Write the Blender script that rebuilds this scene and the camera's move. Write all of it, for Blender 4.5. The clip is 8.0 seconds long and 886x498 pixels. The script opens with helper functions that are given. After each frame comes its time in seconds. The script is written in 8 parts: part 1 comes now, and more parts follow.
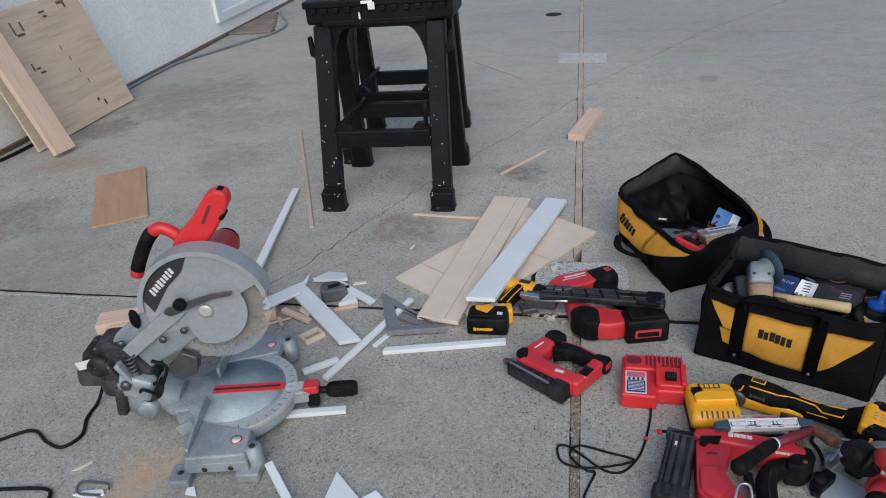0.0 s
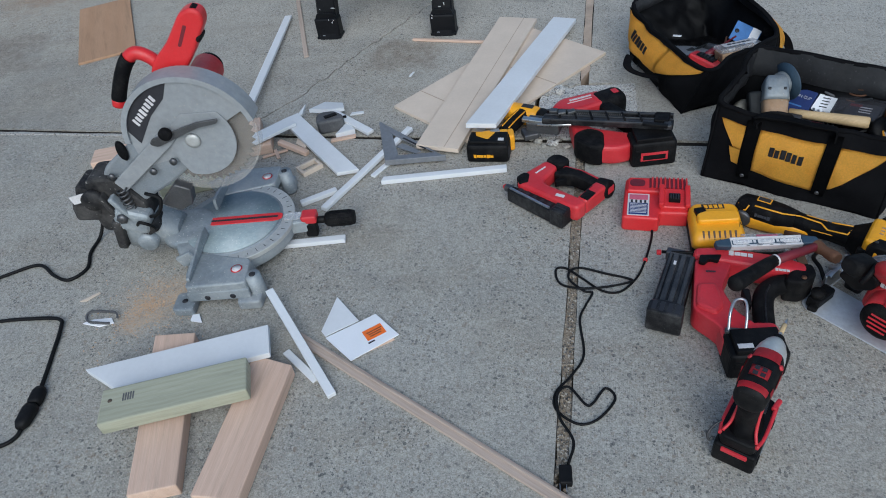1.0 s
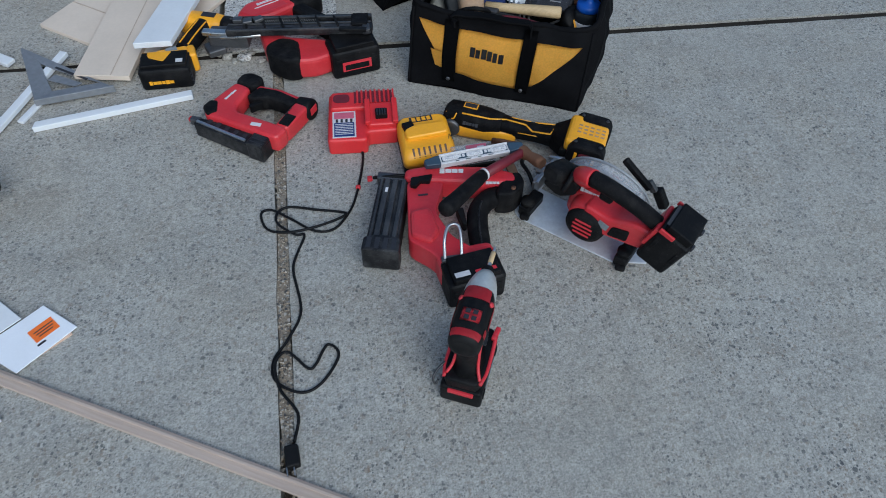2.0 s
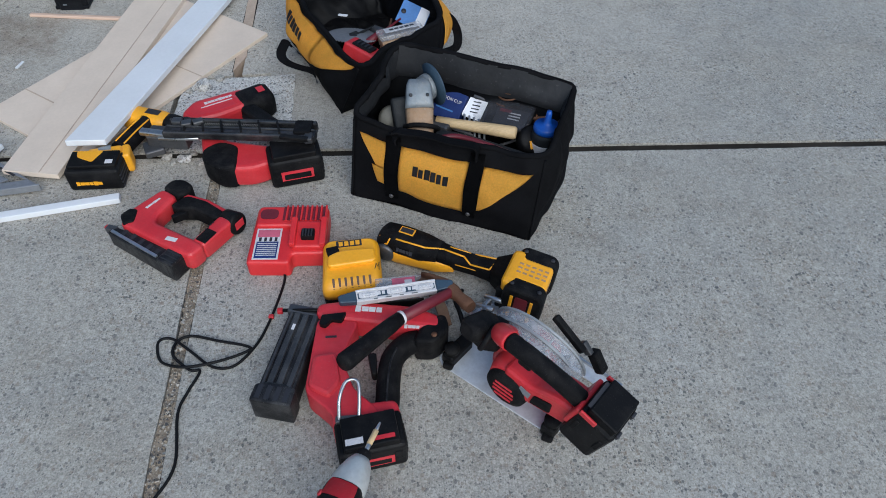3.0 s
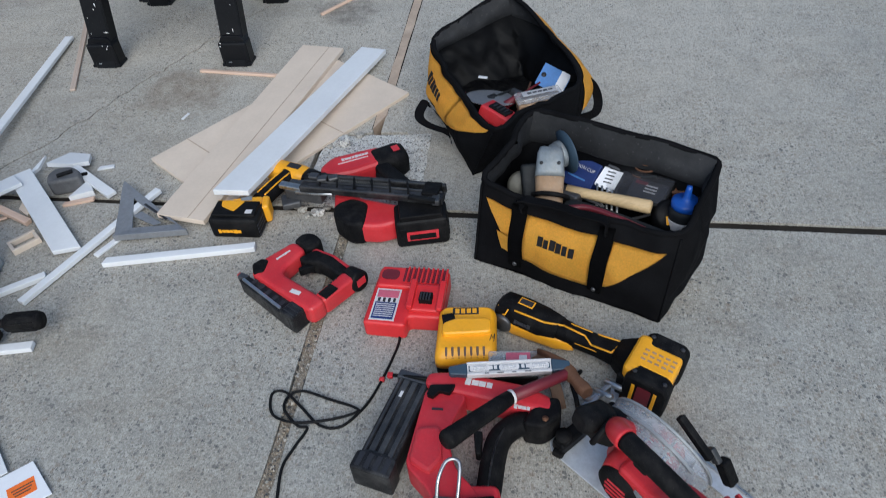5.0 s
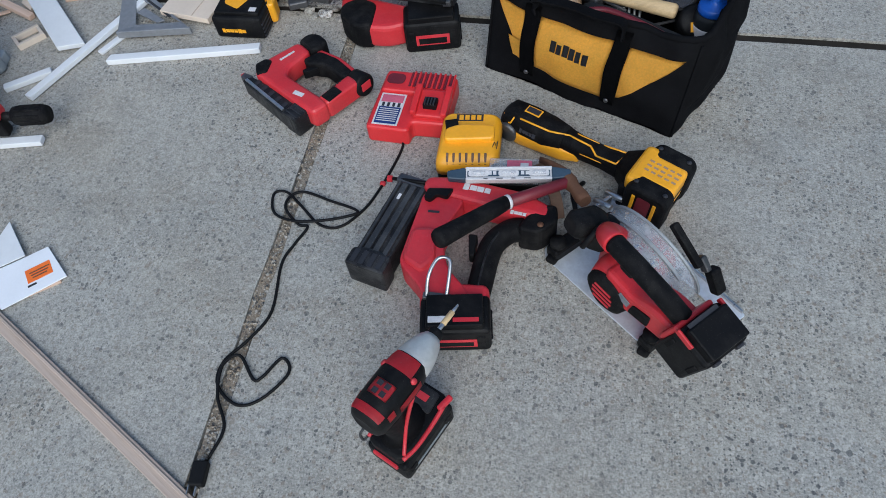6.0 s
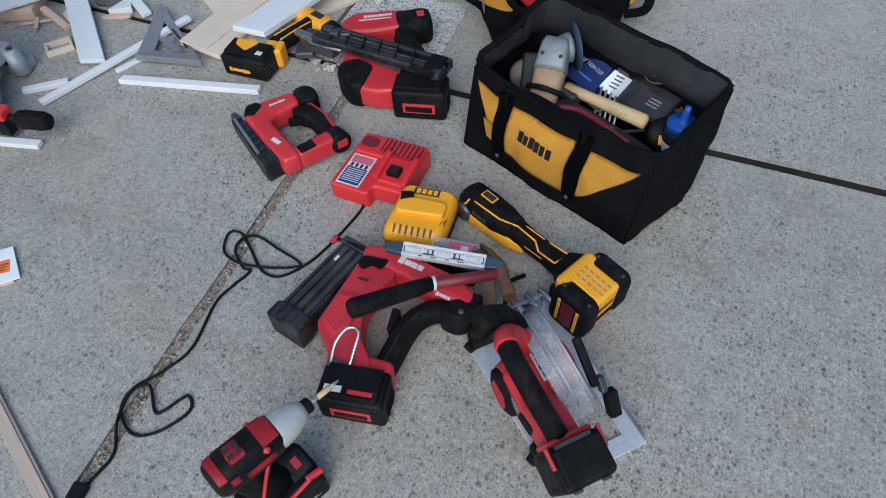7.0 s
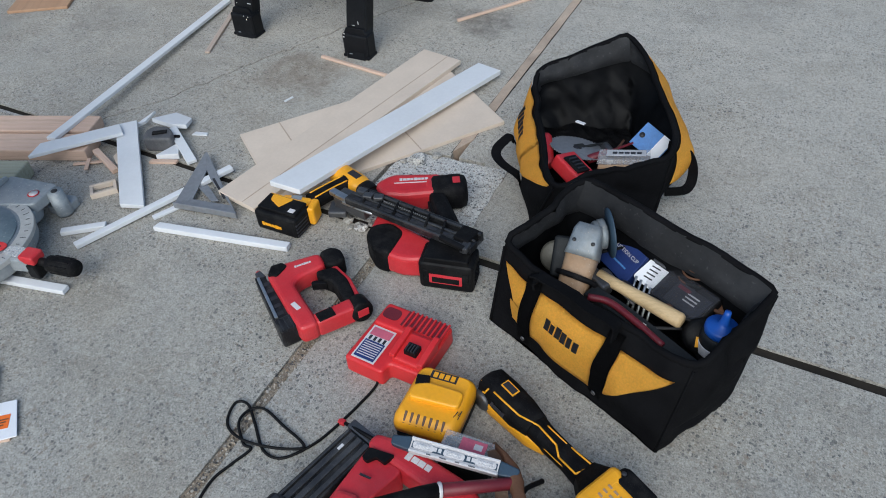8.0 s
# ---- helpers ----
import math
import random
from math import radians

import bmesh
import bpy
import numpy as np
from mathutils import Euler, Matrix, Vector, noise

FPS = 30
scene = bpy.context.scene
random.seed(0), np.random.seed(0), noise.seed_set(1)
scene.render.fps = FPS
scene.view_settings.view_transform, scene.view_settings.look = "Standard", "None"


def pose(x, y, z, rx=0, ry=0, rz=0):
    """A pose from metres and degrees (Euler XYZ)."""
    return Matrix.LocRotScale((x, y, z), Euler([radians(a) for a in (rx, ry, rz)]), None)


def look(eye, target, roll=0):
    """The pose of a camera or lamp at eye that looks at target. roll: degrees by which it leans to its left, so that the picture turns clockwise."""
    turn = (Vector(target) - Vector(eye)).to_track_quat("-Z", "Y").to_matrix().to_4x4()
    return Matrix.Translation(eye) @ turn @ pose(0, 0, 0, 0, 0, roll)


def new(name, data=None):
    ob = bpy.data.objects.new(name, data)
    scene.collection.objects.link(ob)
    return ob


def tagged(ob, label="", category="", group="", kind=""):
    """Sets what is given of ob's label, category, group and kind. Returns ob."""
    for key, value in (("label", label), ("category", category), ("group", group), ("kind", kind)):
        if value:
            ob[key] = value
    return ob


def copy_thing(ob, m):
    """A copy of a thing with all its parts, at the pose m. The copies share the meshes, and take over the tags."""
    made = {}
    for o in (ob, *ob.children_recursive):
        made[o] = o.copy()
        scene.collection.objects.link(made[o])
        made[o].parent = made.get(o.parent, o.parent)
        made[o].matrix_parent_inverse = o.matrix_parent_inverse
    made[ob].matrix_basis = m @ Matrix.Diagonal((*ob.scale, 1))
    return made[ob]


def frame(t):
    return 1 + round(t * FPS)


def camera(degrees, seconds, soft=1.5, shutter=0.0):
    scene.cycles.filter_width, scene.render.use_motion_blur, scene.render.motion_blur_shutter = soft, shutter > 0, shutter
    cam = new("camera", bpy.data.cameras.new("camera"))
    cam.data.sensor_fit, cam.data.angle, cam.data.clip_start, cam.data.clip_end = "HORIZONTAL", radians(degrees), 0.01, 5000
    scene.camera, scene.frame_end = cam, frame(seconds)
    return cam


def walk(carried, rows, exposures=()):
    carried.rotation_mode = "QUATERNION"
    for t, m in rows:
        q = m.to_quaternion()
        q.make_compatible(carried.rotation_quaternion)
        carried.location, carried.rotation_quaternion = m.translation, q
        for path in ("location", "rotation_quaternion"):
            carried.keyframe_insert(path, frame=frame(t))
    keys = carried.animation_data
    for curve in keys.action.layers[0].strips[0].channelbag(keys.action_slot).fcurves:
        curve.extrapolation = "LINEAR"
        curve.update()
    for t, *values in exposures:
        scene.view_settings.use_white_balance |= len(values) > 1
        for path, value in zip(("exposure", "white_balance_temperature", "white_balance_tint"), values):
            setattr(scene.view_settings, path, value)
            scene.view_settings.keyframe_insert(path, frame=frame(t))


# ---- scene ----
cam = camera(64.5, 8.0, soft=0.6, shutter=0.12)
PATH = [
    (0, (0.389, 0.641, 1.384), (0.005, 2.351, 0.419), -5.6),
    (0.5, (0.393, 0.653, 1.343), (-0.098, 2.241, 0.231), -8.0),
    (1, (0.428, 0.672, 1.308), (0.011, 2.113, -0.016), -8.9),
    (1.3, (0.473, 0.693, 1.276), (0.123, 2.085, -0.116), -8.8),
    (1.5, (0.514, 0.737, 1.271), (0.322, 2.059, -0.217), -7.8),
    (2, (0.565, 0.907, 1.249), (0.782, 2.116, -0.33), 1.4),
    (2.2, (0.6, 0.975, 1.264), (0.847, 2.188, -0.307), 3.2),
    (3.3, (0.888, 1.149, 1.228), (0.94, 2.564, -0.185), -0.1),
    (3.5, (0.887, 1.157, 1.227), (0.891, 2.62, -0.136), -0.8),
    (4, (0.872, 1.211, 1.264), (0.735, 2.75, -0.005), -2.8),
    (4.5, (0.846, 1.215, 1.268), (0.595, 2.794, 0.067), -3.5),
    (5, (0.884, 1.201, 1.232), (0.623, 2.635, -0.138), -5.7),
    (5.2, (0.896, 1.187, 1.215), (0.629, 2.513, -0.259), -7.1),
    (6.3, (1.006, 1.175, 1.16), (0.642, 2.214, -0.51), -7.2),
    (6.5, (1.06, 1.173, 1.169), (0.689, 2.235, -0.485), -4.2),
    (7, (1.179, 1.289, 1.196), (0.677, 2.407, -0.384), -4.5),
    (7.5, (1.182, 1.416, 1.223), (0.553, 2.605, -0.257), -4.3),
    (8, (1.166, 1.459, 1.235), (0.463, 2.748, -0.123), -3.9),
]
walk(cam, [(t, look(eye, target, roll)) for t, eye, target, roll in PATH],
     [(0, 0.39, 6050, 6), (1, 0.35, 5700, 3), (2, 0.36, 5500, 2), (3.3, 0.57, 5850, 5), (4.5, 0.56, 5950, 5), (6.5, 0.55, 5700, 4), (8, 0.56, 5950, 4)])

# ---- light ----
world = bpy.data.worlds.new("overcast_sky")
scene.world = world
world.use_nodes = True
wn = world.node_tree.nodes
sky = wn.new("ShaderNodeTexSky")
sky.sky_type = "NISHITA"
sky.sun_disc = False
sky.sun_elevation = radians(38)
sky.sun_rotation = radians(166)
sky.air_density = 1.0
sky.dust_density = 2.0
wn["Background"].inputs["Strength"].default_value = 0.1
world.node_tree.links.new(sky.outputs["Color"], wn["Background"].inputs["Color"])
sun_data = bpy.data.lights.new("soft_sun", "SUN")
sun_data.energy = 1.35
sun_data.angle = radians(55)
sun_data.color = (1.0, 0.97, 0.93)
sun = new("soft_sun", sun_data)
sun.matrix_world = look((1.2, -5.0, 4.6), (0, 0, 0))

# ---- materials ----


class Nodes:
    """Short hand for building one node material."""

    def __init__(self, name):
        self.mat = bpy.data.materials.new(name)
        self.mat.use_nodes = True
        self.tree = self.mat.node_tree
        self.bsdf = self.tree.nodes["Principled BSDF"]
        self.coord = self.tree.nodes.new("ShaderNodeTexCoord").outputs["Object"]

    def add(self, kind, **values):
        node = self.tree.nodes.new(kind)
        for key, value in values.items():
            if key in node.inputs:
                node.inputs[key].default_value = value
        return node

    def link(self, a, b):
        self.tree.links.new(a, b)

    def noise(self, scale, detail=4.0, rough=0.55, vector=None):
        node = self.add("ShaderNodeTexNoise", Scale=scale, Detail=detail, Roughness=rough)
        self.link(vector or self.coord, node.inputs["Vector"])
        return node.outputs["Fac"]

    def stretch(self, x, y, z):
        node = self.add("ShaderNodeMapping")
        node.inputs["Scale"].default_value = (x, y, z)
        self.link(self.coord, node.inputs["Vector"])
        return node.outputs["Vector"]

    def ramp(self, fac, stops):
        node = self.add("ShaderNodeValToRGB")
        while len(node.color_ramp.elements) < len(stops):
            node.color_ramp.elements.new(0.5)
        for el, (pos, col) in zip(node.color_ramp.elements, stops):
            el.position = pos
            el.color = (*col, 1) if len(col) == 3 else col
        self.link(fac, node.inputs["Fac"])
        return node.outputs["Color"]

    def mix(self, fac, a, b, how="MIX"):
        node = self.add("ShaderNodeMix")
        node.data_type, node.blend_type = "RGBA", how
        for value, slot in ((fac, node.inputs[0]), (a, node.inputs[6]), (b, node.inputs[7])):
            if isinstance(value, (int, float)):
                slot.default_value = value
            elif isinstance(value, tuple):
                slot.default_value = (*value, 1)
            else:
                self.link(value, slot)
        return node.outputs[2]

    def maths(self, how, a, b=0.0):
        node = self.add("ShaderNodeMath")
        node.operation = how
        for value, slot in ((a, node.inputs[0]), (b, node.inputs[1])):
            if isinstance(value, (int, float)):
                slot.default_value = value
            else:
                self.link(value, slot)
        return node.outputs[0]

    def bump(self, height, strength=0.3, distance=0.001):
        node = self.add("ShaderNodeBump", Strength=strength, Distance=distance)
        self.link(height, node.inputs["Height"])
        self.link(node.outputs["Normal"], self.bsdf.inputs["Normal"])

    def done(self, colour, rough, metal=0.0, **extra):
        for value, key in ((colour, "Base Color"), (rough, "Roughness"), (metal, "Metallic")):
            slot = self.bsdf.inputs[key]
            if isinstance(value, (int, float)):
                slot.default_value = value
            elif isinstance(value, tuple):
                slot.default_value = (*value, 1)
            else:
                self.link(value, slot)
        for key, value in extra.items():
            self.bsdf.inputs[key.replace("_", " ")].default_value = value
        return self.mat


G3 = lambda v: (v, v, v)


def concrete(name, light, dark, warm, pebble=0.5, stains=(), pale=()):
    """Weathered cast concrete: broad tone, mottling, fine grain and stones of several sizes and colours."""
    n = Nodes(name)
    broad = n.noise(0.55, 5, 0.6)
    middle = n.noise(3.2, 6, 0.65)
    base = n.mix(n.ramp(broad, [(0.32, G3(0)), (0.68, G3(1))]), dark, light)
    base = n.mix(n.maths("MULTIPLY", n.ramp(middle, [(0.36, G3(0)), (0.64, G3(1))]), 0.6), base, warm)
    sep = n.add("ShaderNodeSeparateXYZ")
    n.link(n.coord, sep.inputs["Vector"])
    wob = n.noise(5.0, 8, 0.75)

    def spot(x, y, r):
        """A ragged round area: 1 inside, 0 outside."""
        dx, dy = n.maths("SUBTRACT", sep.outputs[0], x), n.maths("SUBTRACT", sep.outputs[1], y)
        d = n.maths("SQRT", n.maths("ADD", n.maths("MULTIPLY", dx, dx), n.maths("MULTIPLY", dy, dy)))
        d = n.maths("ADD", n.maths("DIVIDE", d, r), n.maths("MULTIPLY", n.maths("SUBTRACT", wob, 0.5), 2.8 if r < 1 else 0.5))
        return n.ramp(d, [(0.4, G3(1)), (0.95, G3(0))])

    for x, y, r, depth, tone in pale:
        base = n.mix(n.maths("MULTIPLY", spot(x, y, r), depth), base, tone)
    blot = n.noise(13.0, 7, 0.72)
    base = n.mix(0.6, base, n.ramp(blot, [(0.3, G3(0.74)), (0.5, G3(1.0)), (0.7, G3(1.2))]), "MULTIPLY")
    smear = n.noise(1.0, 6, 0.68, n.stretch(1.2, 4.0, 1))
    base = n.mix(n.maths("MULTIPLY", n.ramp(smear, [(0.52, G3(0)), (0.7, G3(1))]), 0.28), base, tuple(0.66 * c for c in dark))
    dirt = n.noise(2.1, 8, 0.75, n.stretch(1.0, 1.5, 1))
    base = n.mix(n.maths("MULTIPLY", n.ramp(dirt, [(0.52, G3(0)), (0.66, G3(1))]), 0.34), base, (warm[0] * 0.62, warm[1] * 0.57, warm[2] * 0.52))
    grit = n.noise(260, 3, 0.7)
    fleck = n.noise(85, 5, 0.72)
    base = n.mix(0.75, base, n.ramp(grit, [(0.28, G3(0.42)), (0.5, G3(1.0)), (0.72, G3(1.5))]), "MULTIPLY")
    base = n.mix(0.7, base, n.ramp(fleck, [(0.3, G3(0.58)), (0.5, G3(1.0)), (0.7, G3(1.34))]), "MULTIPLY")
    where = n.ramp(n.noise(2.6, 6, 0.7), [(0.34, G3(0.25 if pebble < 1.2 else 0.9)), (0.68, G3(1.0))])
    relief = None
    for scale, big, share in ((230.0, 0.46, (0.1, 0.12, 0.15)), (115.0, 0.42, (0.1, 0.1, 0.13)), (60.0, 0.27, (0.07, 0.06, 0.06))):
        cell = n.add("ShaderNodeTexVoronoi", Scale=scale)
        n.link(n.coord, cell.inputs["Vector"])
        hue = n.add("ShaderNodeSeparateColor")
        n.link(cell.outputs["Color"], hue.inputs["Color"])
        size = n.maths("MULTIPLY", n.maths("ADD", n.maths("MULTIPLY", hue.outputs[1], 0.7), 0.45), big)
        edge = n.maths("ADD", cell.outputs["Distance"], n.maths("MULTIPLY", n.maths("SUBTRACT", n.noise(scale * 1.7, 3, 0.7), 0.5), 0.5))
        stone = n.maths("MULTIPLY", n.maths("LESS_THAN", edge, size), where)
        low = 0.0
        for part_share, tone, depth in zip(share, ((0.055, 0.058, 0.064), (0.19, 0.135, 0.09), (0.56, 0.53, 0.47)), (0.85, 0.6, 0.6)):
            high = low + part_share * pebble * 2
            chosen = n.maths("MULTIPLY", n.maths("GREATER_THAN", hue.outputs[0], low), n.maths("LESS_THAN", hue.outputs[0], high))
            base = n.mix(n.maths("MULTIPLY", n.maths("MULTIPLY", stone, chosen), depth), base, tone)
            low = high
        relief = stone if relief is None else n.maths("ADD", relief, stone)
    broken = n.ramp(n.noise(22.0, 7, 0.75), [(0.36, G3(0.25)), (0.6, G3(1.0))])
    for x, y, r, depth, tone in stains:
        base = n.mix(n.maths("MULTIPLY", n.maths("MULTIPLY", spot(x, y, r), broken), depth), base, tone)
    n.bump(n.maths("ADD", grit, n.maths("MULTIPLY", n.maths("ADD", middle, relief), 0.35)), 0.5, 0.002)
    return n.done(base, 0.62, Specular_IOR_Level=0.45)


PALE = ((0.1, 4.5, 2.6, 0.65, (0.47, 0.43, 0.365)), (0.9, 3.6, 1.2, 0.4, (0.46, 0.425, 0.365)))
STAINS = (
    (-0.36, 3.28, 0.22, 0.55, (0.13, 0.085, 0.05)), (0.12, 3.88, 0.16, 0.7, (0.1, 0.085, 0.07)),
    (-2.45, 3.35, 0.35, 0.6, (0.12, 0.09, 0.07)), (-2.5, 5.4, 0.7, 0.5, (0.11, 0.085, 0.065)), (-1.9, 4.8, 0.5, 0.35, (0.13, 0.11, 0.09)),
    (-0.77, 1.82, 0.12, 0.6, (0.5, 0.385, 0.28)), (-0.72, 1.9, 0.07, 0.5, (0.5, 0.385, 0.28)), (-0.8, 1.75, 0.06, 0.45, (0.48, 0.37, 0.27)), (-2.6, 4.05, 0.3, 0.5, (0.28, 0.18, 0.11)),
    (-1.95, 3.0, 0.5, 0.3, (0.1, 0.08, 0.065)), (-1.55, 4.1, 0.3, 0.4, (0.13, 0.105, 0.085)), (-0.7, 5.6, 0.45, 0.35, (0.14, 0.115, 0.095)), (-1.3, 6.3, 0.5, 0.4, (0.13, 0.11, 0.09)), (-2.75, 4.7, 0.3, 0.6, (0.1, 0.075, 0.06)), (-1.45, 3.35, 0.2, 0.35, (0.12, 0.1, 0.08)), (0.95, 4.4, 0.35, 0.2, (0.16, 0.14, 0.12)), (1.15, 6.1, 0.2, 0.45, (0.3, 0.22, 0.15)), (1.2, 5.4, 0.1, 0.5, (0.12, 0.11, 0.1)),
)
M_CONC = concrete("concrete", (0.4, 0.385, 0.345), (0.305, 0.295, 0.267), (0.355, 0.325, 0.27), 1.0, STAINS, PALE)
M_PATCH = concrete("exposed_aggregate", (0.6, 0.59, 0.56), (0.5, 0.49, 0.47), (0.55, 0.53, 0.48), 1.35)
M_GRAVEL = concrete("sandy_gravel", (0.33, 0.285, 0.22), (0.13, 0.105, 0.08), (0.3, 0.24, 0.17), 1.4)
M_DIRT = concrete("dirt", (0.12, 0.09, 0.06), (0.06, 0.045, 0.035), (0.14, 0.1, 0.07), 0.7)


def plain(name, colour, rough=0.5, metal=0.0, vary=0.18, grain=60, bump=0.08, dust=0.0, dusty=(0.42, 0.39, 0.35), fleck=0.35, **extra):
    """Plastic, metal, cloth: a colour that varies at two scales, scuffs in the gloss, a fine relief, some dust."""
    n = Nodes(name)
    fine, wide = n.noise(grain * 4, 4, 0.6), n.noise(grain * 0.22, 5, 0.6)
    col = n.mix(n.ramp(wide, [(0.3, G3(0)), (0.7, G3(1))]), tuple(c * (1 - vary) for c in colour), tuple(min(1, c * (1 + vary)) for c in colour))
    col = n.mix(fleck, col, n.ramp(fine, [(0.25, G3(0.6)), (0.75, G3(1.3))]), "MULTIPLY")
    if dust:
        patch = n.maths("MULTIPLY", n.ramp(n.noise(grain * 0.35, 6, 0.7), [(0.45, G3(0)), (0.75, G3(1))]), dust)
        col = n.mix(patch, col, dusty)
        speck = n.maths("MULTIPLY", n.ramp(n.noise(grain * 7, 2, 0.5), [(0.66, G3(0)), (0.72, G3(1))]), min(1, dust * 1.6))
        col = n.mix(speck, col, dusty)
    r = n.ramp(n.noise(grain * 0.6, 5, 0.65), [(0.25, G3(max(0.05, rough - 0.13))), (0.8, G3(min(1, rough + 0.15)))])
    if bump:
        n.bump(fine, bump, 0.001)
    return n.done(col, r, metal, **extra)


def timber(name, pale, dark, ring=26.0, rough=0.65, knots=0.3):
    """Sawn wood with its grain along local x."""
    n = Nodes(name)
    warp = n.noise(2.0, 3, 0.5, n.stretch(0.9, 6, 6))
    vec = n.add("ShaderNodeMapping")
    vec.inputs["Scale"].default_value = (0.35, 1, 1.6)
    rnd = n.add("ShaderNodeObjectInfo")
    shift = n.add("ShaderNodeCombineXYZ")
    n.link(n.maths("MULTIPLY", rnd.outputs["Random"], 7.0), shift.inputs[0])
    n.link(n.maths("MULTIPLY", rnd.outputs["Random"], 3.0), shift.inputs[1])
    n.link(shift.outputs[0], vec.inputs["Location"])
    n.link(n.coord, vec.inputs["Vector"])
    wave = n.add("ShaderNodeTexWave", Scale=ring, Distortion=5.0, Detail=3.0)
    wave.inputs["Detail Scale"].default_value = 1.2
    wave.bands_direction = "Y"
    n.link(vec.outputs[0], wave.inputs["Vector"])
    fibre = n.noise(30, 4, 0.7, n.stretch(0.6, 22, 22))
    col = n.mix(n.ramp(wave.outputs["Fac"], [(0.15, G3(0)), (0.95, G3(0.3))]), pale, dark)
    streak = n.noise(5.5, 6, 0.7, n.stretch(0.45, 6, 6))
    col = n.mix(0.85, col, n.ramp(streak, [(0.3, G3(0.68)), (0.48, G3(1.0)), (0.75, G3(1.12))]), "MULTIPLY")
    col = n.mix(0.5, col, n.ramp(fibre, [(0.3, G3(0.72)), (0.7, G3(1.15))]), "MULTIPLY")
    col = n.mix(n.maths("MULTIPLY", n.ramp(warp, [(0.4, G3(0)), (0.75, G3(1))]), knots), col, tuple(0.72 * c for c in dark))
    n.bump(fibre, 0.25, 0.001)
    return n.done(col, rough, Specular_IOR_Level=0.3)


M_FIR = timber("fir", (0.66, 0.475, 0.365), (0.57, 0.38, 0.28), 14)
M_STONE = plain("brown_stone", (0.2, 0.155, 0.125), 0.85, vary=0.3, grain=12, bump=0.6)
M_CEMENT = concrete("pale_cement", (0.44, 0.435, 0.42), (0.34, 0.335, 0.32), (0.4, 0.38, 0.35), 1.2)
M_OLD = timber("weathered_strip", (0.5, 0.4, 0.33), (0.41, 0.31, 0.245), 30)
M_STRIP = plain("old_joint_wood", (0.45, 0.345, 0.26), 0.8, vary=0.22, grain=40, bump=0.3, dust=0.3, dusty=(0.36, 0.33, 0.29))
M_GREEN = timber("treated_pine", (0.42, 0.415, 0.315), (0.3, 0.305, 0.21), 22)
M_PLY = timber("plywood", (0.66, 0.5, 0.37), (0.6, 0.44, 0.315), 3, 0.7, 0.3)
M_BROWNPLY = timber("brown_ply", (0.42, 0.26, 0.16), (0.385, 0.225, 0.13), 4, 0.65, 0.3)
M_MDF = plain("mdf", (0.64, 0.535, 0.435), 0.75, vary=0.06, grain=30, bump=0.04, fleck=0.1)
M_GROOVE = plain("fibreboard_groove", (0.47, 0.37, 0.285), 0.8, vary=0.1, grain=60)
M_PRIMED = plain("white_primer", (0.69, 0.7, 0.715), 0.5, vary=0.05, grain=22, bump=0.03, fleck=0.08, dust=0.05, dusty=(0.5, 0.47, 0.42))
M_HANDLEWOOD = timber("hickory", (0.6, 0.44, 0.24), (0.5, 0.34, 0.17), 50, 0.45)
M_WALL = plain("white_stucco", (0.87, 0.845, 0.82), 0.85, vary=0.05, grain=8, bump=0.35, dust=0.12, dusty=(0.5, 0.46, 0.4))
M_WHITE = plain("white_vinyl", (0.75, 0.76, 0.77), 0.4, vary=0.03)
M_TEAL = plain("teal_paint", (0.02, 0.22, 0.24), 0.55)
M_BLACK = plain("black_plastic", (0.0055, 0.0055, 0.0062), 0.5, grain=50, dust=0.03, bump=0.15, Specular_IOR_Level=0.12)
M_RUBBER = plain("black_rubber", (0.005, 0.005, 0.0058), 0.65, grain=80, dust=0.035, bump=0.3, Specular_IOR_Level=0.1)
M_HORSE = plain("sawhorse_plastic", (0.0048, 0.0053, 0.0068), 0.46, grain=24, dust=0.03, dusty=(0.2, 0.19, 0.19), bump=0.12, Specular_IOR_Level=0.17)
M_SPLAT = plain("paint_splash", (0.7, 0.7, 0.69), 0.5)
M_RED = plain("red_plastic", (0.52, 0.022, 0.03), 0.44, grain=40, vary=0.12, dust=0.07, dusty=(0.5, 0.34, 0.3), bump=0.06, fleck=0.2)
M_DULLRED = plain("dusty_red_plastic", (0.53, 0.022, 0.034), 0.48, grain=40, vary=0.14, dust=0.09, dusty=(0.4, 0.27, 0.25), bump=0.06, fleck=0.2)
M_CHARGE = plain("bright_red_plastic", (0.6, 0.02, 0.024), 0.42, grain=30, vary=0.08, bump=0.04, dust=0.04, fleck=0.15)
M_YELLOW = plain("yellow_plastic", (0.86, 0.385, 0.01), 0.42, grain=40, vary=0.08, dust=0.04, bump=0.05, fleck=0.15)
M_CLOTH = plain("black_nylon", (0.0052, 0.0052, 0.006), 0.85, grain=34, vary=0.35, bump=0.8, dust=0.12, dusty=(0.024, 0.024, 0.025), Specular_IOR_Level=0.06)
M_LINING = plain("grey_black_lining", (0.0032, 0.0034, 0.0042), 0.5, grain=14, bump=0.8, dust=0.02, dusty=(0.02, 0.021, 0.024), Specular_IOR_Level=0.09)
M_GOLD = plain("yellow_nylon", (0.9, 0.46, 0.055), 0.75, grain=60, vary=0.08, bump=0.3, dust=0.08, dusty=(0.4, 0.27, 0.1))
M_STEEL = plain("steel", (0.55, 0.55, 0.55), 0.35, 0.95, grain=50)
M_DARKSTEEL = plain("dark_steel", (0.12, 0.12, 0.125), 0.45, 0.8, grain=60, dust=0.1)
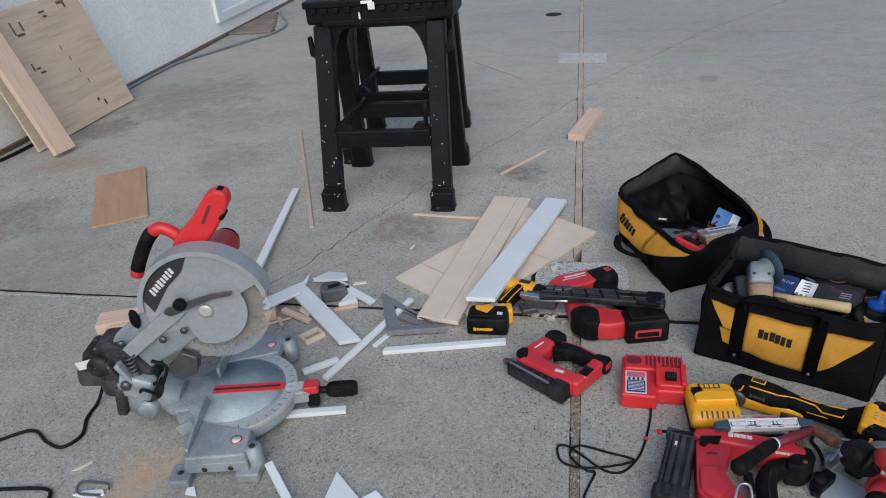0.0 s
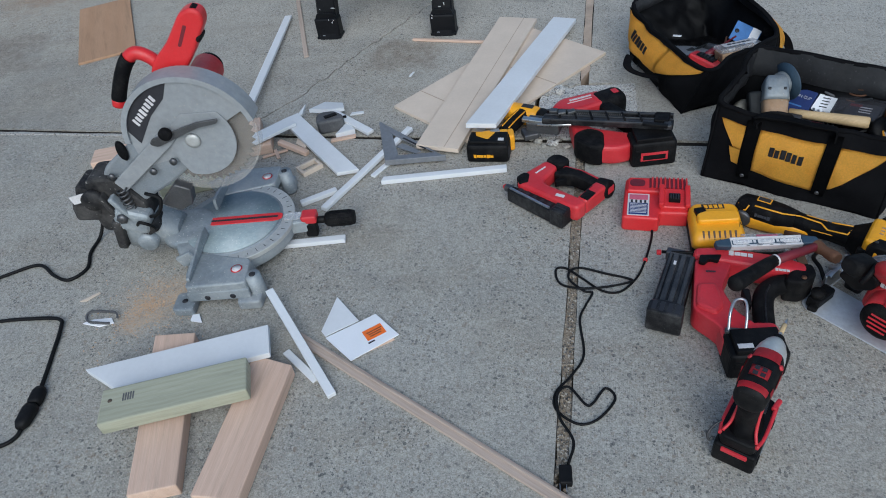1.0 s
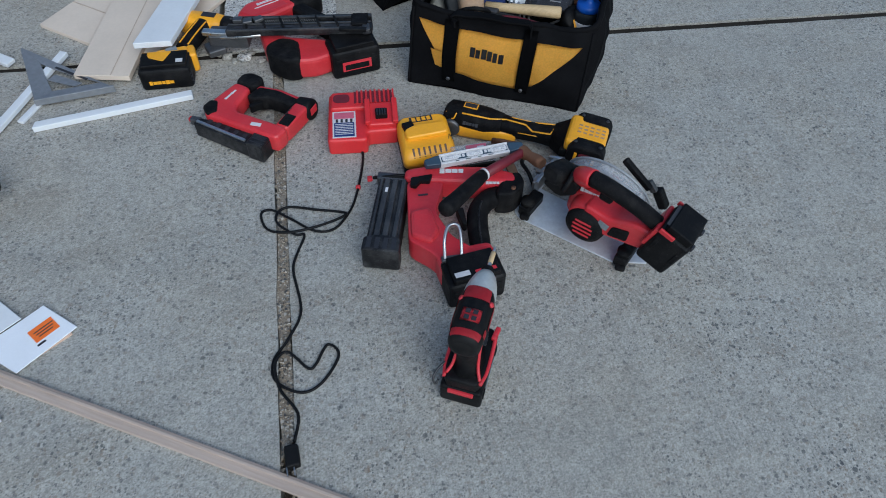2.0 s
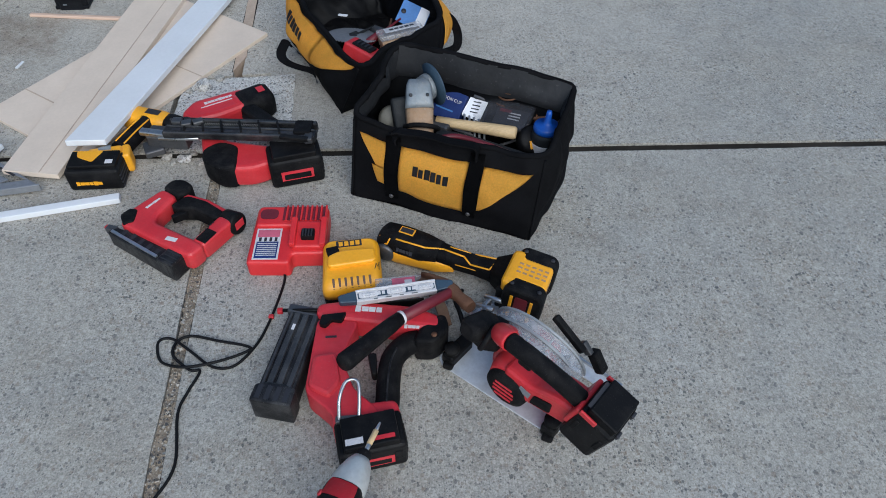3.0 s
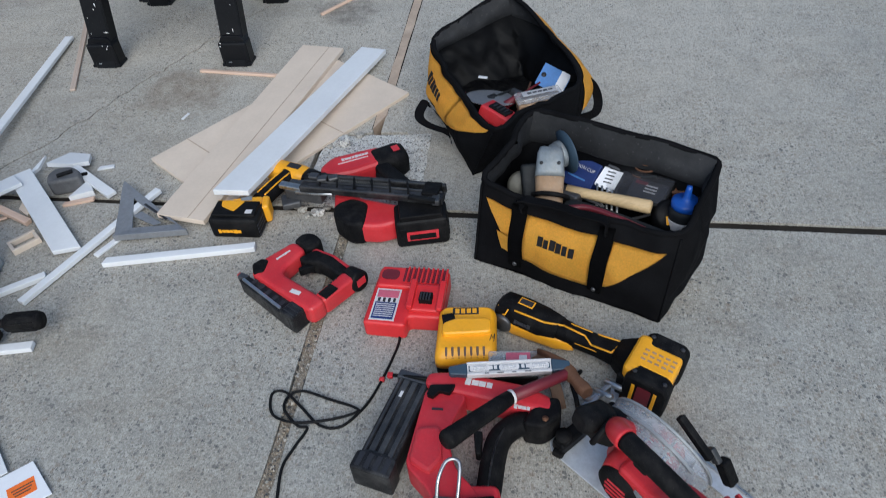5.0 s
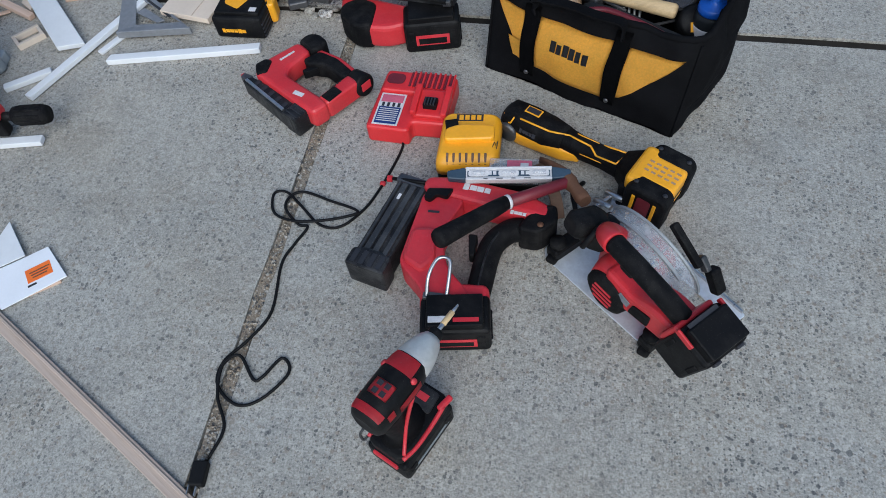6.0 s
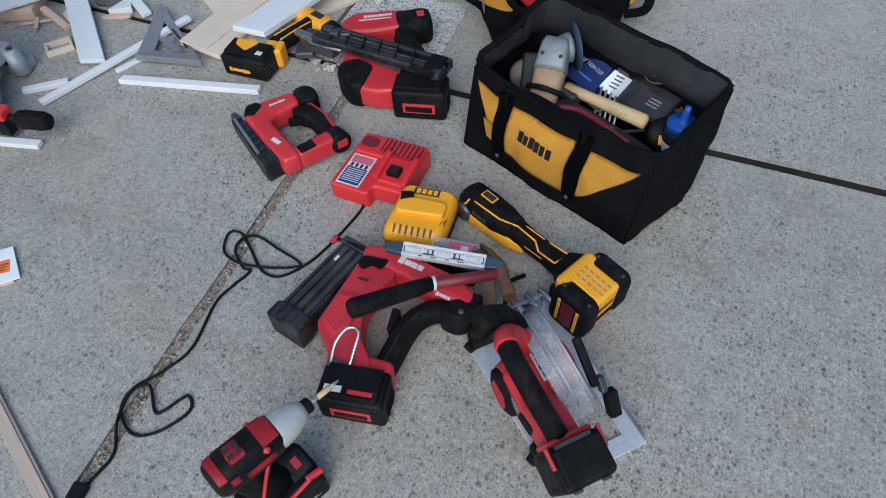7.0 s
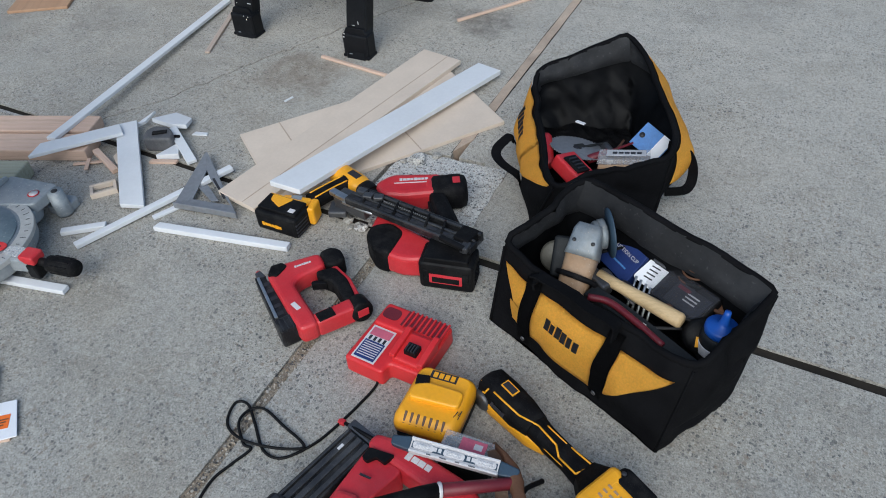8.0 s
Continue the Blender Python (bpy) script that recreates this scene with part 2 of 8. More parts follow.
M_RUST = plain("rusty_steel", (0.16, 0.075, 0.04), 0.7, 0.4, vary=0.35, grain=60, bump=0.4)
M_ALU = plain("cast_aluminium", (0.26, 0.29, 0.31), 0.52, 0.25, vary=0.24, grain=26, bump=0.35, dust=0.6, dusty=(0.5, 0.5, 0.49))
M_GUARD = plain("grey_painted_guard", (0.3, 0.315, 0.33), 0.48, 0.15, vary=0.12, grain=14, dust=0.25, dusty=(0.4, 0.38, 0.35))
M_TABLE = plain("worn_table", (0.27, 0.33, 0.35), 0.55, 0.1, vary=0.16, grain=24, bump=0.15, dust=0.5, dusty=(0.55, 0.56, 0.56))
M_SCALE = plain("scale_ring", (0.52, 0.52, 0.5), 0.45, 0.4, vary=0.08, grain=20, dust=0.15)
M_BLADE = plain("saw_blade", (0.2, 0.165, 0.135), 0.45, 0.4, vary=0.25, grain=30, dust=0.15, dusty=(0.33, 0.26, 0.19))
M_SQUARE = plain("speed_square_metal", (0.27, 0.28, 0.3), 0.5, 0.45, vary=0.15, grain=20, dust=0.12)
M_CORD = plain("cord_rubber", (0.006, 0.006, 0.0065), 0.6, grain=150, bump=0.3, Specular_IOR_Level=0.2)
M_PAPER = plain("white_card", (0.78, 0.79, 0.82), 0.7, vary=0.03, fleck=0.06)
M_ORANGE = plain("orange_sticker", (0.85, 0.17, 0.02), 0.6, vary=0.05)
M_INK = plain("ink", (0.02, 0.02, 0.025), 0.6)
M_LABEL = plain("pale_label", (0.62, 0.6, 0.6), 0.5, vary=0.05)
M_PINK = plain("pink_label", (0.55, 0.12, 0.18), 0.5)
M_BLUE = plain("blue_plastic", (0.012, 0.075, 0.36), 0.4, vary=0.08)
M_NAVY = plain("blue_box", (0.012, 0.03, 0.14), 0.55)
M_SKY = plain("pale_blue_card", (0.07, 0.19, 0.46), 0.5)
M_LEATHER = plain("brown_leather", (0.13, 0.07, 0.04), 0.6, vary=0.3, grain=40, bump=0.4)
M_TAN = plain("dusty_tan_plastic", (0.4, 0.25, 0.14), 0.6, vary=0.3, grain=30, dust=0.5, dusty=(0.42, 0.35, 0.27))
M_GREYTOOL = plain("grey_tool_body", (0.2, 0.22, 0.24), 0.5, vary=0.15, dust=0.25)
M_GREYTAPE = plain("grey_tape_case", (0.085, 0.085, 0.09), 0.55, vary=0.2, dust=0.3, dusty=(0.25, 0.24, 0.23))
M_DUST = plain("sawdust", (0.52, 0.36, 0.23), 0.95, vary=0.15, grain=90, bump=0.8)
M_WINE = plain("dark_red_grip", (0.14, 0.012, 0.02), 0.5)


def clear(name, tint, rough, veil):
    """Thin clear plastic with a scratched, dusty veil."""
    n = Nodes(name)
    scratch = n.ramp(n.noise(40, 5, 0.7), [(0.3, G3(veil * 0.5)), (0.8, G3(min(1, veil * 1.7)))])
    n.done(tint, rough)
    see = n.add("ShaderNodeBsdfTransparent")
    both = n.add("ShaderNodeMixShader")
    n.link(scratch, both.inputs[0])
    n.link(see.outputs[0], both.inputs[1])
    n.link(n.bsdf.outputs[0], both.inputs[2])
    n.link(both.outputs[0], n.tree.nodes["Material Output"].inputs["Surface"])
    return n.mat


M_CLEAR = clear("smoky_clear_plastic", (0.5, 0.48, 0.45), 0.3, 0.16)
M_SMOKE = clear("dark_clear_case", (0.08, 0.08, 0.09), 0.2, 0.2)
M_TIN = plain("dull_tin", (0.13, 0.125, 0.105), 0.5, 0.3, vary=0.2, dust=0.2, dusty=(0.22, 0.2, 0.17))
M_GEAR = plain("dusty_gear_metal", (0.2, 0.225, 0.245), 0.5, 0.3, vary=0.25, grain=30, dust=0.5, dusty=(0.36, 0.33, 0.28))
M_SLATE = plain("dark_slate_rubber", (0.014, 0.016, 0.018), 0.6, dust=0.1, dusty=(0.12, 0.12, 0.12), Specular_IOR_Level=0.2)
M_SOIL = plain("dark_joint_dirt", (0.028, 0.024, 0.02), 0.95, vary=0.4, grain=20, bump=0.8, Specular_IOR_Level=0.1)
M_PACK = clear("clear_packaging", (0.7, 0.71, 0.72), 0.12, 0.3)
M_DUSTBLACK = plain("dust_caked_black_plastic", (0.009, 0.009, 0.0105), 0.6, grain=16, dust=0.3, dusty=(0.36, 0.335, 0.31), bump=0.5, Specular_IOR_Level=0.25)
M_RAIL = plain("worn_black_rail", (0.045, 0.046, 0.05), 0.4, 0.4, grain=60, dust=0.15)
M_DARKBLUE = plain("dark_blue_grey_plastic", (0.03, 0.055, 0.085), 0.5)
# collar grey and its paler patches paint in the sheen of lit lining
M_COLLAR = plain("lit_grey_collar", (0.018, 0.0185, 0.0205), 0.6, grain=18, bump=0.9, dust=0.4, dusty=(0.055, 0.055, 0.058), Specular_IOR_Level=0.2)
M_GRIMY = plain("grimy_black_plastic", (0.008, 0.008, 0.0095), 0.45, grain=70, dust=0.16, dusty=(0.3, 0.29, 0.28), bump=0.3, Specular_IOR_Level=0.3)
M_SHOE = plain("bright_shoe_metal", (0.62, 0.65, 0.69), 0.4, 0.35, vary=0.08, grain=20, dust=0.1)
M_SHELLCLEAR = clear("scuffed_guard_shell", (0.55, 0.57, 0.6), 0.25, 0.36)

# ---- building helpers ----


def part(name, bm, material, parent, label="", m=None):
    mesh = bpy.data.meshes.new(name)
    bm.to_mesh(mesh)
    bm.free()
    mesh.materials.append(material)
    ob = new(name, mesh)
    ob.parent = parent
    if m is not None:
        ob.matrix_basis = m
    if label:
        ob["label"] = label
    return ob


def thing(name, m, label, category, group="", kind=""):
    ob = new(name)
    ob.empty_display_size = 0.05
    ob.matrix_basis = m
    return tagged(ob, label, category, group, kind)


def solo(name, bm, material, m, label, category, group="", kind=""):
    return tagged(part(name, bm, material, None, "", m), label, category, group, kind)


def soften(bm, width, segments=2, angle=25):
    if width > 0:
        bm.normal_update()
        sharp = [e for e in bm.edges if len(e.link_faces) == 2 and e.calc_face_angle(0) > radians(angle)]
        bmesh.ops.bevel(bm, geom=sharp, offset=width, segments=segments, profile=0.5, affect="EDGES", clamp_overlap=True)
    for f in bm.faces:
        f.smooth = False
    return bm


def smooth(bm):
    for f in bm.faces:
        f.smooth = True
    return bm


def rounded(pts, r, n=4):
    """The outline with each corner turned into a small arc."""
    out, count = [], len(pts)
    for i in range(count):
        p, a, b = Vector(pts[i]), Vector(pts[i - 1]), Vector(pts[(i + 1) % count])
        u, v = a - p, b - p
        cut = min(r, u.length * 0.45, v.length * 0.45)
        s, e = p + u.normalized() * cut, p + v.normalized() * cut
        for k in range(n + 1):
            t = k / n
            out.append(tuple((1 - t) ** 2 * s + 2 * t * (1 - t) * p + t * t * e))
    return out


def prism(pts, z0, z1, bevel=0.0, bm=None, m=None, segments=2):
    """An outline in x and y raised from z0 to z1."""
    tmp = bmesh.new()
    low = [tmp.verts.new((x, y, z0)) for x, y in pts]
    high = [tmp.verts.new((x, y, z1)) for x, y in pts]
    tmp.faces.new(list(reversed(low)))
    tmp.faces.new(high)
    for i in range(len(pts)):
        j = (i + 1) % len(pts)
        tmp.faces.new((low[i], low[j], high[j], high[i]))
    bmesh.ops.recalc_face_normals(tmp, faces=tmp.faces)
    soften(tmp, bevel, segments, 40)
    return merge(bm, tmp, m)


def merge(bm, tmp, m=None):
    if m is not None:
        bmesh.ops.transform(tmp, matrix=m, verts=tmp.verts)
    if bm is None:
        return tmp
    mesh = bpy.data.meshes.new("scratch")
    tmp.to_mesh(mesh)
    tmp.free()
    bm.from_mesh(mesh)
    bpy.data.meshes.remove(mesh)
    return bm


def block(sx, sy, sz, bevel=0.0, at=(0, 0, 0), turn=(0, 0, 0), bm=None, segments=2):
    """A box of that size, centred on at."""
    pts = [(-sx / 2, -sy / 2), (sx / 2, -sy / 2), (sx / 2, sy / 2), (-sx / 2, sy / 2)]
    return prism(pts, -sz / 2, sz / 2, bevel, bm, pose(*at, *turn), segments)


def lathe(profile, n=24, bm=None, m=None, flat=False):
    """Turns a profile of (radius, height) round z."""
    tmp = bmesh.new()
    rings = []
    for r, z in profile:
        if r < 1e-6:
            rings.append([tmp.verts.new((0, 0, z))])
        else:
            rings.append([tmp.verts.new((r * math.cos(2 * math.pi * k / n), r * math.sin(2 * math.pi * k / n), z)) for k in range(n)])
    for a, b in zip(rings, rings[1:]):
        for k in range(n):
            q = [a[k % len(a)], a[(k + 1) % len(a)], b[(k + 1) % len(b)], b[k % len(b)]]
            q = list(dict.fromkeys(q))
            if len(q) > 2:
                f = tmp.faces.new(q)
                f.smooth = not flat
    for ring, top in ((rings[0], False), (rings[-1], True)):
        if len(ring) > 2:
            tmp.faces.new(ring if top else list(reversed(ring)))
    bmesh.ops.recalc_face_normals(tmp, faces=tmp.faces)
    return merge(bm, tmp, m)


def along(a, b):
    """The pose whose z runs from a to b, at a."""
    return Matrix.Translation(a) @ (Vector(b) - Vector(a)).to_track_quat("Z", "Y").to_matrix().to_4x4()


def rod(a, b, r, r2=None, n=14, bm=None, cap=0.12):
    """A round bar with slightly eased ends."""
    h, q = (Vector(b) - Vector(a)).length, r2 if r2 is not None else r
    e = min(r, q) * cap
    return lathe([(r - e, 0), (r, e), (q, h - e), (q - e, h)], n, bm, along(a, b))


def curve_points(pts, steps=8):
    """A smooth line through the points (Catmull-Rom)."""
    p = [Vector(q) for q in pts]
    p = [2 * p[0] - p[1]] + p + [2 * p[-1] - p[-2]]
    out = []
    for i in range(1, len(p) - 2):
        for k in range(steps):
            t = k / steps
            out.append(0.5 * ((2 * p[i]) + (p[i + 1] - p[i - 1]) * t + (2 * p[i - 1] - 5 * p[i] + 4 * p[i + 1] - p[i + 2]) * t * t + (3 * p[i] - p[i - 1] - 3 * p[i + 1] + p[i + 2]) * t ** 3))
    return out + [p[-2]]


def sweep(line, section, bm=None, closed=False, up=(0, 0, 1)):
    """Carries a closed section (side, up) along a line of points."""
    tmp, rings = bmesh.new(), []
    count = len(line)
    for i, p in enumerate(line):
        a = line[i - 1] if (i or closed) else p
        b = line[(i + 1) % count] if (i + 1 < count or closed) else p
        d = (Vector(b) - Vector(a)).normalized()
        side = d.cross(Vector(up))
        side = side.normalized() if side.length > 1e-4 else Vector((1, 0, 0))
        top = side.cross(d).normalized()
        rings.append([tmp.verts.new(Vector(p) + side * s + top * t) for s, t in section])
    n = len(section)
    for i in range(count if closed else count - 1):
        a, b = rings[i], rings[(i + 1) % count]
        for k in range(n):
            f = tmp.faces.new((a[k], a[(k + 1) % n], b[(k + 1) % n], b[k]))
            f.smooth = n > 5
    if not closed:
        tmp.faces.new(rings[0])
        tmp.faces.new(list(reversed(rings[-1])))
    bmesh.ops.recalc_face_normals(tmp, faces=tmp.faces)
    return merge(bm, tmp)


def circle(r, n=10, squash=1.0):
    return [(r * math.cos(2 * math.pi * k / n), squash * r * math.sin(2 * math.pi * k / n)) for k in range(n)]


def loft(sections, bm=None, m=None):
    """Skins a row of closed rings of equal length."""
    tmp = bmesh.new()
    rings = [[tmp.verts.new(p) for p in ring] for ring in sections]
    n = len(rings[0])
    for a, b in zip(rings, rings[1:]):
        for k in range(n):
            f = tmp.faces.new((a[k], a[(k + 1) % n], b[(k + 1) % n], b[k]))
            f.smooth = True
    tmp.faces.new(rings[0])
    tmp.faces.new(list(reversed(rings[-1])))
    bmesh.ops.recalc_face_normals(tmp, faces=tmp.faces)
    return merge(bm, tmp, m)


def hull(stations, n=20, square=3.0, bm=None, m=None):
    """A smooth body along x: stations of (x, half width y, half height z, centre y, centre z), with superellipse sections."""
    rings = []
    for x, hy, hz, cy, cz in stations:
        ring = []
        for k in range(n):
            a = 2 * math.pi * k / n
            c, s = math.cos(a), math.sin(a)
            ring.append((x, cy + hy * math.copysign(abs(c) ** (2 / square), c), cz + hz * math.copysign(abs(s) ** (2 / square), s)))
        rings.append(ring)
    return loft(rings, bm, m)


def heading(x, y, degrees, z=0.0):
    return pose(x, y, z, 0, 0, degrees)

# ---- ground ----
rng = random.Random(4)


def worn(a, b, step=0.07, amount=0.0018):
    """Points from a to b with a slightly ragged course, without b."""
    a, b = Vector(a), Vector(b)
    d = b - a
    count = max(1, int(d.length / step))
    side = Vector((-d.y, d.x)).normalized()
    return [tuple(a + d * (k / count) + (side * rng.uniform(-amount, amount) if k else side * 0)) for k in range(count)]


def ring_of(corners, **ragged):
    out = []
    for a, b in zip(corners, corners[1:] + corners[:1]):
        out += worn(a, b, **ragged)
    return out


ground = thing("ground", pose(0, 0, 0), "grey weathered concrete yard in cast slabs", "ground", kind="structure")
part("subsoil", prism([(-400, -400), (400, -400), (400, 400), (-400, 400)], -0.5, -0.045), M_DIRT, ground)

JX, FILL = 0.380, 0.014          # the long joint and half its width
yj = lambda x: 2.652 - 0.033 * x  # the cross joint
crack_a = [(0.366, 5.06), (0.12, 4.60), (-0.145, 4.17), (-0.306, 3.853), (-0.44, 3.56), (-0.565, 3.295), (-0.706, 2.946), (-0.86, 2.69)]
far = lambda x: 7.056 - 0.24 * x
crack_b = [(0.394, 5.25), (0.72, 5.75), (1.089, 6.308), (1.352, far(1.352) - 0.012)]
crack_c = [(1.362, far(1.362) + 0.007), (1.75, 7.2), (2.144, 7.70), (3.4, 9.3), (6.5, 13.4)]


def ragged(points, amount=0.011):
    out = []
    for a, b in zip(points, points[1:]):
        out += worn(a, b, 0.03, amount)
    return out + [points[-1]]


ca, cb, cc = ragged(crack_a), ragged(crack_b, 0.009), ragged(crack_c, 0.012)
shift = lambda pts, d: [(x + d, y - d * 0.5) for x, y in pts]
FAR_LEFT = [(-3.2, 7.52), (-1.63, 7.25), (-0.62, 7.07), (0.366, 6.985)]
lift = lambda pts, d: [(x, y + d) for x, y in pts]
L, R, N, F = -3.2, 9.0, -6.0, 14.0
slabs = [
    ring_of([(L, N), (JX - FILL, N), (JX - FILL, yj(0.37) - 0.015), (L, yj(L) - 0.017)]),
    worn((L, yj(L) + 0.012), (-0.872, 2.689)) + [p for p in reversed(shift(ca, -0.003))] + worn((0.364, 5.07), (JX - FILL, 6.97)) + list(reversed(lift(ragged(FAR_LEFT, 0.003), -0.007)))[1:] + worn((L, 7.5), (L, yj(L) + 0.02), 0.6),
    lift(ragged(FAR_LEFT, 0.003), 0.005) + worn((JX - FILL, 7.0), (JX - FILL, F), 0.3) + worn((JX - FILL, F), (L, F), 0.6) + worn((L, F), (L, 7.53), 0.6),
    worn((-0.85, 2.688), (0.205, yj(0.205) + 0.008)) + worn((0.205, 2.66), (0.212, 2.99)) + worn((0.212, 2.99), (JX - FILL, 3.012)) + worn((JX - FILL, 3.012), (JX - FILL, 5.05)) + shift(ca, 0.003)[1:],
    ring_of([(JX + FILL, N), (R, N), (R, yj(R) - 0.016), (JX + FILL, yj(0.39) - 0.016)]),
    worn((0.572, yj(0.57) + 0.013), (R, yj(R) + 0.013)) + worn((R, 2.4), (R, far(R) - 0.012), 0.5) + worn((R, far(R) - 0.012), (1.362, far(1.362) - 0.012)) + [p for p in reversed(shift(cb, 0.004))] + worn((JX + FILL, 5.22), (JX + FILL, 3.014)) + worn((JX + FILL, 3.014), (0.566, 3.018)),
    shift(cb, -0.004) + worn((1.34, far(1.34) - 0.012), (JX + FILL, far(JX) - 0.012)) + worn((JX + FILL, far(JX) - 0.02), (JX + FILL, 5.26)),
    worn((JX + FILL, far(JX) + 0.007), (1.352, far(1.352) + 0.007)) + shift(cc, -0.005) + worn((6.4, F), (JX + FILL, F), 0.6) + worn((JX + FILL, F), (JX + FILL, far(JX) + 0.02)),
    worn((1.372, far(1.372) + 0.007), (R, far(R) + 0.007)) + worn((R, far(R)), (R, F), 0.6) + [p for p in reversed(shift(cc, 0.005))],
]
for outline in slabs:
    part("slab", prism(outline, -0.09, 0.0), M_CONC, ground)
part("patch", prism(ring_of([(0.222, yj(0.22) + 0.013), (0.562, yj(0.56) + 0.016), (0.556, 3.004), (0.232, 2.985)], step=0.03, amount=0.004), -0.08, 0.003), M_PATCH, ground, "rough square of exposed aggregate")
part("joint_gap", prism(worn((JX - 0.0185, 3.025), (JX - 0.0185, F), 0.1, 0.002) + worn((JX + 0.0185, F), (JX + 0.0185, 3.025), 0.1, 0.002), -0.06, 0.001), M_SOIL, ground)
part("joint_strip", prism(worn((JX - 0.0155, 3.03), (JX - 0.0155, F - 0.1), 0.08, 0.002) + worn((JX + 0.0155, F - 0.1), (JX + 0.0155, 3.03), 0.08, 0.002), -0.06, 0.0025), M_STRIP, ground, "old wooden expansion strip")
part("joint_fill", prism(worn((JX - 0.013, N), (JX - 0.013, 1.42), 0.2) + worn((JX + 0.013, 1.4), (JX + 0.013, N), 0.2), -0.06, -0.012), M_SOIL, ground, "dark open joint")
part("joint_fill", prism(worn((JX - 0.013, 1.42), (JX - 0.013, 2.62), 0.05, 0.003) + worn((JX + 0.013, 2.62), (JX + 0.013, 1.42), 0.05, 0.003), -0.06, -0.0045), M_GRAVEL, ground, "sandy gravel in the joint")
part("joint_fill", prism([(L, yj(L) - 0.014), (R, yj(R) - 0.014), (R, yj(R) + 0.012), (L, yj(L) + 0.012)], -0.06, -0.007), M_SOIL, ground)
part("joint_lip", prism(ring_of([(L, yj(L) - 0.036), (-0.95, yj(-0.95) - 0.03), (-0.95, yj(-0.95) - 0.0165), (L, yj(L) - 0.0185)], amount=0.003), -0.02, 0.0035, 0.001), M_CEMENT, ground, "pale worn lip along the joint")
grit_bm = bmesh.new()
for _ in range(420):
    y = rng.uniform(1.0, 2.6)
    s = rng.uniform(0.0015, 0.0042)
    block(s * 2, s * rng.uniform(1.2, 2), s, 0, (JX + rng.uniform(-0.012, 0.012), y, -0.0045 + s * 0.4), (rng.uniform(0, 40), rng.uniform(0, 40), rng.uniform(0, 180)), grit_bm)
tagged(part("joint_gravel", grit_bm, M_GRAVEL, ground), kind="stuff")
plate = part("utility_patch", prism(ring_of([(0.222, 5.93), (0.562, 5.89), (0.572, 6.14), (0.218, 6.19)], step=0.03, amount=0.006), -0.02, 0.004), M_PATCH, ground, "pale cement patch over the joint")

part("cleanout_cap", lathe([(0.0, 0), (0.078, 0.0), (0.078, 0.004), (0.066, 0.006), (0.0, 0.007)], 28, None, pose(0.115, 7.71, 0.0)), M_SOIL, ground, "dark round cleanout cap")
# crumbs of broken concrete and dust by the patch
for x, y, s in ((0.29, 2.95, 0.03), (0.33, 2.99, 0.018), (0.25, 2.93, 0.014), (0.24, 2.63, 0.02), (0.29, 2.615, 0.024), (0.335, 2.60, 0.016), (0.215, 2.645, 0.015), (0.36, 2.615, 0.013), (0.26, 2.605, 0.011), (0.31, 2.64, 0.012)):
    bm = bmesh.new()
    bmesh.ops.create_icosphere(bm, subdivisions=2, radius=s)
    for v in bm.verts:
        v.co *= 0.8 + 0.5 * noise.noise(v.co * 60 + Vector((x * 50, y * 50, 0)))
        v.co.z *= 0.6
    solo("concrete_crumb", bm, M_PATCH if s > 0.02 else M_CONC, pose(x, y, s * 0.3, 0, 0, rng.uniform(0, 180)), "broken grey concrete crumb by the joint", "rubble", "rubble by the joint")

# ---- house wall ----
wall = thing("wall_west", pose(0, 0, 0), "white rendered house wall with a dark foot", "wall", kind="structure")
Y0, Y1, WH = 3.0, 14.0, 2.7
WY0, WY1, WZ0, WZ1 = 7.45, 8.95, 0.2, 1.5
wall_bm = prism([(-3.42, Y0), (-3.22, Y0), (-3.22, WY0), (-3.42, WY0)], -0.05, WH)
prism([(-3.42, WY1), (-3.22, WY1), (-3.22, Y1), (-3.42, Y1)], -0.05, WH, 0, wall_bm)
prism([(-3.42, WY0), (-3.22, WY0), (-3.22, WY1), (-3.42, WY1)], -0.05, WZ0, 0, wall_bm)
prism([(-3.42, WY0), (-3.22, WY0), (-3.22, WY1), (-3.42, WY1)], WZ1, WH, 0, wall_bm)
part("wall_body", wall_bm, M_WALL, wall)
# thin strip, much darker than the wall, along its whole base
part("wall_foot", prism(ring_of([(-3.225, Y0), (-3.195, Y0), (-3.195, Y1), (-3.225, Y1)], step=0.2, amount=0.004), -0.02, 0.03, 0.006), M_DIRT, wall, "dark cement foot of the wall")
window = thing("window_1", pose(-3.22, 0, 0), "white vinyl window with a flat casing", "window", kind="structure")
for y0, y1, z0, z1 in ((WY0 - 0.06, WY0 + 0.04, WZ0 - 0.05, WZ1 + 0.05), (WY1 - 0.04, WY1 + 0.06, WZ0 - 0.05, WZ1 + 0.05), (WY0 + 0.042, WY1 - 0.042, WZ1 - 0.04, WZ1 + 0.05), (WY0 + 0.042, WY1 - 0.042, WZ0 - 0.05, WZ0 + 0.04), (8.18, 8.22, WZ0 + 0.042, WZ1 - 0.042)):
    part("window_frame", block(0.05, y1 - y0, z1 - z0, 0.005, (0.008, (y0 + y1) / 2, (z0 + z1) / 2)), M_WHITE, window)
part("pane", block(0.01, WY1 - WY0, WZ1 - WZ0, 0, (-0.06, (WY0 + WY1) / 2, (WZ0 + WZ1) / 2)), M_PAPER, window, "white blind behind the glass")
bed_bm = bmesh.new()
for k in range(7):
    y = 7.6 + k * 0.155
    w = 0.46 - 0.055 * k
    block(w, 0.14, 0.03, 0.012, (-3.19 + w / 2, y, 0.012), (0, 0, 4 * math.sin(k * 1.7)), bed_bm)
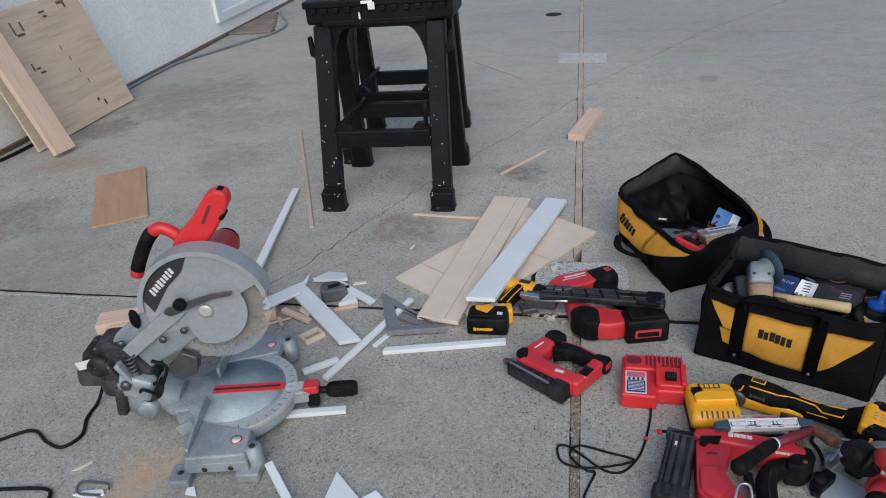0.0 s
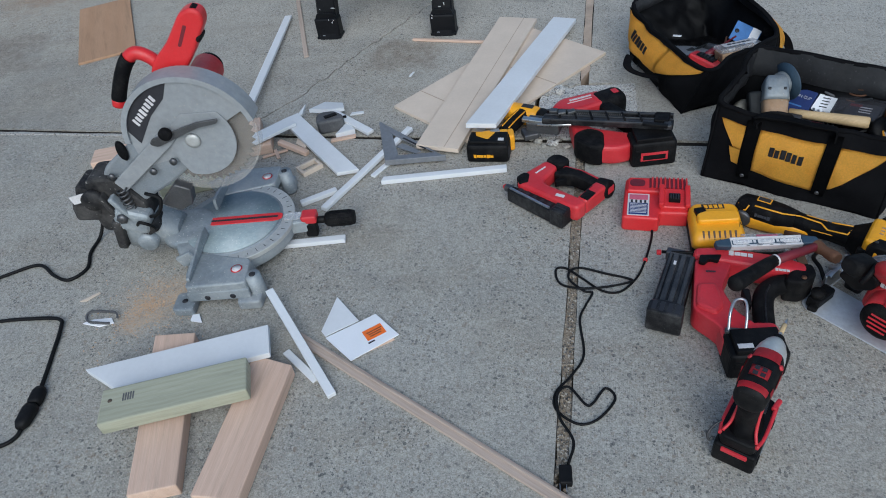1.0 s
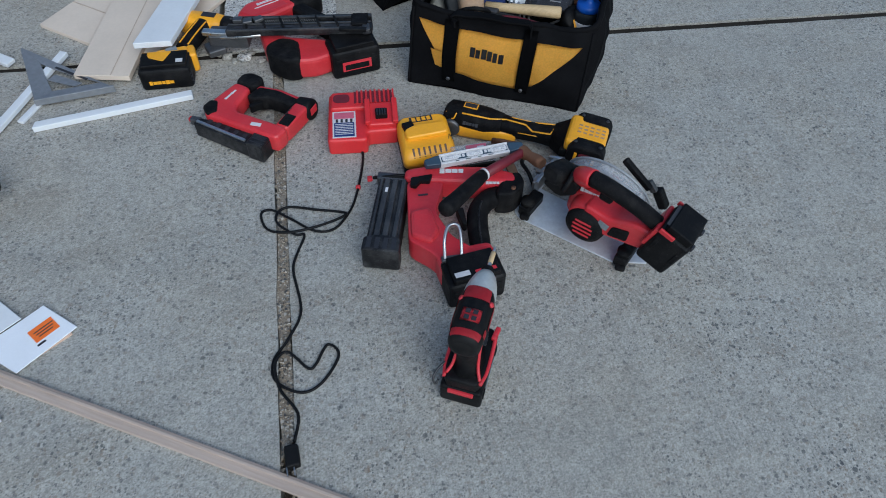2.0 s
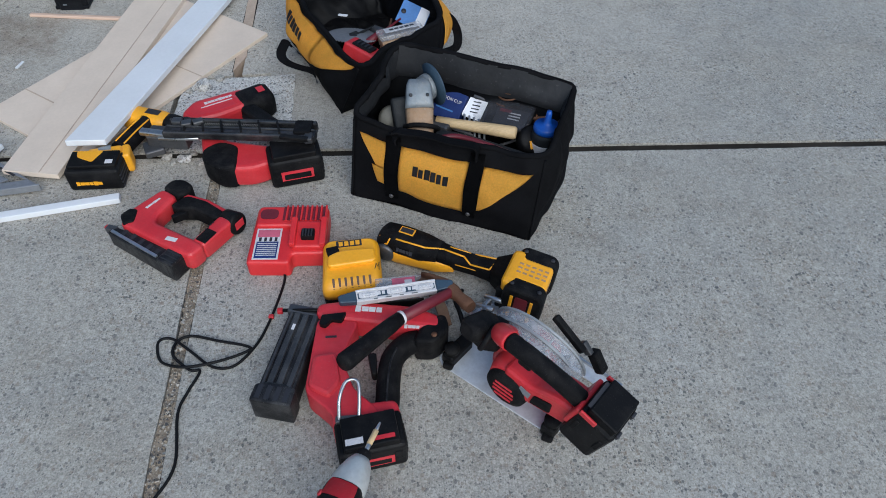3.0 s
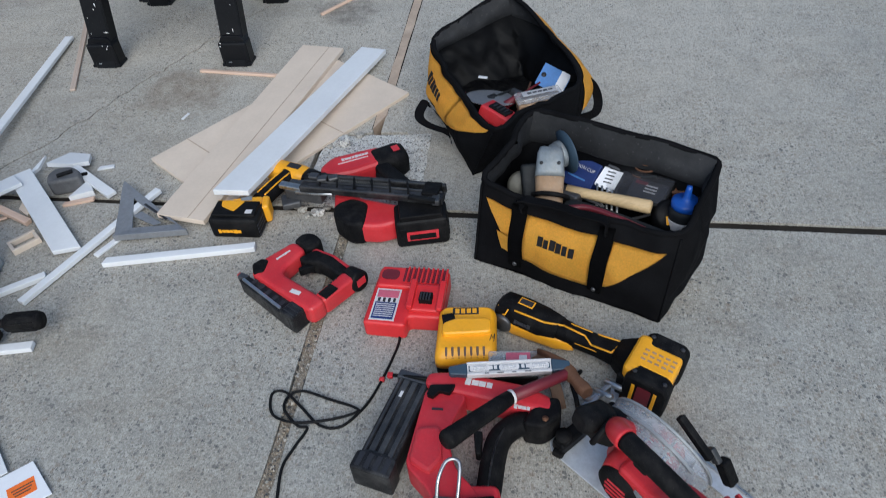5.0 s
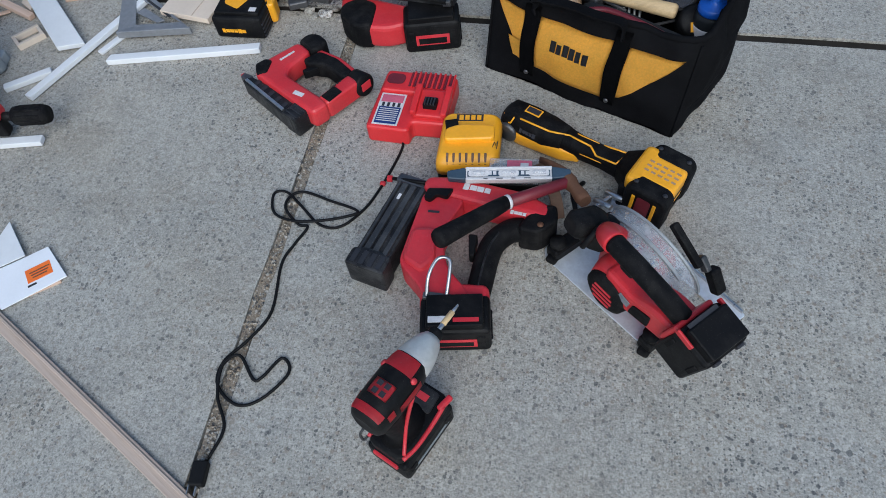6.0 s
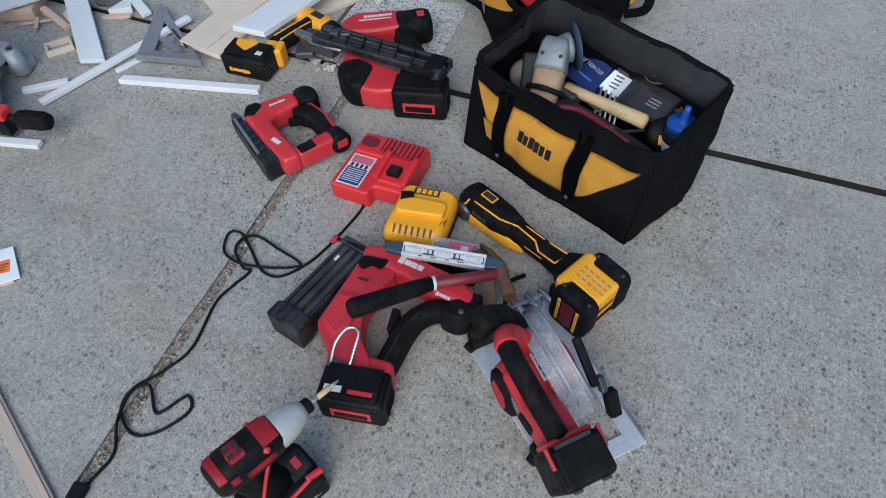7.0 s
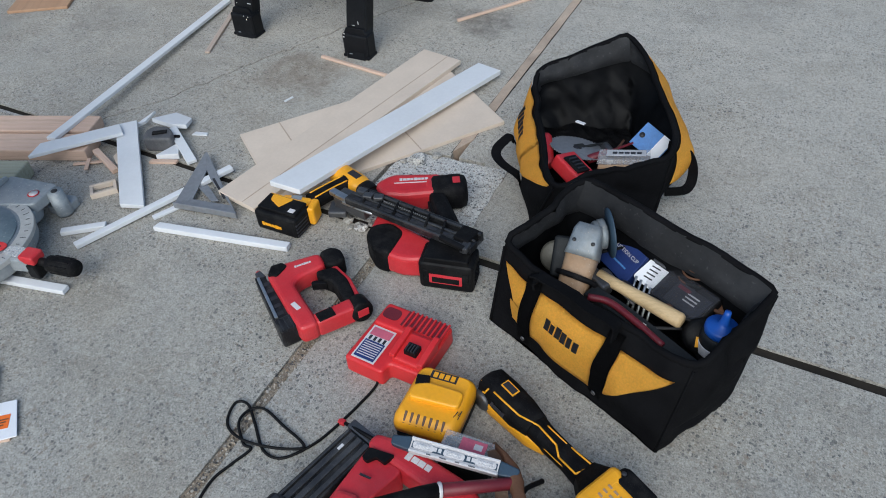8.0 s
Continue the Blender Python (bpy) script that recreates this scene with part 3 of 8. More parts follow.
solo("stone_edging", bed_bm, M_STONE, pose(0, 0, 0), "brown rippled stone edging by the white wall", "edging", kind="structure")
hose = curve_points([(-3.17, 5.5, 0.013), (-3.17, 5.86, 0.013), (-3.17, 6.16, 0.013), (-3.15, 6.4, 0.013), (-3.05, 6.66, 0.013), (-2.93, 6.91, 0.013), (-2.81, 7.2, 0.013), (-2.68, 7.48, 0.013), (-2.7, 7.91, 0.013), (-2.93, 8.38, 0.013), (-3.1, 8.75, 0.013)])
solo("garden_hose", sweep(hose, circle(0.013, 8)), M_SQUARE, pose(0, 0, 0), "dull grey green garden hose along the wall", "hose")

solo("wall_cable", sweep(curve_points([(-3.205, 3.97, 0.9), (-3.203, 3.98, 0.45), (-3.2, 3.99, 0.22), (-3.185, 4.02, 0.09), (-3.15, 4.06, 0.013), (-3.1, 4.2, 0.011), (-3.09, 4.5, 0.011)], 6), circle(0.011, 8)), M_CORD, pose(0, 0, 0), "thick black cable running down the white wall", "cable")

# ---- boards ----


def board(name, a, b, width, thick, material, label, category, skew=(0, 0), ease=0.002, group="", roll=0.0, parent=None):
    """A board along its centre line from a to b; skew: how far the ends lean on the +y edge."""
    a, b = Vector(a), Vector(b)
    d = b - a
    length = d.length
    x = d.normalized()
    y = Vector((0, 0, 1)).cross(x).normalized()
    z = x.cross(y)
    m = Matrix.Translation(a) @ Matrix((x, y, z)).transposed().to_4x4() @ pose(0, 0, 0, roll)
    w = width / 2
    bm = prism([(-skew[0], -w), (length - skew[1], -w), (length + skew[1], w), (skew[0], w)], -thick / 2, thick / 2, ease)
    return solo(name, bm, material, m, label, category, group)


OFF = "offcuts on the ground"
# sheet stock by the wall
board("plywood_sheet", (-3.0534, 4.262, 0.405), (-3.0534, 5.34, 0.405), 0.825, 0.012, M_PLY, "pale plywood sheet leaning on the white wall", "plywood", ease=0.001, roll=74.7)
for y, z, w, h in ((5.13, 0.76, 0.05, 0.02), (5.17, 0.745, 0.02, 0.05), (4.93, 0.735, 0.06, 0.014), (4.94, 0.705, 0.04, 0.014), (4.62, 0.69, 0.012, 0.08), (4.66, 0.645, 0.07, 0.014), (4.7, 0.69, 0.014, 0.06), (4.60, 0.45, 0.014, 0.05), (4.64, 0.435, 0.04, 0.012), (4.66, 0.405, 0.05, 0.012), (4.92, 0.5, 0.008, 0.03), (4.95, 0.42, 0.008, 0.03), (4.975, 0.33, 0.008, 0.03), (5.0, 0.25, 0.008, 0.03), (4.99, 0.12, 0.02, 0.02), (5.045, 0.085, 0.016, 0.04)):
    solo("stamp_mark", block(h, w, 0.0006, 0, (0, 0, 0)), M_INK if z < 0.2 else M_LEATHER, Matrix.Translation((-2.945 - 0.2727 * z + 0.0095, y, z + 0.0018)) @ pose(0, 0, 0, 0, -105.3 + 180, 0), "faded printed mark on the plywood sheet", "marking", "marks on the plywood")
board("teal_panel", (-3.212, 4.6, 0.74), (-3.212, 4.6, 1.9), 1.3, 0.012, M_TEAL, "teal painted panel fixed to the wall", "panel")
board("leaning_plank", (-2.735, 4.235, 0.02), (-3.155, 4.315, 1.1), 0.145, 0.038, M_FIR, "fir plank leaning on the wall past the plywood", "plank")
board("small_plywood", (-1.778, 3.315, 0.006), (-2.155, 3.925, 0.006), 0.26, 0.012, M_BROWNPLY, "small brown plywood offcut lying flat", "plywood")
# far pieces
board("fir_block", (0.36, 4.30, 0.019), (0.475, 4.73, 0.019), 0.089, 0.038, M_FIR, "short fir two by four block on the joint", "wood block")
board("wood_stick", (0.0, 3.845, 0.006), (0.205, 4.145, 0.006), 0.014, 0.010, M_FIR, "thin fir stick lying on concrete", "stick", group=OFF)
board("wood_stick", (-0.43, 6.05, 0.004), (-0.02, 5.53, 0.004), 0.012, 0.007, M_OLD, "thin weathered stick lying on concrete", "stick", group=OFF)
board("wood_stick", (-0.35, 3.40, 0.006), (0.06, 3.345, 0.006), 0.014, 0.010, M_FIR, "thin fir stick beside the sawhorse foot", "stick", group=OFF)
board("wood_strip", (-1.33, 4.585, 0.005), (-0.79, 3.27, 0.005), 0.020, 0.009, M_OLD, "thin grey wood strip near the sawhorse", "strip", group=OFF)
board("white_batten", (-1.014, 3.672, 0.010), (-0.812, 2.562, 0.0475), 0.034, 0.012, M_PRIMED, "long white primed batten resting on lumber", "batten", group=OFF)
# boards in the middle
mdf = thing("grooved_panel", pose(-0.305, 2.848, 0, 0, 0, 54), "beige fibreboard panel lying on concrete under boards", "panel")
part("board_body", prism([(0, -0.388), (0.755, -0.388), (0.765, 0.0), (0.004, 0.0)], 0.0005, 0.0125, 0.001), M_MDF, mdf)
for x in (0.135, 0.46):
    part("groove", block(0.004, 0.386, 0.0012, 0, (x, -0.194, 0.0128)), M_GROOVE, mdf)
upper = thing("long_board", Matrix.Translation((-0.086, 2.562, 0.0215)) @ pose(0, 0, 0, 0, 0.0, 79.8), "long beige fibreboard plank lying over another", "board")
part("board_body", prism([(0, -0.075), (0.985, -0.08), (0.985, 0.084), (0, 0.075)], -0.009, 0.0065, 0.001), M_MDF, upper)
part("groove", block(0.98, 0.003, 0.001, 0, (0.492, -0.024, 0.0068)), M_GROOVE, upper)
board("white_board", (0.058, 2.612, 0.0755), (0.283, 3.505, 0.0235), 0.097, 0.017, M_PRIMED, "white primed trim board resting on the drill", "trim board", (-0.012, 0.0), 0.0015)
# lumber behind the mitre saw
board("fir_lumber", (-1.25, 2.392, 0.0195), (-0.69, 2.607, 0.0195), 0.095, 0.039, M_FIR, "fir two by four offcut lying behind the saw", "lumber", ease=0.004)
board("fir_lumber", (-1.33, 2.478, 0.0195), (-0.765, 2.695, 0.0195), 0.092, 0.039, M_FIR, "fir two by four offcut lying behind the saw", "lumber", ease=0.004)
board("treated_post", (-0.98, 2.325, 0.025), (-0.765, 2.41, 0.025), 0.085, 0.05, M_GREEN, "greenish treated pine offcut beside the saw", "lumber", ease=0.005)
# white trim offcuts round the tape measure
board("trim_offcut", (-0.79, 2.485, 0.058), (-0.64, 2.692, 0.046), 0.06, 0.012, M_PRIMED, "white primed trim offcut leaning on lumber", "offcut", (0.02, 0), group=OFF)
board("trim_offcut", (-0.36, 2.435, 0.012), (-0.665, 2.735, 0.035), 0.066, 0.014, M_PRIMED, "white primed trim offcut with a mitred end", "offcut", (0.016, 0), group=OFF)
board("trim_offcut", (-0.345, 2.672, 0.012), (-0.51, 2.775, 0.03), 0.03, 0.012, M_PRIMED, "white primed trim strip among the scraps", "offcut", group=OFF)
board("trim_rod", (-0.387, 2.248, 0.009), (-0.205, 2.69, 0.018), 0.022, 0.014, M_PRIMED, "white primed stick under the speed square", "offcut", group=OFF)
board("trim_offcut", (-0.471, 2.275, 0.008), (-0.374, 2.347, 0.008), 0.022, 0.014, M_PRIMED, "short white trim offcut on concrete", "offcut", group=OFF)
board("trim_offcut", (-0.276, 2.425, 0.005), (-0.24, 2.50, 0.005), 0.018, 0.008, M_PRIMED, "short white trim scrap on concrete", "offcut", group=OFF)
board("trim_offcut", (-0.235, 2.398, 0.009), (0.155, 2.472, 0.009), 0.024, 0.016, M_PRIMED, "white primed trim strip lying on concrete", "offcut", (0.004, 0), group=OFF)
board("trim_offcut", (-0.47, 2.08, 0.008), (-0.278, 2.118, 0.008), 0.024, 0.014, M_PRIMED, "white trim strip beside the saw table", "offcut", group=OFF)


def scrap(pts, z0, z1, label, material=M_PRIMED, category="offcut", tilt=(0, 0)):
    cx, cy = sum(p[0] for p in pts) / len(pts), sum(p[1] for p in pts) / len(pts)
    return solo("trim_scrap", prism([(x - cx, y - cy) for x, y in pts], z0, z1, 0.0008), material, pose(cx, cy, 0.0, *tilt, 0), label, category, OFF)


scrap([(-0.66, 2.74), (-0.635, 2.785), (-0.64, 2.84)], 0.016, 0.026, "small white mitred trim scrap", tilt=(8, 0))
scrap([(-0.61, 2.785), (-0.575, 2.86), (-0.50, 2.85), (-0.478, 2.80), (-0.52, 2.78)], 0.018, 0.032, "white mitred trim scrap behind the tape", tilt=(-10, 0))
scrap([(-0.467, 2.648), (-0.405, 2.68), (-0.445, 2.735)], 0.002, 0.022, "small white triangular trim scrap")
scrap([(-0.48, 2.625), (-0.398, 2.655), (-0.40, 2.67), (-0.482, 2.64)], 0.0005, 0.009, "small bare wood sliver", M_FIR)
scrap([(-0.46, 2.80), (-0.41, 2.815), (-0.415, 2.828), (-0.458, 2.818)], 0.0005, 0.006, "small white paint chip")
scrap([(-0.60, 2.60), (-0.555, 2.57), (-0.565, 2.66), (-0.61, 2.66)], 0.002, 0.015, "pale bare wood scrap", M_MDF)
scrap([(-0.30, 3.085), (-0.29, 3.12), (-0.283, 3.119), (-0.292, 3.083)], 0.0005, 0.005, "small white chip on concrete")
board("wood_stick", (-0.655, 2.588, 0.028), (-0.54, 2.548, 0.009), 0.02, 0.016, M_FIR, "short bare wood stick among the scraps", "stick", group=OFF)
board("wood_stick", (-0.70, 2.527, 0.005), (-0.622, 2.572, 0.007), 0.012, 0.006, M_FIR, "small bare wood splinter", "stick", group=OFF)
board("wood_stick", (-0.665, 2.563, 0.013), (-0.635, 2.518, 0.009), 0.012, 0.005, M_FIR, "small bare wood splinter", "stick", group=OFF)
clip = thing("trim_frame", pose(-0.503, 2.464, 0, 0, 0, 49), "small pale rectangular wooden frame offcut", "offcut", OFF)
for at, size in (((0, 0.026, 0.009), (0.075, 0.009, 0.017)), ((0, -0.018, 0.009), (0.075, 0.009, 0.017)), ((-0.033, 0.004, 0.009), (0.009, 0.034, 0.014)), ((0.033, 0.004, 0.009), (0.009, 0.034, 0.014))):
    part("bar", block(*size, 0.001, at), M_MDF, clip)
# near timbers
board("fir_plank", (-0.455, 1.28, 0.019), (-0.61, 1.70, 0.019), 0.105, 0.038, M_FIR, "fir two by four offcut lying flat", "lumber", (0, 0.01), 0.003)
board("fir_plank", (-0.312, 1.28, 0.019), (-0.318, 1.64, 0.019), 0.107, 0.038, M_FIR, "fir two by four offcut with a slanted end", "lumber", (0, 0.012), 0.003)
board("white_board", (-0.715, 1.53, 0.047), (-0.342, 1.69, 0.047), 0.096, 0.017, M_PRIMED, "white primed board with a pointed end across timbers", "trim board", (-0.045, 0), 0.0015)
post = board("treated_plank", (-0.64, 1.43, 0.076), (-0.333, 1.555, 0.076), 0.098, 0.038, M_GREEN, "greenish treated pine offcut across two timbers", "lumber", (0, 0), 0.004)
part("knot", lathe([(0.0, 0), (0.0055, 0.0), (0.005, 0.0006), (0.0, 0.0008)], 12, None, pose(0.022, 0.012, 0.019)), M_DIRT, post, "dark knot hole")
for k in range(5):
    part("stamp_bar", block(0.0035, 0.022, 0.0006, 0, (0.052 + 0.0055 * k, 0.014, 0.0192)), M_GREYTAPE, post)
board("trim_rod", (-0.152, 1.572, 0.007), (-0.403, 1.853, 0.052), 0.022, 0.014, M_PRIMED, "white trim strip leaning on the saw foot", "offcut", group=OFF)
board("trim_offcut", (-0.205, 1.613, 0.005), (-0.311, 1.692, 0.005), 0.02, 0.007, M_PRIMED, "short white trim strip on concrete", "offcut", group=OFF)
strip = thing("long_moulding", Matrix.Translation((-0.299, 1.744, 0.0)) @ pose(0, 0, 0, 0, 0, -28.3), "long thin unpainted wood moulding on concrete", "moulding")
part("strip_body", block(1.16, 0.028, 0.008, 0.0015, (0.58, 0, 0.0042)), M_OLD, strip)
part("bead", block(1.16, 0.006, 0.003, 0.001, (0.58, 0.006, 0.0095)), M_OLD, strip)
card = thing("folded_card", pose(0, 0, 0), "white primed panel offcut with an orange sticker", "offcut")
part("sheet", prism([(-0.148, 1.802), (-0.113, 1.832), (-0.036, 1.768), (-0.136, 1.676), (-0.222, 1.742)], 0.0055, 0.0085, 0.0006), M_PAPER, card)
part("flap", prism([(-0.232, 1.882), (-0.150, 1.803), (-0.222, 1.744), (-0.238, 1.76)], 0.009, 0.0115, 0.0006), M_PRIMED, card)
part("backing", prism([(-0.12, 1.70), (-0.045, 1.755), (-0.055, 1.77), (-0.13, 1.72)], 0.0, 0.0050, 0.0006), M_FIR, card)
part("sticker", block(0.052, 0.036, 0.0005, 0, (-0.101, 1.770, 0.0089), (0, 0, 41)), M_ORANGE, card, "orange price sticker")
for k in range(3):
    part("writing_bar", block(0.042 - 0.006 * k, 0.003, 0.0004, 0, (-0.103 + 0.004 * k, 1.776 - 0.006 * k, 0.0093), (0, 0, 41)), M_LEATHER, card)
part("writing_bar", block(0.018, 0.005, 0.0004, 0, (-0.099, 1.738, 0.0089), (0, 0, 41)), M_INK, card)

# ---- sawhorses ----


def sawhorse(m, label):
    """A folding plastic sawhorse; local y is 0 at the front feet, x centred."""
    h = thing("sawhorse", m, label, "sawhorse", "folding sawhorses")
    for sx in (-1, 1):
        for front in (1, 0):
            y0, y1 = (0.035, 0.225) if front else (0.57, 0.39)
            foot = Vector((sx * 0.258 if front else sx * 0.262 - 0.014, y0, 0.0))
            top = Vector((0.01 + sx * 0.25, y1, 0.80))
            legs = [(foot.lerp(top, k / 3), 0.043 - 0.002 * k / 3) for k in range(4)]
            leg = part("leg", loft([[(c.x + a * w, c.y + b * 0.03, c.z) for a, b in ((-1, -0.8), (-0.85, -1), (0.85, -1), (1, -0.8), (1, 0.8), (0.85, 1), (-0.85, 1), (-1, 0.8))] for c, w in legs]), M_HORSE, h)
            for f in leg.data.polygons:
                f.use_smooth = False
            boot = part("foot_boot", block(0.106, 0.06, 0.092, 0.008, (foot.x, foot.y + 0.006, 0.046)), M_HORSE, leg)
            part("toe", block(0.11, 0.064, 0.012, 0.003, (foot.x, foot.y + 0.005, 0.0065)), M_HORSE, leg)
            part("boot_arch", prism(rounded([(-0.05, 0.0), (0.05, 0.0), (0.036, 0.026), (-0.036, 0.026)], 0.008), -0.027, 0.027, 0.004, None, Matrix.Translation((foot.x, foot.y + 0.013, 0.088)) @ pose(0, 0, 0, 90)), M_HORSE, leg)
            part("boot_slot", block(0.012, 0.0015, 0.003, 0, (foot.x - 0.02, foot.y + (-0.0275 if front else 0.0375), 0.018)), M_GREYTOOL, leg)
    # arched apron between the legs, front and back
    for y, lean in ((0.215, -13), (0.40, 13)):
        pts = [(-0.235, 0.56)] + [(-0.215 + 0.085 * (1 - math.cos(radians(q))), 0.58 + 0.205 * math.sin(radians(q))) for q in range(0, 91, 10)]
        pts += [(-x, z) for x, z in reversed(pts)] + [(0.235, 0.815), (-0.235, 0.815)]
        part("apron", prism(pts, -0.012, 0.012, 0.001, None, Matrix.Translation((0, y, 0)) @ pose(0, 0, 0, 90)), M_HORSE, h)
    beam = part("beam", block(0.645, 0.25, 0.082, 0.012, (0.02, 0.31, 0.849)), M_HORSE, h)
    part("cap", block(0.658, 0.265, 0.03, 0.006, (0.02, 0.31, 0.892)), M_HORSE, beam)
    part("ledge", block(0.46, 0.012, 0.022, 0.003, (0, 0.181, 0.815)), M_HORSE, beam)
    for k in range(12):
        part("tooth", block(0.026, 0.012, 0.022, 0.003, (-0.262 + k * 0.0513, 0.176, 0.868)), M_HORSE, beam)
    for y, z in ((0.095, 0.325), (0.5, 0.325)):
        bar = part("cross_bar", block(0.43, 0.035, 0.078, 0.006, (0.004, y, z)), M_HORSE, h)
        part("ridge", prism(rounded([(-0.1, -0.037), (0.1, -0.037), (0.075, -0.012), (-0.075, -0.012)], 0.006), -0.004, 0.004, 0.002, None, Matrix.Translation((0, y + (-0.019 if y < 0.3 else 0.019), z)) @ pose(0, 0, 0, 90)), M_HORSE, bar)
    for sx in (-1, 1):
        part("hinge_arm", rod((sx * 0.2, 0.10, 0.38), (sx * 0.16, 0.31, 0.41), 0.011, n=8), M_HORSE, h)
        part("hinge_arm", rod((sx * 0.16, 0.31, 0.41), (sx * 0.2, 0.515, 0.38), 0.011, n=8), M_HORSE, h)
        part("hinge_block", prism(rounded([(-0.045, 0.0), (0.045, 0.0), (0.018, 0.032), (-0.018, 0.032)], 0.005), -0.018, 0.018, 0.003, None, Matrix.Translation((sx * 0.18, 0.098, 0.362)) @ pose(0, 0, 0, 90)), M_HORSE, h)
        latch = part("latch", prism(rounded([(0, 0), (0.03, 0.02), (0.03, 0.1), (0.015, 0.1), (0.01, 0.05), (-0.01, 0.03)], 0.006), -0.012, 0.012, 0.002, None, Matrix.Translation((0.01 + sx * 0.292, 0.2, 0.66)) @ pose(0, 0, 0, 90) @ Matrix.Diagonal((sx, 1, 1, 1))), M_HORSE, h)
    return h


horse = sawhorse(pose(-0.4815, 3.43, 0), "black plastic folding sawhorse with paint spots")
for x, z, w, t in ((-0.235, 0.225, 0.008, 0.02), (-0.245, 0.5, 0.005, 0.008), (0.26, 0.62, 0.006, 0.006), (0.24, 0.42, 0.007, 0.006), (0.27, 0.3, 0.01, 0.006), (-0.22, 0.13, 0.03, 0.006), (0.25, 0.12, 0.02, 0.004), (-0.28, 0.37, 0.004, 0.006), (0.22, 0.53, 0.005, 0.007), (-0.26, 0.1, 0.02, 0.008), (0.27, 0.13, 0.006, 0.02)):
    part("paint_spot", lathe([(0.0, 0), (0.8, 0.0), (1.0, 0.0004), (0.0, 0.0008)], 8, None, Matrix.Translation((x, 0.2375 * z + 0.0022, z)) @ pose(0, 0, 0, 90) @ Matrix.Diagonal((w * 0.35, t * 0.4, 1, 1))), M_SPLAT, horse)
speck = random.Random(21)
for _ in range(26):
    x, z, s = speck.choice((-1, 1)) * speck.uniform(0.215, 0.283), 0.07 + 0.62 * speck.random() ** 1.7, speck.uniform(0.001, 0.0024)
    part("paint_spot", lathe([(0.0, 0), (s * 0.8, 0.0), (s, 0.0006), (0.0, 0.0011)], 7, None, Matrix.Translation((x, 0.2375 * z + 0.0006 - (0.012 if z < 0.1 else 0), z)) @ pose(0, 0, 0, 90) @ Matrix.Diagonal((speck.uniform(0.7, 1.8), speck.uniform(0.7, 2.2), 1, 1))), M_SPLAT, horse)
part("paint_spot", block(0.008, 0.004, 0.075, 0.001, (-0.06, 0.1835, 0.84)), M_SPLAT, horse)
part("paint_spot", block(0.03, 0.004, 0.03, 0.001, (0.0, 0.1715, 0.88)), M_SPLAT, horse)
part("paint_spot", block(0.05, 0.004, 0.012, 0.001, (-0.02, 0.1755, 0.895)), M_SPLAT, horse)
copy_thing(horse, pose(-0.556, 4.005, 0))["label"] = "black plastic folding sawhorse standing behind another"

# ---- tool bags ----


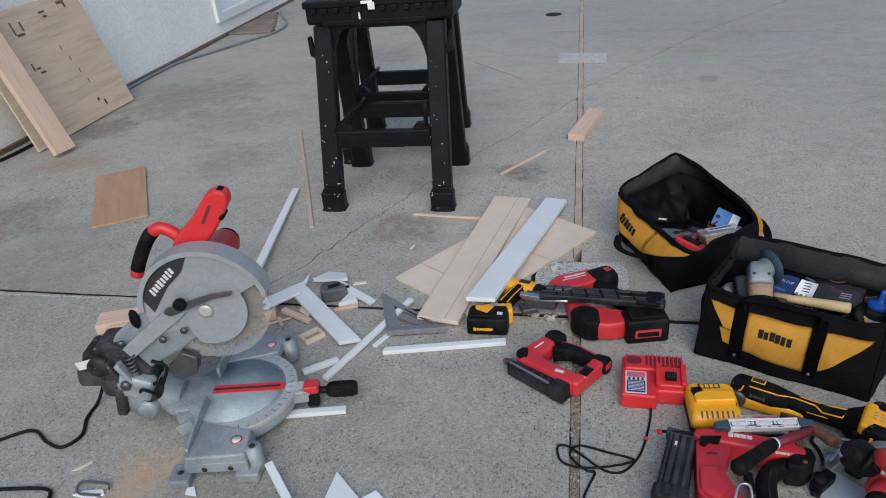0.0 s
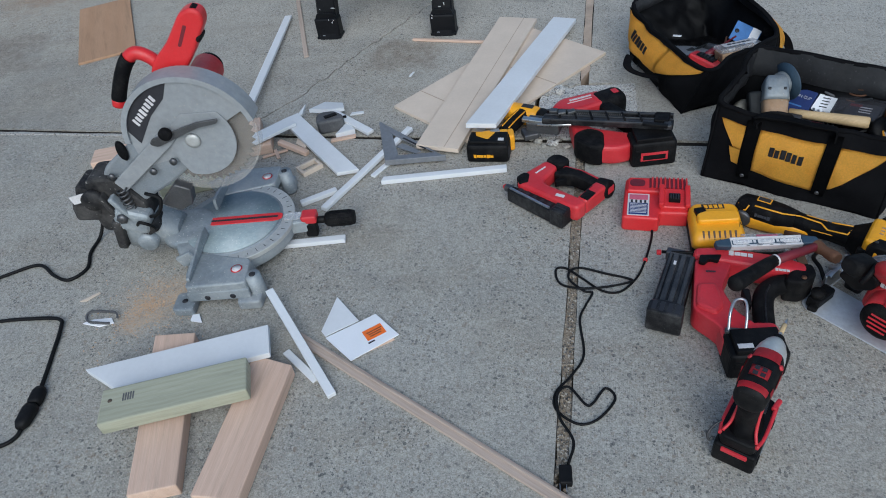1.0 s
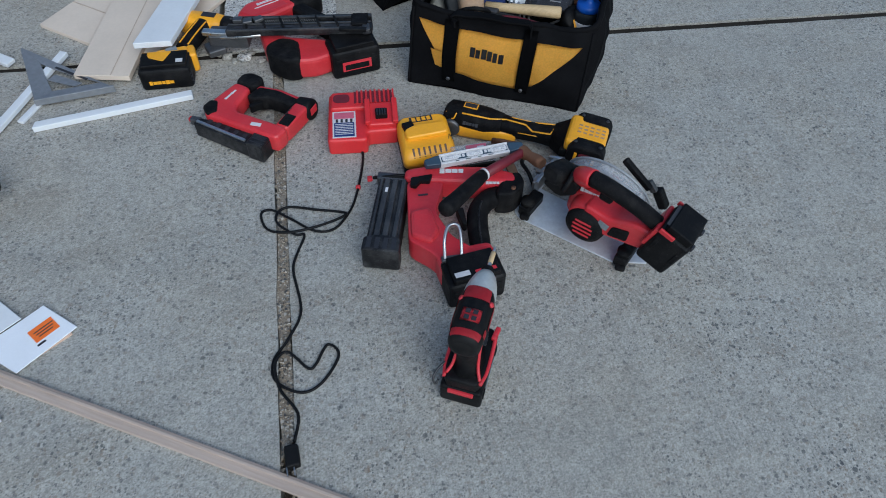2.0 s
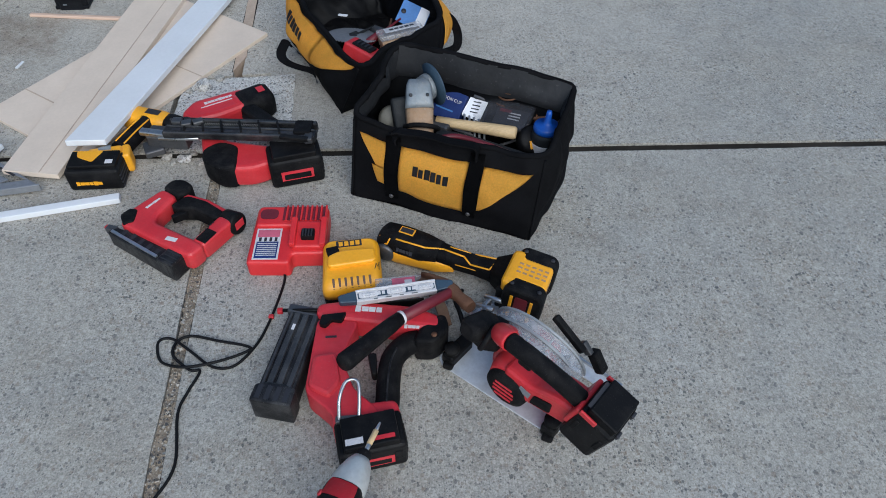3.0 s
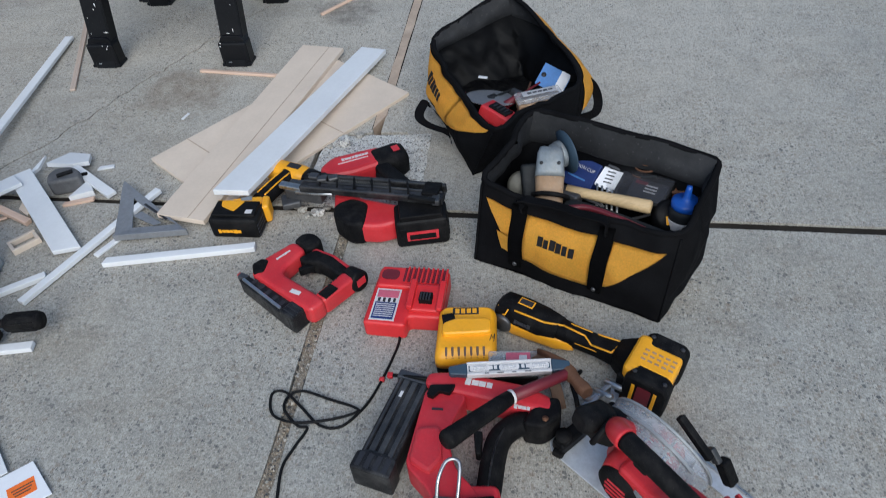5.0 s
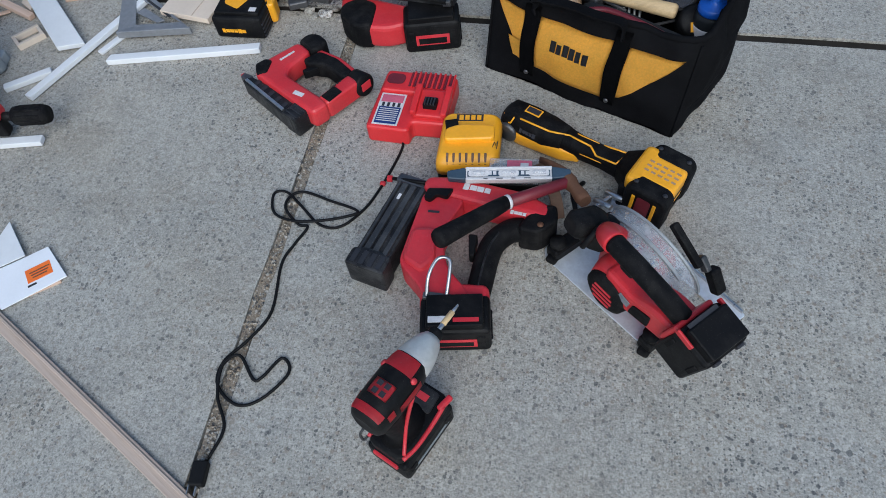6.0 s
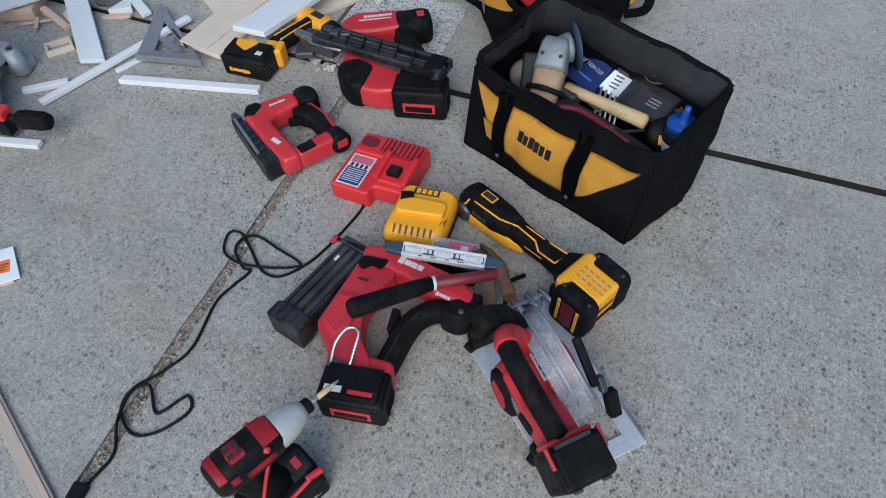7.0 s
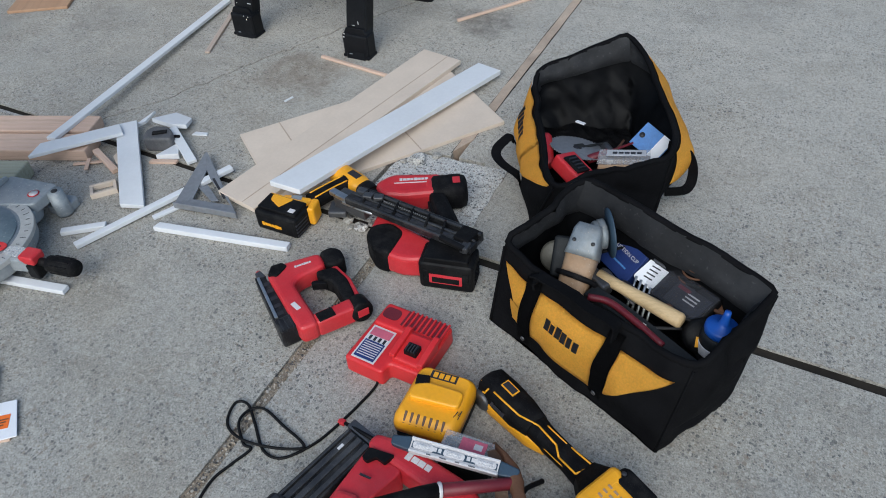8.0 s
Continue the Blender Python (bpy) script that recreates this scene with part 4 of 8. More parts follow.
def tool_bag(m, base, rim, label, loops, wings, logo, seed, sag=0.02, strap_top=0.96, sags=None):
    """An open gate-mouth bag. base and rim: four corners, going round; loops: the sides with handles."""
    bag = thing("tool_bag", m, label, "tool bag", "open tool bags")
    base, rim = [Vector(p) for p in base], [Vector(p) for p in rim]
    mid = sum(rim, Vector()) / 4

    def at(side, u, v, out=0.0):
        a0, b0, a1, b1 = base[side], base[(side + 1) % 4], rim[side], rim[(side + 1) % 4]
        low, high = a0.lerp(b0, u), a1.lerp(b1, u)
        p = low.lerp(high, v)
        n = (b0 - a0).cross(a1 - a0).normalized()
        edge = min(1.0, 6 * u * (1 - u))
        p = p + Vector((mid.x - p.x, mid.y - p.y, 0)) * 0.05 * v * math.exp(-((min(u, 1 - u) / 0.07) ** 2))
        bulge = (sags[side] if sags else sag) * math.sin(math.pi * (v ** 1.8 if sags and side == 2 else v)) * edge + 0.012 * edge * noise.noise(p * 9 + Vector((seed, 0, 0))) + 0.006 * edge * noise.noise(p * 22) - (0.012 if side in (1, 3) else 0.0) * edge * (1 - abs(noise.noise(Vector((p.x * 7 + p.z * 9, p.y * 7 - p.z * 5, seed * 2.3))))) ** 6 + (0.022 * v * edge if sags and side == 2 else 0.0)
        return p + n * (bulge + out) + Vector((0, 0, (-0.014 if side == 0 else 0.004) * v * math.sin(math.pi * u) + 0.006 * v * noise.noise(Vector((u * 5, side * 3.1, seed)))))

    def skin(side_list, out, v0=0.0, v1=1.0, nu=36, nv=24):
        bm = bmesh.new()
        for side in side_list:
            grid = [[bm.verts.new(at(side, i / nu, v0 + (v1 - v0) * j / nv, out - (0.009 * (1 + noise.noise(Vector((i / nu * 8, j / nv * 5, side * 4 + seed)))) * min(1, 8 * i / nu * (1 - i / nu)) * max(0, min(1, (0.68 - j / nv) / 0.15)) if out < 0 else 0))) for i in range(nu + 1)] for j in range(nv + 1)]
            for j in range(nv):
                for i in range(nu):
                    bm.faces.new((grid[j][i], grid[j][i + 1], grid[j + 1][i + 1], grid[j + 1][i])).smooth = True
        bmesh.ops.remove_doubles(bm, verts=bm.verts, dist=0.013 if out < 0 else 0.0015)
        return bm

    def panel(side, outline, out, thick, step=18):
        """A patch sewn on a side: an outline in u and v, filled by a fine grid strip."""
        bm = bmesh.new()
        lo, hi = outline
        rows = []
        for i in range(step + 1):
            t = i / step
            u0, v0 = Vector(lo[0]).lerp(Vector(lo[1]), t)
            u1, v1 = Vector(hi[0]).lerp(Vector(hi[1]), t)
            rows.append([bm.verts.new(at(side, u0 + (u1 - u0) * j / 12, v0 + (v1 - v0) * j / 12, out)) for j in range(13)])
        for a, b in zip(rows, rows[1:]):
            for j in range(12):
                bm.faces.new((a[j], b[j], b[j + 1], a[j + 1])).smooth = True
        bmesh.ops.solidify(bm, geom=bm.faces[:], thickness=thick)
        bmesh.ops.recalc_face_normals(bm, faces=bm.faces)
        return bm

    walls = skin(range(4), 0.0)
    bmesh.ops.recalc_face_normals(walls, faces=walls.faces)
    part("shell", walls, M_CLOTH, bag)
    part("lining", skin(range(4), -0.006), M_LINING, bag, "grey black inner lining")
    for side in range(4):
        band = bmesh.new()
        rows = []
        for i in range(25):
            u = 0.02 + 0.96 * i / 24
            rows.append([band.verts.new(at(side, u, 1.0 - 0.065 * j, -0.011 - 0.004 * (j % 4) - 0.008 * max(0.0, noise.noise(Vector((u * 14 + j * 0.7, j * 0.5, seed + side)))))) for j in range(5)])
        for a, b in zip(rows, rows[1:]):
            for j in range(4):
                band.faces.new((a[j], b[j], b[j + 1], a[j + 1])).smooth = True
        part("collar", band, M_COLLAR, bag, "creased grey black inner collar")
    floor_bm = bmesh.new()
    floor_bm.faces.new([floor_bm.verts.new(p + Vector((0, 0, 0.004))) for p in base])
    bmesh.ops.solidify(floor_bm, geom=floor_bm.faces[:], thickness=0.006)
    part("bottom", floor_bm, M_CLOTH, bag)
    line = []
    for side in range(4):
        line += [at(side, 0.04 + 0.92 * k / 12, 1.0, -0.0045) for k in range(13)]
    line = [p + Vector((0, 0, 0.004 * noise.noise(p * 14))) for p in line]
    part("rim", sweep(line, circle(0.0075, 10, 1.0), closed=True), M_CLOTH, bag, "padded black rim")
    for side in range(4):
        part("seam", sweep([at(side, 0.0, 0.02 + 0.95 * k / 10, 0.001) for k in range(11)], circle(0.003, 6), up=(1, 0.3, 0)), M_CLOTH, bag)
    for side, shapes in wings.items():
        for lo, hi in shapes:
            part("yellow_panel", panel(side, (lo, hi), 0.0055, 0.002), M_GOLD, bag, "yellow nylon panel")
    for side, (ua, ub, high, drop) in loops.items():
        for u in (ua, ub):
            part("strap", panel(side, (((u - 0.035, 0.16), (u + 0.035, 0.16)), ((u - 0.035, strap_top), (u + 0.035, strap_top))), 0.0085, 0.0025), M_CLOTH, bag)
            part("rivet", lathe([(0.0, 0), (0.006, 0.0005), (0.005, 0.003), (0.0, 0.004)], 12, None, Matrix.Translation(at(side, u, 0.2, 0.008)) @ (base[side + 1 if side < 3 else 0] - base[side]).cross(Vector((0, 0, 1))).to_track_quat("Z", "Y").to_matrix().to_4x4()), M_DARKSTEEL, bag)
        pts = [at(side, ua, strap_top - 0.06, 0.01), at(side, ua + 0.01, strap_top + 0.04, 0.016) + Vector((0, 0, high * 0.55))]
        for k in range(1, 6):
            t = k / 6
            q = at(side, ua + (ub - ua) * t, strap_top + 0.04, 0.018 + drop * math.sin(math.pi * t))
            pts.append(q + Vector((0, 0, high * (0.7 + 0.3 * math.sin(math.pi * t)))))
        pts += [at(side, ub - 0.01, strap_top + 0.04, 0.016) + Vector((0, 0, high * 0.55)), at(side, ub, strap_top - 0.06, 0.01)]
        part("handle_loop", sweep(curve_points(pts, 5), [(-0.014, -0.002), (0.014, -0.002), (0.014, 0.002), (-0.014, 0.002)], up=(0.2, 0.1, 1)), M_CLOTH, bag)
    side, u0, u1, v0, v1 = logo
    for k in range(6):
        a = u0 + (u1 - u0) * k / 6
        b = a + (u1 - u0) / 6 * (0.86, 0.74, 0.9, 0.82, 0.72, 0.82)[k]
        lo, hi = v0 - 0.012 * max(0, k - 2), v1 - 0.012 * max(0, k - 2) - (0.02 if k == 1 else 0)
        part("logo_bar", panel(side, (((a, lo), (b, lo)), ((a, hi), (b, hi))), 0.0072, 0.001, 4), M_INK, bag)
    return bag


# the front bag: sides 0 front, 1 right, 2 back, 3 left
F0, F1 = Vector((0.735, 2.455, 0)), Vector((1.16, 2.268, 0))
front_bag = tool_bag(
    pose(0, 0, 0), [F0, F1, (1.252, 2.42, 0), (0.83, 2.62, 0)],
    [(0.744, 2.482, 0.225), (1.194, 2.312, 0.215), (1.302, 2.518, 0.264), (0.862, 2.68, 0.3)],
    "black and yellow nylon tool bag standing open and full", {0: (0.245, 0.665, 0.02, 0.0)},
    {0: [(((0.285, 0.3), (0.63, 0.19)), ((0.285, 0.87), (0.63, 0.85))), (((0.16, 0.56), (0.205, 0.56)), ((0.045, 0.87), (0.205, 0.87))), (((0.165, 0.35), (0.205, 0.34)), ((0.135, 0.56), (0.205, 0.56))), (((0.705, 0.28), (0.72, 0.29)), ((0.705, 0.83), (0.955, 0.82)))]},
    (0, 0.36, 0.55, 0.58, 0.7), 3.0)
# the rear bag: sides 0 left (with logo), 1 near end, 2 right, 3 far end
rear_bag = tool_bag(
    pose(0, 0, 0), [(0.545, 3.20, 0), (0.70, 2.80, 0), (0.99, 2.93, 0), (0.84, 3.34, 0)],
    [(0.525, 3.268, 0.18), (0.765, 2.76, 0.165), (1.015, 3.0, 0.178), (0.77, 3.43, 0.27)],
    "black and yellow nylon tool bag slumped open behind another", {0: (0.3, 0.68, 0.0, 0.045)},
    {0: [(((0.03, 0.52), (0.6, 0.46)), ((0.02, 0.97), (0.6, 0.975))), (((0.6, 0.46), (0.96, 0.93)), ((0.6, 0.975), (0.97, 0.98)))], 2: [(((0.03, 0.55), (0.97, 0.55)), ((0.03, 0.98), (0.97, 0.98)))]},
    (0, 0.2, 0.45, 0.68, 0.82), 8.0, 0.02, 0.42, (0.045, 0.02, 0.075, 0.025))

part("handle_loop", sweep(curve_points([(0.975, 3.1, 0.14), (1.03, 3.085, 0.135), (1.055, 3.05, 0.105), (1.05, 3.02, 0.07), (1.0, 3.0, 0.06)], 6), [(-0.013, -0.0025), (0.013, -0.0025), (0.013, 0.0025), (-0.013, 0.0025)], up=(0.2, 1, 0.1)), M_CLOTH, rear_bag)

# ---- power tools ----


def mark(parent, name, size, at, turn, material, label=""):
    return part(name, block(size[0], size[1], size[2], 0, at, turn), material, parent, label)


def pack(parent, size, at, turn=(0, 0, 0), body=M_BLACK, stripe=M_RED, label="black slide battery pack"):
    """A slide battery: a stepped case with a latch, side ribs and a coloured plate."""
    x, y, z = size
    m = pose(*at, *turn)
    case = part("battery", block(x, y, z, min(size) * 0.13, (0, 0, 0), segments=3), body, parent, label, m)
    part("battery_top", block(x * 0.8, y * 0.86, z * 0.22, 0.003, (0, 0, z * 0.55)), body, case)
    for k in range(4):
        part("vent_rib", block(x * 0.012 + 0.002, y * 0.55, 0.004, 0.0008, (x * 0.505, 0, -z * 0.3 + k * z * 0.14)), M_RUBBER, case)
    if stripe:
        part("plate", block(x * 0.6, 0.002, z * 0.34, 0.0005, (0, -y * 0.502, -z * 0.05)), stripe, case)
        part("plate_inner", block(x * 0.5, 0.0025, z * 0.2, 0.0005, (0, -y * 0.504, -z * 0.08)), body, case)
    for s in (-1, 1):
        part("latch", block(x * 0.12, 0.004, z * 0.3, 0.001, (x * 0.36 * s, -y * 0.5, z * 0.1)), M_RUBBER, case)
    return case


def letters(parent, count, at, turn, height, material, slant=0.0):
    """A plain mark the size of a maker's lettering, of plain slabs."""
    for k in range(count):
        bm = block(height * (0.84 if k % 3 else 0.7), height * (1.0 if k % 4 == 0 else 0.76), 0.0008)
        part("logo_bar", bm, material, parent, m=pose(*at, *turn) @ pose((k - count / 2) * height * 0.9, slant * k, 0))


def wrap(x0, x1, a0, a1, section, out, square=2.6, steps=(4, 10), m=None):
    """A thin patch on a hull: from x0 to x1 and from angle a0 to a1 (0 is +y, 90 is up); section(x) gives half width and half height."""
    bm = bmesh.new()
    rows = []
    for i in range(steps[0] + 1):
        x = x0 + (x1 - x0) * i / steps[0]
        hy, hz = section(x)
        row = []
        for j in range(steps[1] + 1):
            a = radians(a0 + (a1 - a0) * j / steps[1])
            c, q = math.cos(a), math.sin(a)
            row.append(bm.verts.new((x, (hy + out) * math.copysign(abs(c) ** (2 / square), c), (hz + out) * math.copysign(abs(q) ** (2 / square), q))))
        rows.append(row)
    for a, b in zip(rows, rows[1:]):
        for j in range(steps[1]):
            bm.faces.new((a[j], b[j], b[j + 1], a[j + 1])).smooth = True
    bmesh.ops.solidify(bm, geom=bm.faces[:], thickness=0.0016)
    bmesh.ops.recalc_face_normals(bm, faces=bm.faces)
    return merge(None, bm, m)


# small cordless pin nailer lying on its side
nailer = thing("pin_nailer", pose(0.205, 2.325, 0, 0, 0, -33) @ Matrix.Diagonal((0.9, 0.9, 0.95, 1)), "small red and black cordless pin nailer on its side", "nail gun")
part("driver_body", prism(rounded([(-0.005, 0.0), (0.2, -0.002), (0.235, 0.0), (0.24, 0.05), (0.2, 0.052), (0.075, 0.05), (0.06, 0.07), (0.055, 0.15), (0.0, 0.155), (-0.018, 0.05)], 0.018), 0.012, 0.068, 0.012, segments=3), M_RED, nailer)
part("motor_cap", prism(rounded([(-0.002, 0.153), (0.056, 0.148), (0.072, 0.175), (0.062, 0.205), (0.02, 0.21), (-0.004, 0.19)], 0.014), 0.010, 0.07, 0.011, segments=3), M_RUBBER, nailer)
part("nose_cap", prism(rounded([(-0.02, 0.02), (0.01, 0.0), (0.03, 0.02), (0.005, 0.06), (-0.016, 0.052)], 0.008), 0.03, 0.0725, 0.006), M_RUBBER, nailer)
part("grip", prism(rounded([(0.058, 0.118), (0.078, 0.112), (0.12, 0.138), (0.2, 0.135), (0.205, 0.168), (0.13, 0.178), (0.07, 0.168)], 0.012), 0.016, 0.064, 0.012, segments=3), M_RUBBER, nailer)
part("grip_spine", prism(rounded([(0.062, 0.16), (0.13, 0.174), (0.205, 0.166), (0.206, 0.18), (0.13, 0.187), (0.06, 0.175)], 0.005), 0.024, 0.058, 0.006), M_RED, nailer)
part("base_bar", prism(rounded([(0.198, 0.045), (0.238, 0.045), (0.244, 0.15), (0.2, 0.152)], 0.012), 0.014, 0.066, 0.010, segments=3), M_RED, nailer)
part("grille", block(0.03, 0.044, 0.004, 0.001, (0.222, 0.075, 0.0665)), M_RUBBER, nailer)
for k in range(4):
    part("indicator", block(0.003, 0.004, 0.002, 0, (0.206, 0.092 + k * 0.009, 0.0672)), M_INK, nailer)
part("trigger", prism(rounded([(0.078, 0.095), (0.088, 0.09), (0.108, 0.128), (0.086, 0.125)], 0.005), 0.03, 0.052, 0.003), M_BLACK, nailer)
cap = part("battery", lathe([(0.0, 0), (0.024, 0.001), (0.029, 0.006), (0.03, 0.045), (0.026, 0.05), (0.0, 0.05)], 24, None, Matrix.Translation((0.198, 0.165, 0.036)) @ pose(0, 0, 0, 0, 82, 0)), M_BLACK, nailer, "small round black battery")
part("battery_mark", block(0.003, 0.03, 0.022, 0.001, (0.2495, 0.165, 0.044)), M_DULLRED, cap)
mag = part("magazine", prism(rounded([(-0.022, -0.03), (0.195, -0.044), (0.21, -0.03), (0.212, 0.012), (0.19, 0.012), (-0.012, -0.004)], 0.006), 0.006, 0.052, 0.004), M_GRIMY, nailer)
for k in range(5):
    part("mag_groove", block(0.012, 0.022, 0.0015, 0.0004, (0.02 + 0.03 * k, -0.008 - 0.003 * k, 0.0524)), M_INK, mag)
part("rail", block(0.165, 0.008, 0.006, 0.001, (0.07, -0.027, 0.0535), (0, 0, -3.5)), M_STEEL, mag, "bright steel magazine rail")
part("mag_end", block(0.05, 0.05, 0.058, 0.005, (0.185, -0.018, 0.031)), M_GRIMY, mag)
for k in range(3):
    part("end_groove", block(0.04, 0.003, 0.0015, 0, (0.187, -0.032 + 0.013 * k, 0.0604)), M_INK, mag)
part("nose_piece", block(0.03, 0.018, 0.02, 0.003, (-0.025, -0.012, 0.042), (0, 0, 12)), M_DARKSTEEL, nailer)
part("nose_tip", block(0.012, 0.014, 0.012, 0.003, (-0.042, -0.012, 0.042)), M_RED, nailer)
part("label_plate", block(0.03, 0.013, 0.001, 0.0003, (0.155, 0.022, 0.0685), (0, 0, 12)), M_LABEL, nailer, "silver label plate")
letters(nailer, 7, (0.022, 0.1, 0.0688), (0, 0, 84), 0.0075, M_LABEL)

# framing nailer lying on its side, its magazine across it
frm = thing("framing_nailer", pose(0.30, 2.68, 0, 0, 0, 0), "large red and black cordless framing nailer on its side", "nail gun")
part("driver_body", prism(rounded([(-0.025, 0.045), (0.02, 0.012), (0.08, 0.03), (0.165, 0.082), (0.13, 0.158), (0.0, 0.1)], 0.02), 0.012, 0.078, 0.016, segments=3), M_RED, frm)
part("motor_cap", hull([(0.0, 0.034, 0.03, 0, 0.043), (0.02, 0.043, 0.039, 0, 0.043), (0.088, 0.044, 0.04, 0, 0.043), (0.104, 0.038, 0.035, 0, 0.043), (0.109, 0.026, 0.024, 0, 0.043)], 24, 3.4, None, Matrix.Translation((0.112, 0.095, 0.0)) @ pose(0, 0, 0, 0, 0, 30)), M_RUBBER, frm)
part("cap_collar", hull([(-0.004, 0.034, 0.034, 0, 0.04), (0.002, 0.039, 0.0375, 0, 0.04), (0.012, 0.039, 0.0375, 0, 0.04), (0.016, 0.036, 0.034, 0, 0.04)], 20, 3.0, None, Matrix.Translation((0.112, 0.095, 0.003)) @ pose(0, 0, 0, 0, 0, 30)), M_RED, frm)
part("cap_badge", block(0.02, 0.026, 0.0015, 0.0005, (0.182, 0.134, 0.0838), (0, 0, 30)), M_DULLRED, frm)
part("grip", prism(rounded([(0.12, 0.08), (0.16, 0.1), (0.29, -0.04), (0.3, -0.085), (0.25, -0.09), (0.225, -0.045)], 0.02), 0.02, 0.072, 0.014, segments=3), M_RUBBER, frm)
part("trigger", prism(rounded([(0.135, 0.05), (0.155, 0.06), (0.18, 0.015), (0.168, 0.01)], 0.005), 0.034, 0.058, 0.003), M_BLACK, frm)
part("column", prism(rounded([(0.035, 0.0), (0.08, 0.0), (0.11, -0.07), (0.25, -0.105), (0.245, -0.165), (0.19, -0.19), (0.11, -0.185), (0.06, -0.13)], 0.022), 0.010, 0.074, 0.016, segments=3), M_RED, frm)
part("column_pad", prism(rounded([(0.058, -0.11), (0.1, -0.08), (0.15, -0.1), (0.155, -0.19), (0.112, -0.192), (0.062, -0.15)], 0.02), 0.006, 0.08, 0.012, segments=3), M_RUBBER, frm)
pack(frm, (0.135, 0.082, 0.085), (0.292, -0.142, 0.044), (0, 0, 12), M_BLACK, M_DULLRED)
mag = part("magazine", block(0.40, 0.03, 0.02, 0.003, (0, -0.016, 0)), M_GRIMY, frm, "long black nail magazine", pose(0.158, -0.075, 0.103, 0, -3, -10))
part("mag_side", block(0.38, 0.012, 0.026, 0.002, (0.005, 0.026, 0.0)), M_GRIMY, mag)
for k in range(7):
    part("mag_rib", block(0.006, 0.05, 0.006, 0.001, (-0.15 + 0.05 * k, 0.002, 0.012), (0, 0, 22)), M_RUBBER, mag)
for k in range(3):
    part("mag_latch", block(0.026, 0.02, 0.012, 0.003, (-0.17 + 0.028 * k, 0.01 - 0.008 * (k % 2), 0.016), (0, 0, 15 * k)), M_DARKSTEEL, mag)
part("mag_floor", block(0.38, 0.03, 0.006, 0.001, (0.005, 0.008, -0.01)), M_DARKSTEEL, mag)
for dy, dz in ((-0.029, 0.009), (-0.004, 0.01), (0.021, 0.012)):
    part("mag_rail", block(0.39, 0.005, 0.006, 0.0012, (0, dy, dz)), M_RAIL, mag)
for k in range(10):
    part("slot", block(0.022, 0.009, 0.002, 0.0005, (-0.165 + k * 0.035, -0.016, 0.0102)), M_INK, mag)
for k in range(26):
    part("nail", rod((-0.1 + k * 0.006, 0.009, -0.004), (-0.108 + k * 0.006, 0.009, 0.014), 0.0014, n=5), M_DARKSTEEL, mag)
part("pusher", block(0.045, 0.05, 0.028, 0.004, (0.165, 0.004, 0.004)), M_RUBBER, mag)
part("mag_hook", block(0.075, 0.014, 0.01, 0.002, (0.15, -0.036, 0.01), (0, 0, -6)), M_BLACK, mag)
part("hook_end", block(0.02, 0.03, 0.016, 0.003, (0.185, -0.03, 0.006), (0, 0, 10)), M_RAIL, mag)
nose = part("nose_piece", block(0.11, 0.05, 0.04, 0.006, (-0.04, -0.035, 0.058), (0, 0, -10)), M_DARKSTEEL, frm, "dusty dark steel nose")
part("contact_arm", block(0.07, 0.02, 0.014, 0.003, (-0.075, -0.045, 0.082), (0, 0, -14)), M_STEEL, nose)
part("nose_shoe", block(0.05, 0.05, 0.02, 0.004, (-0.085, -0.05, 0.035), (0, 0, 22)), M_DARKSTEEL, nose)
part("depth_wheel", lathe([(0, 0), (0.013, 0.001), (0.014, 0.012), (0, 0.013)], 12, None, pose(0.005, -0.01, 0.082)), M_RUBBER, nose)
part("spring_rod", rod((-0.06, -0.06, 0.075), (0.05, -0.085, 0.09), 0.005, n=8), M_STEEL, nose)
letters(frm, 8, (0.075, 0.1, 0.0788), (0, 0, 27), 0.011, M_LABEL)
part("body_line", block(0.1, 0.003, 0.001, 0, (0.075, 0.084, 0.0786), (0, 0, 27)), M_LABEL, frm)

# brad nailer in the foreground, lying on its side
brad = thing("brad_nailer", pose(0.675, 2.03, 0, 0, 0, 0), "dusty red and black cordless brad nailer on its side", "nail gun")
part("driver_body", prism(rounded([(-0.005, -0.015), (0.03, -0.025), (0.25, -0.07), (0.255, -0.035), (0.2, -0.005), (0.06, 0.02), (0.0, 0.015)], 0.016), 0.02, 0.085, 0.014, segments=3), M_DULLRED, brad)
part("column", prism(rounded([(0.0, -0.02), (0.085, -0.032), (0.07, -0.07), (0.052, -0.12), (0.075, -0.19), (0.12, -0.235), (0.14, -0.275), (0.05, -0.275), (0.03, -0.235), (-0.018, -0.19)], 0.016), 0.014, 0.078, 0.013, segments=3), M_DULLRED, brad)
part("column_step", prism(rounded([(-0.004, -0.115), (0.04, -0.11), (0.052, -0.18), (0.03, -0.21), (-0.012, -0.185)], 0.012), 0.06, 0.088, 0.008), M_DULLRED, brad)
part("head_vent", prism(rounded([(0.01, -0.022), (0.06, -0.018), (0.05, -0.04), (0.03, -0.035), (0.018, -0.05), (0.005, -0.045)], 0.004), 0.08, 0.091, 0.002), M_BLACK, brad)
part("slot", block(0.022, 0.004, 0.002, 0, (0.03, -0.075, 0.0865)), M_INK, brad)
part("motor_cap", prism(rounded([(0.19, -0.095), (0.235, -0.1), (0.268, -0.066), (0.262, -0.03), (0.24, -0.03), (0.205, -0.062)], 0.016), 0.014, 0.084, 0.013, segments=3), M_RUBBER, brad)
part("cap_screw", lathe([(0.0, 0), (0.006, 0.0), (0.006, 0.002), (0.0, 0.002)], 12, None, pose(0.235, -0.082, 0.084)), M_RUST, brad)
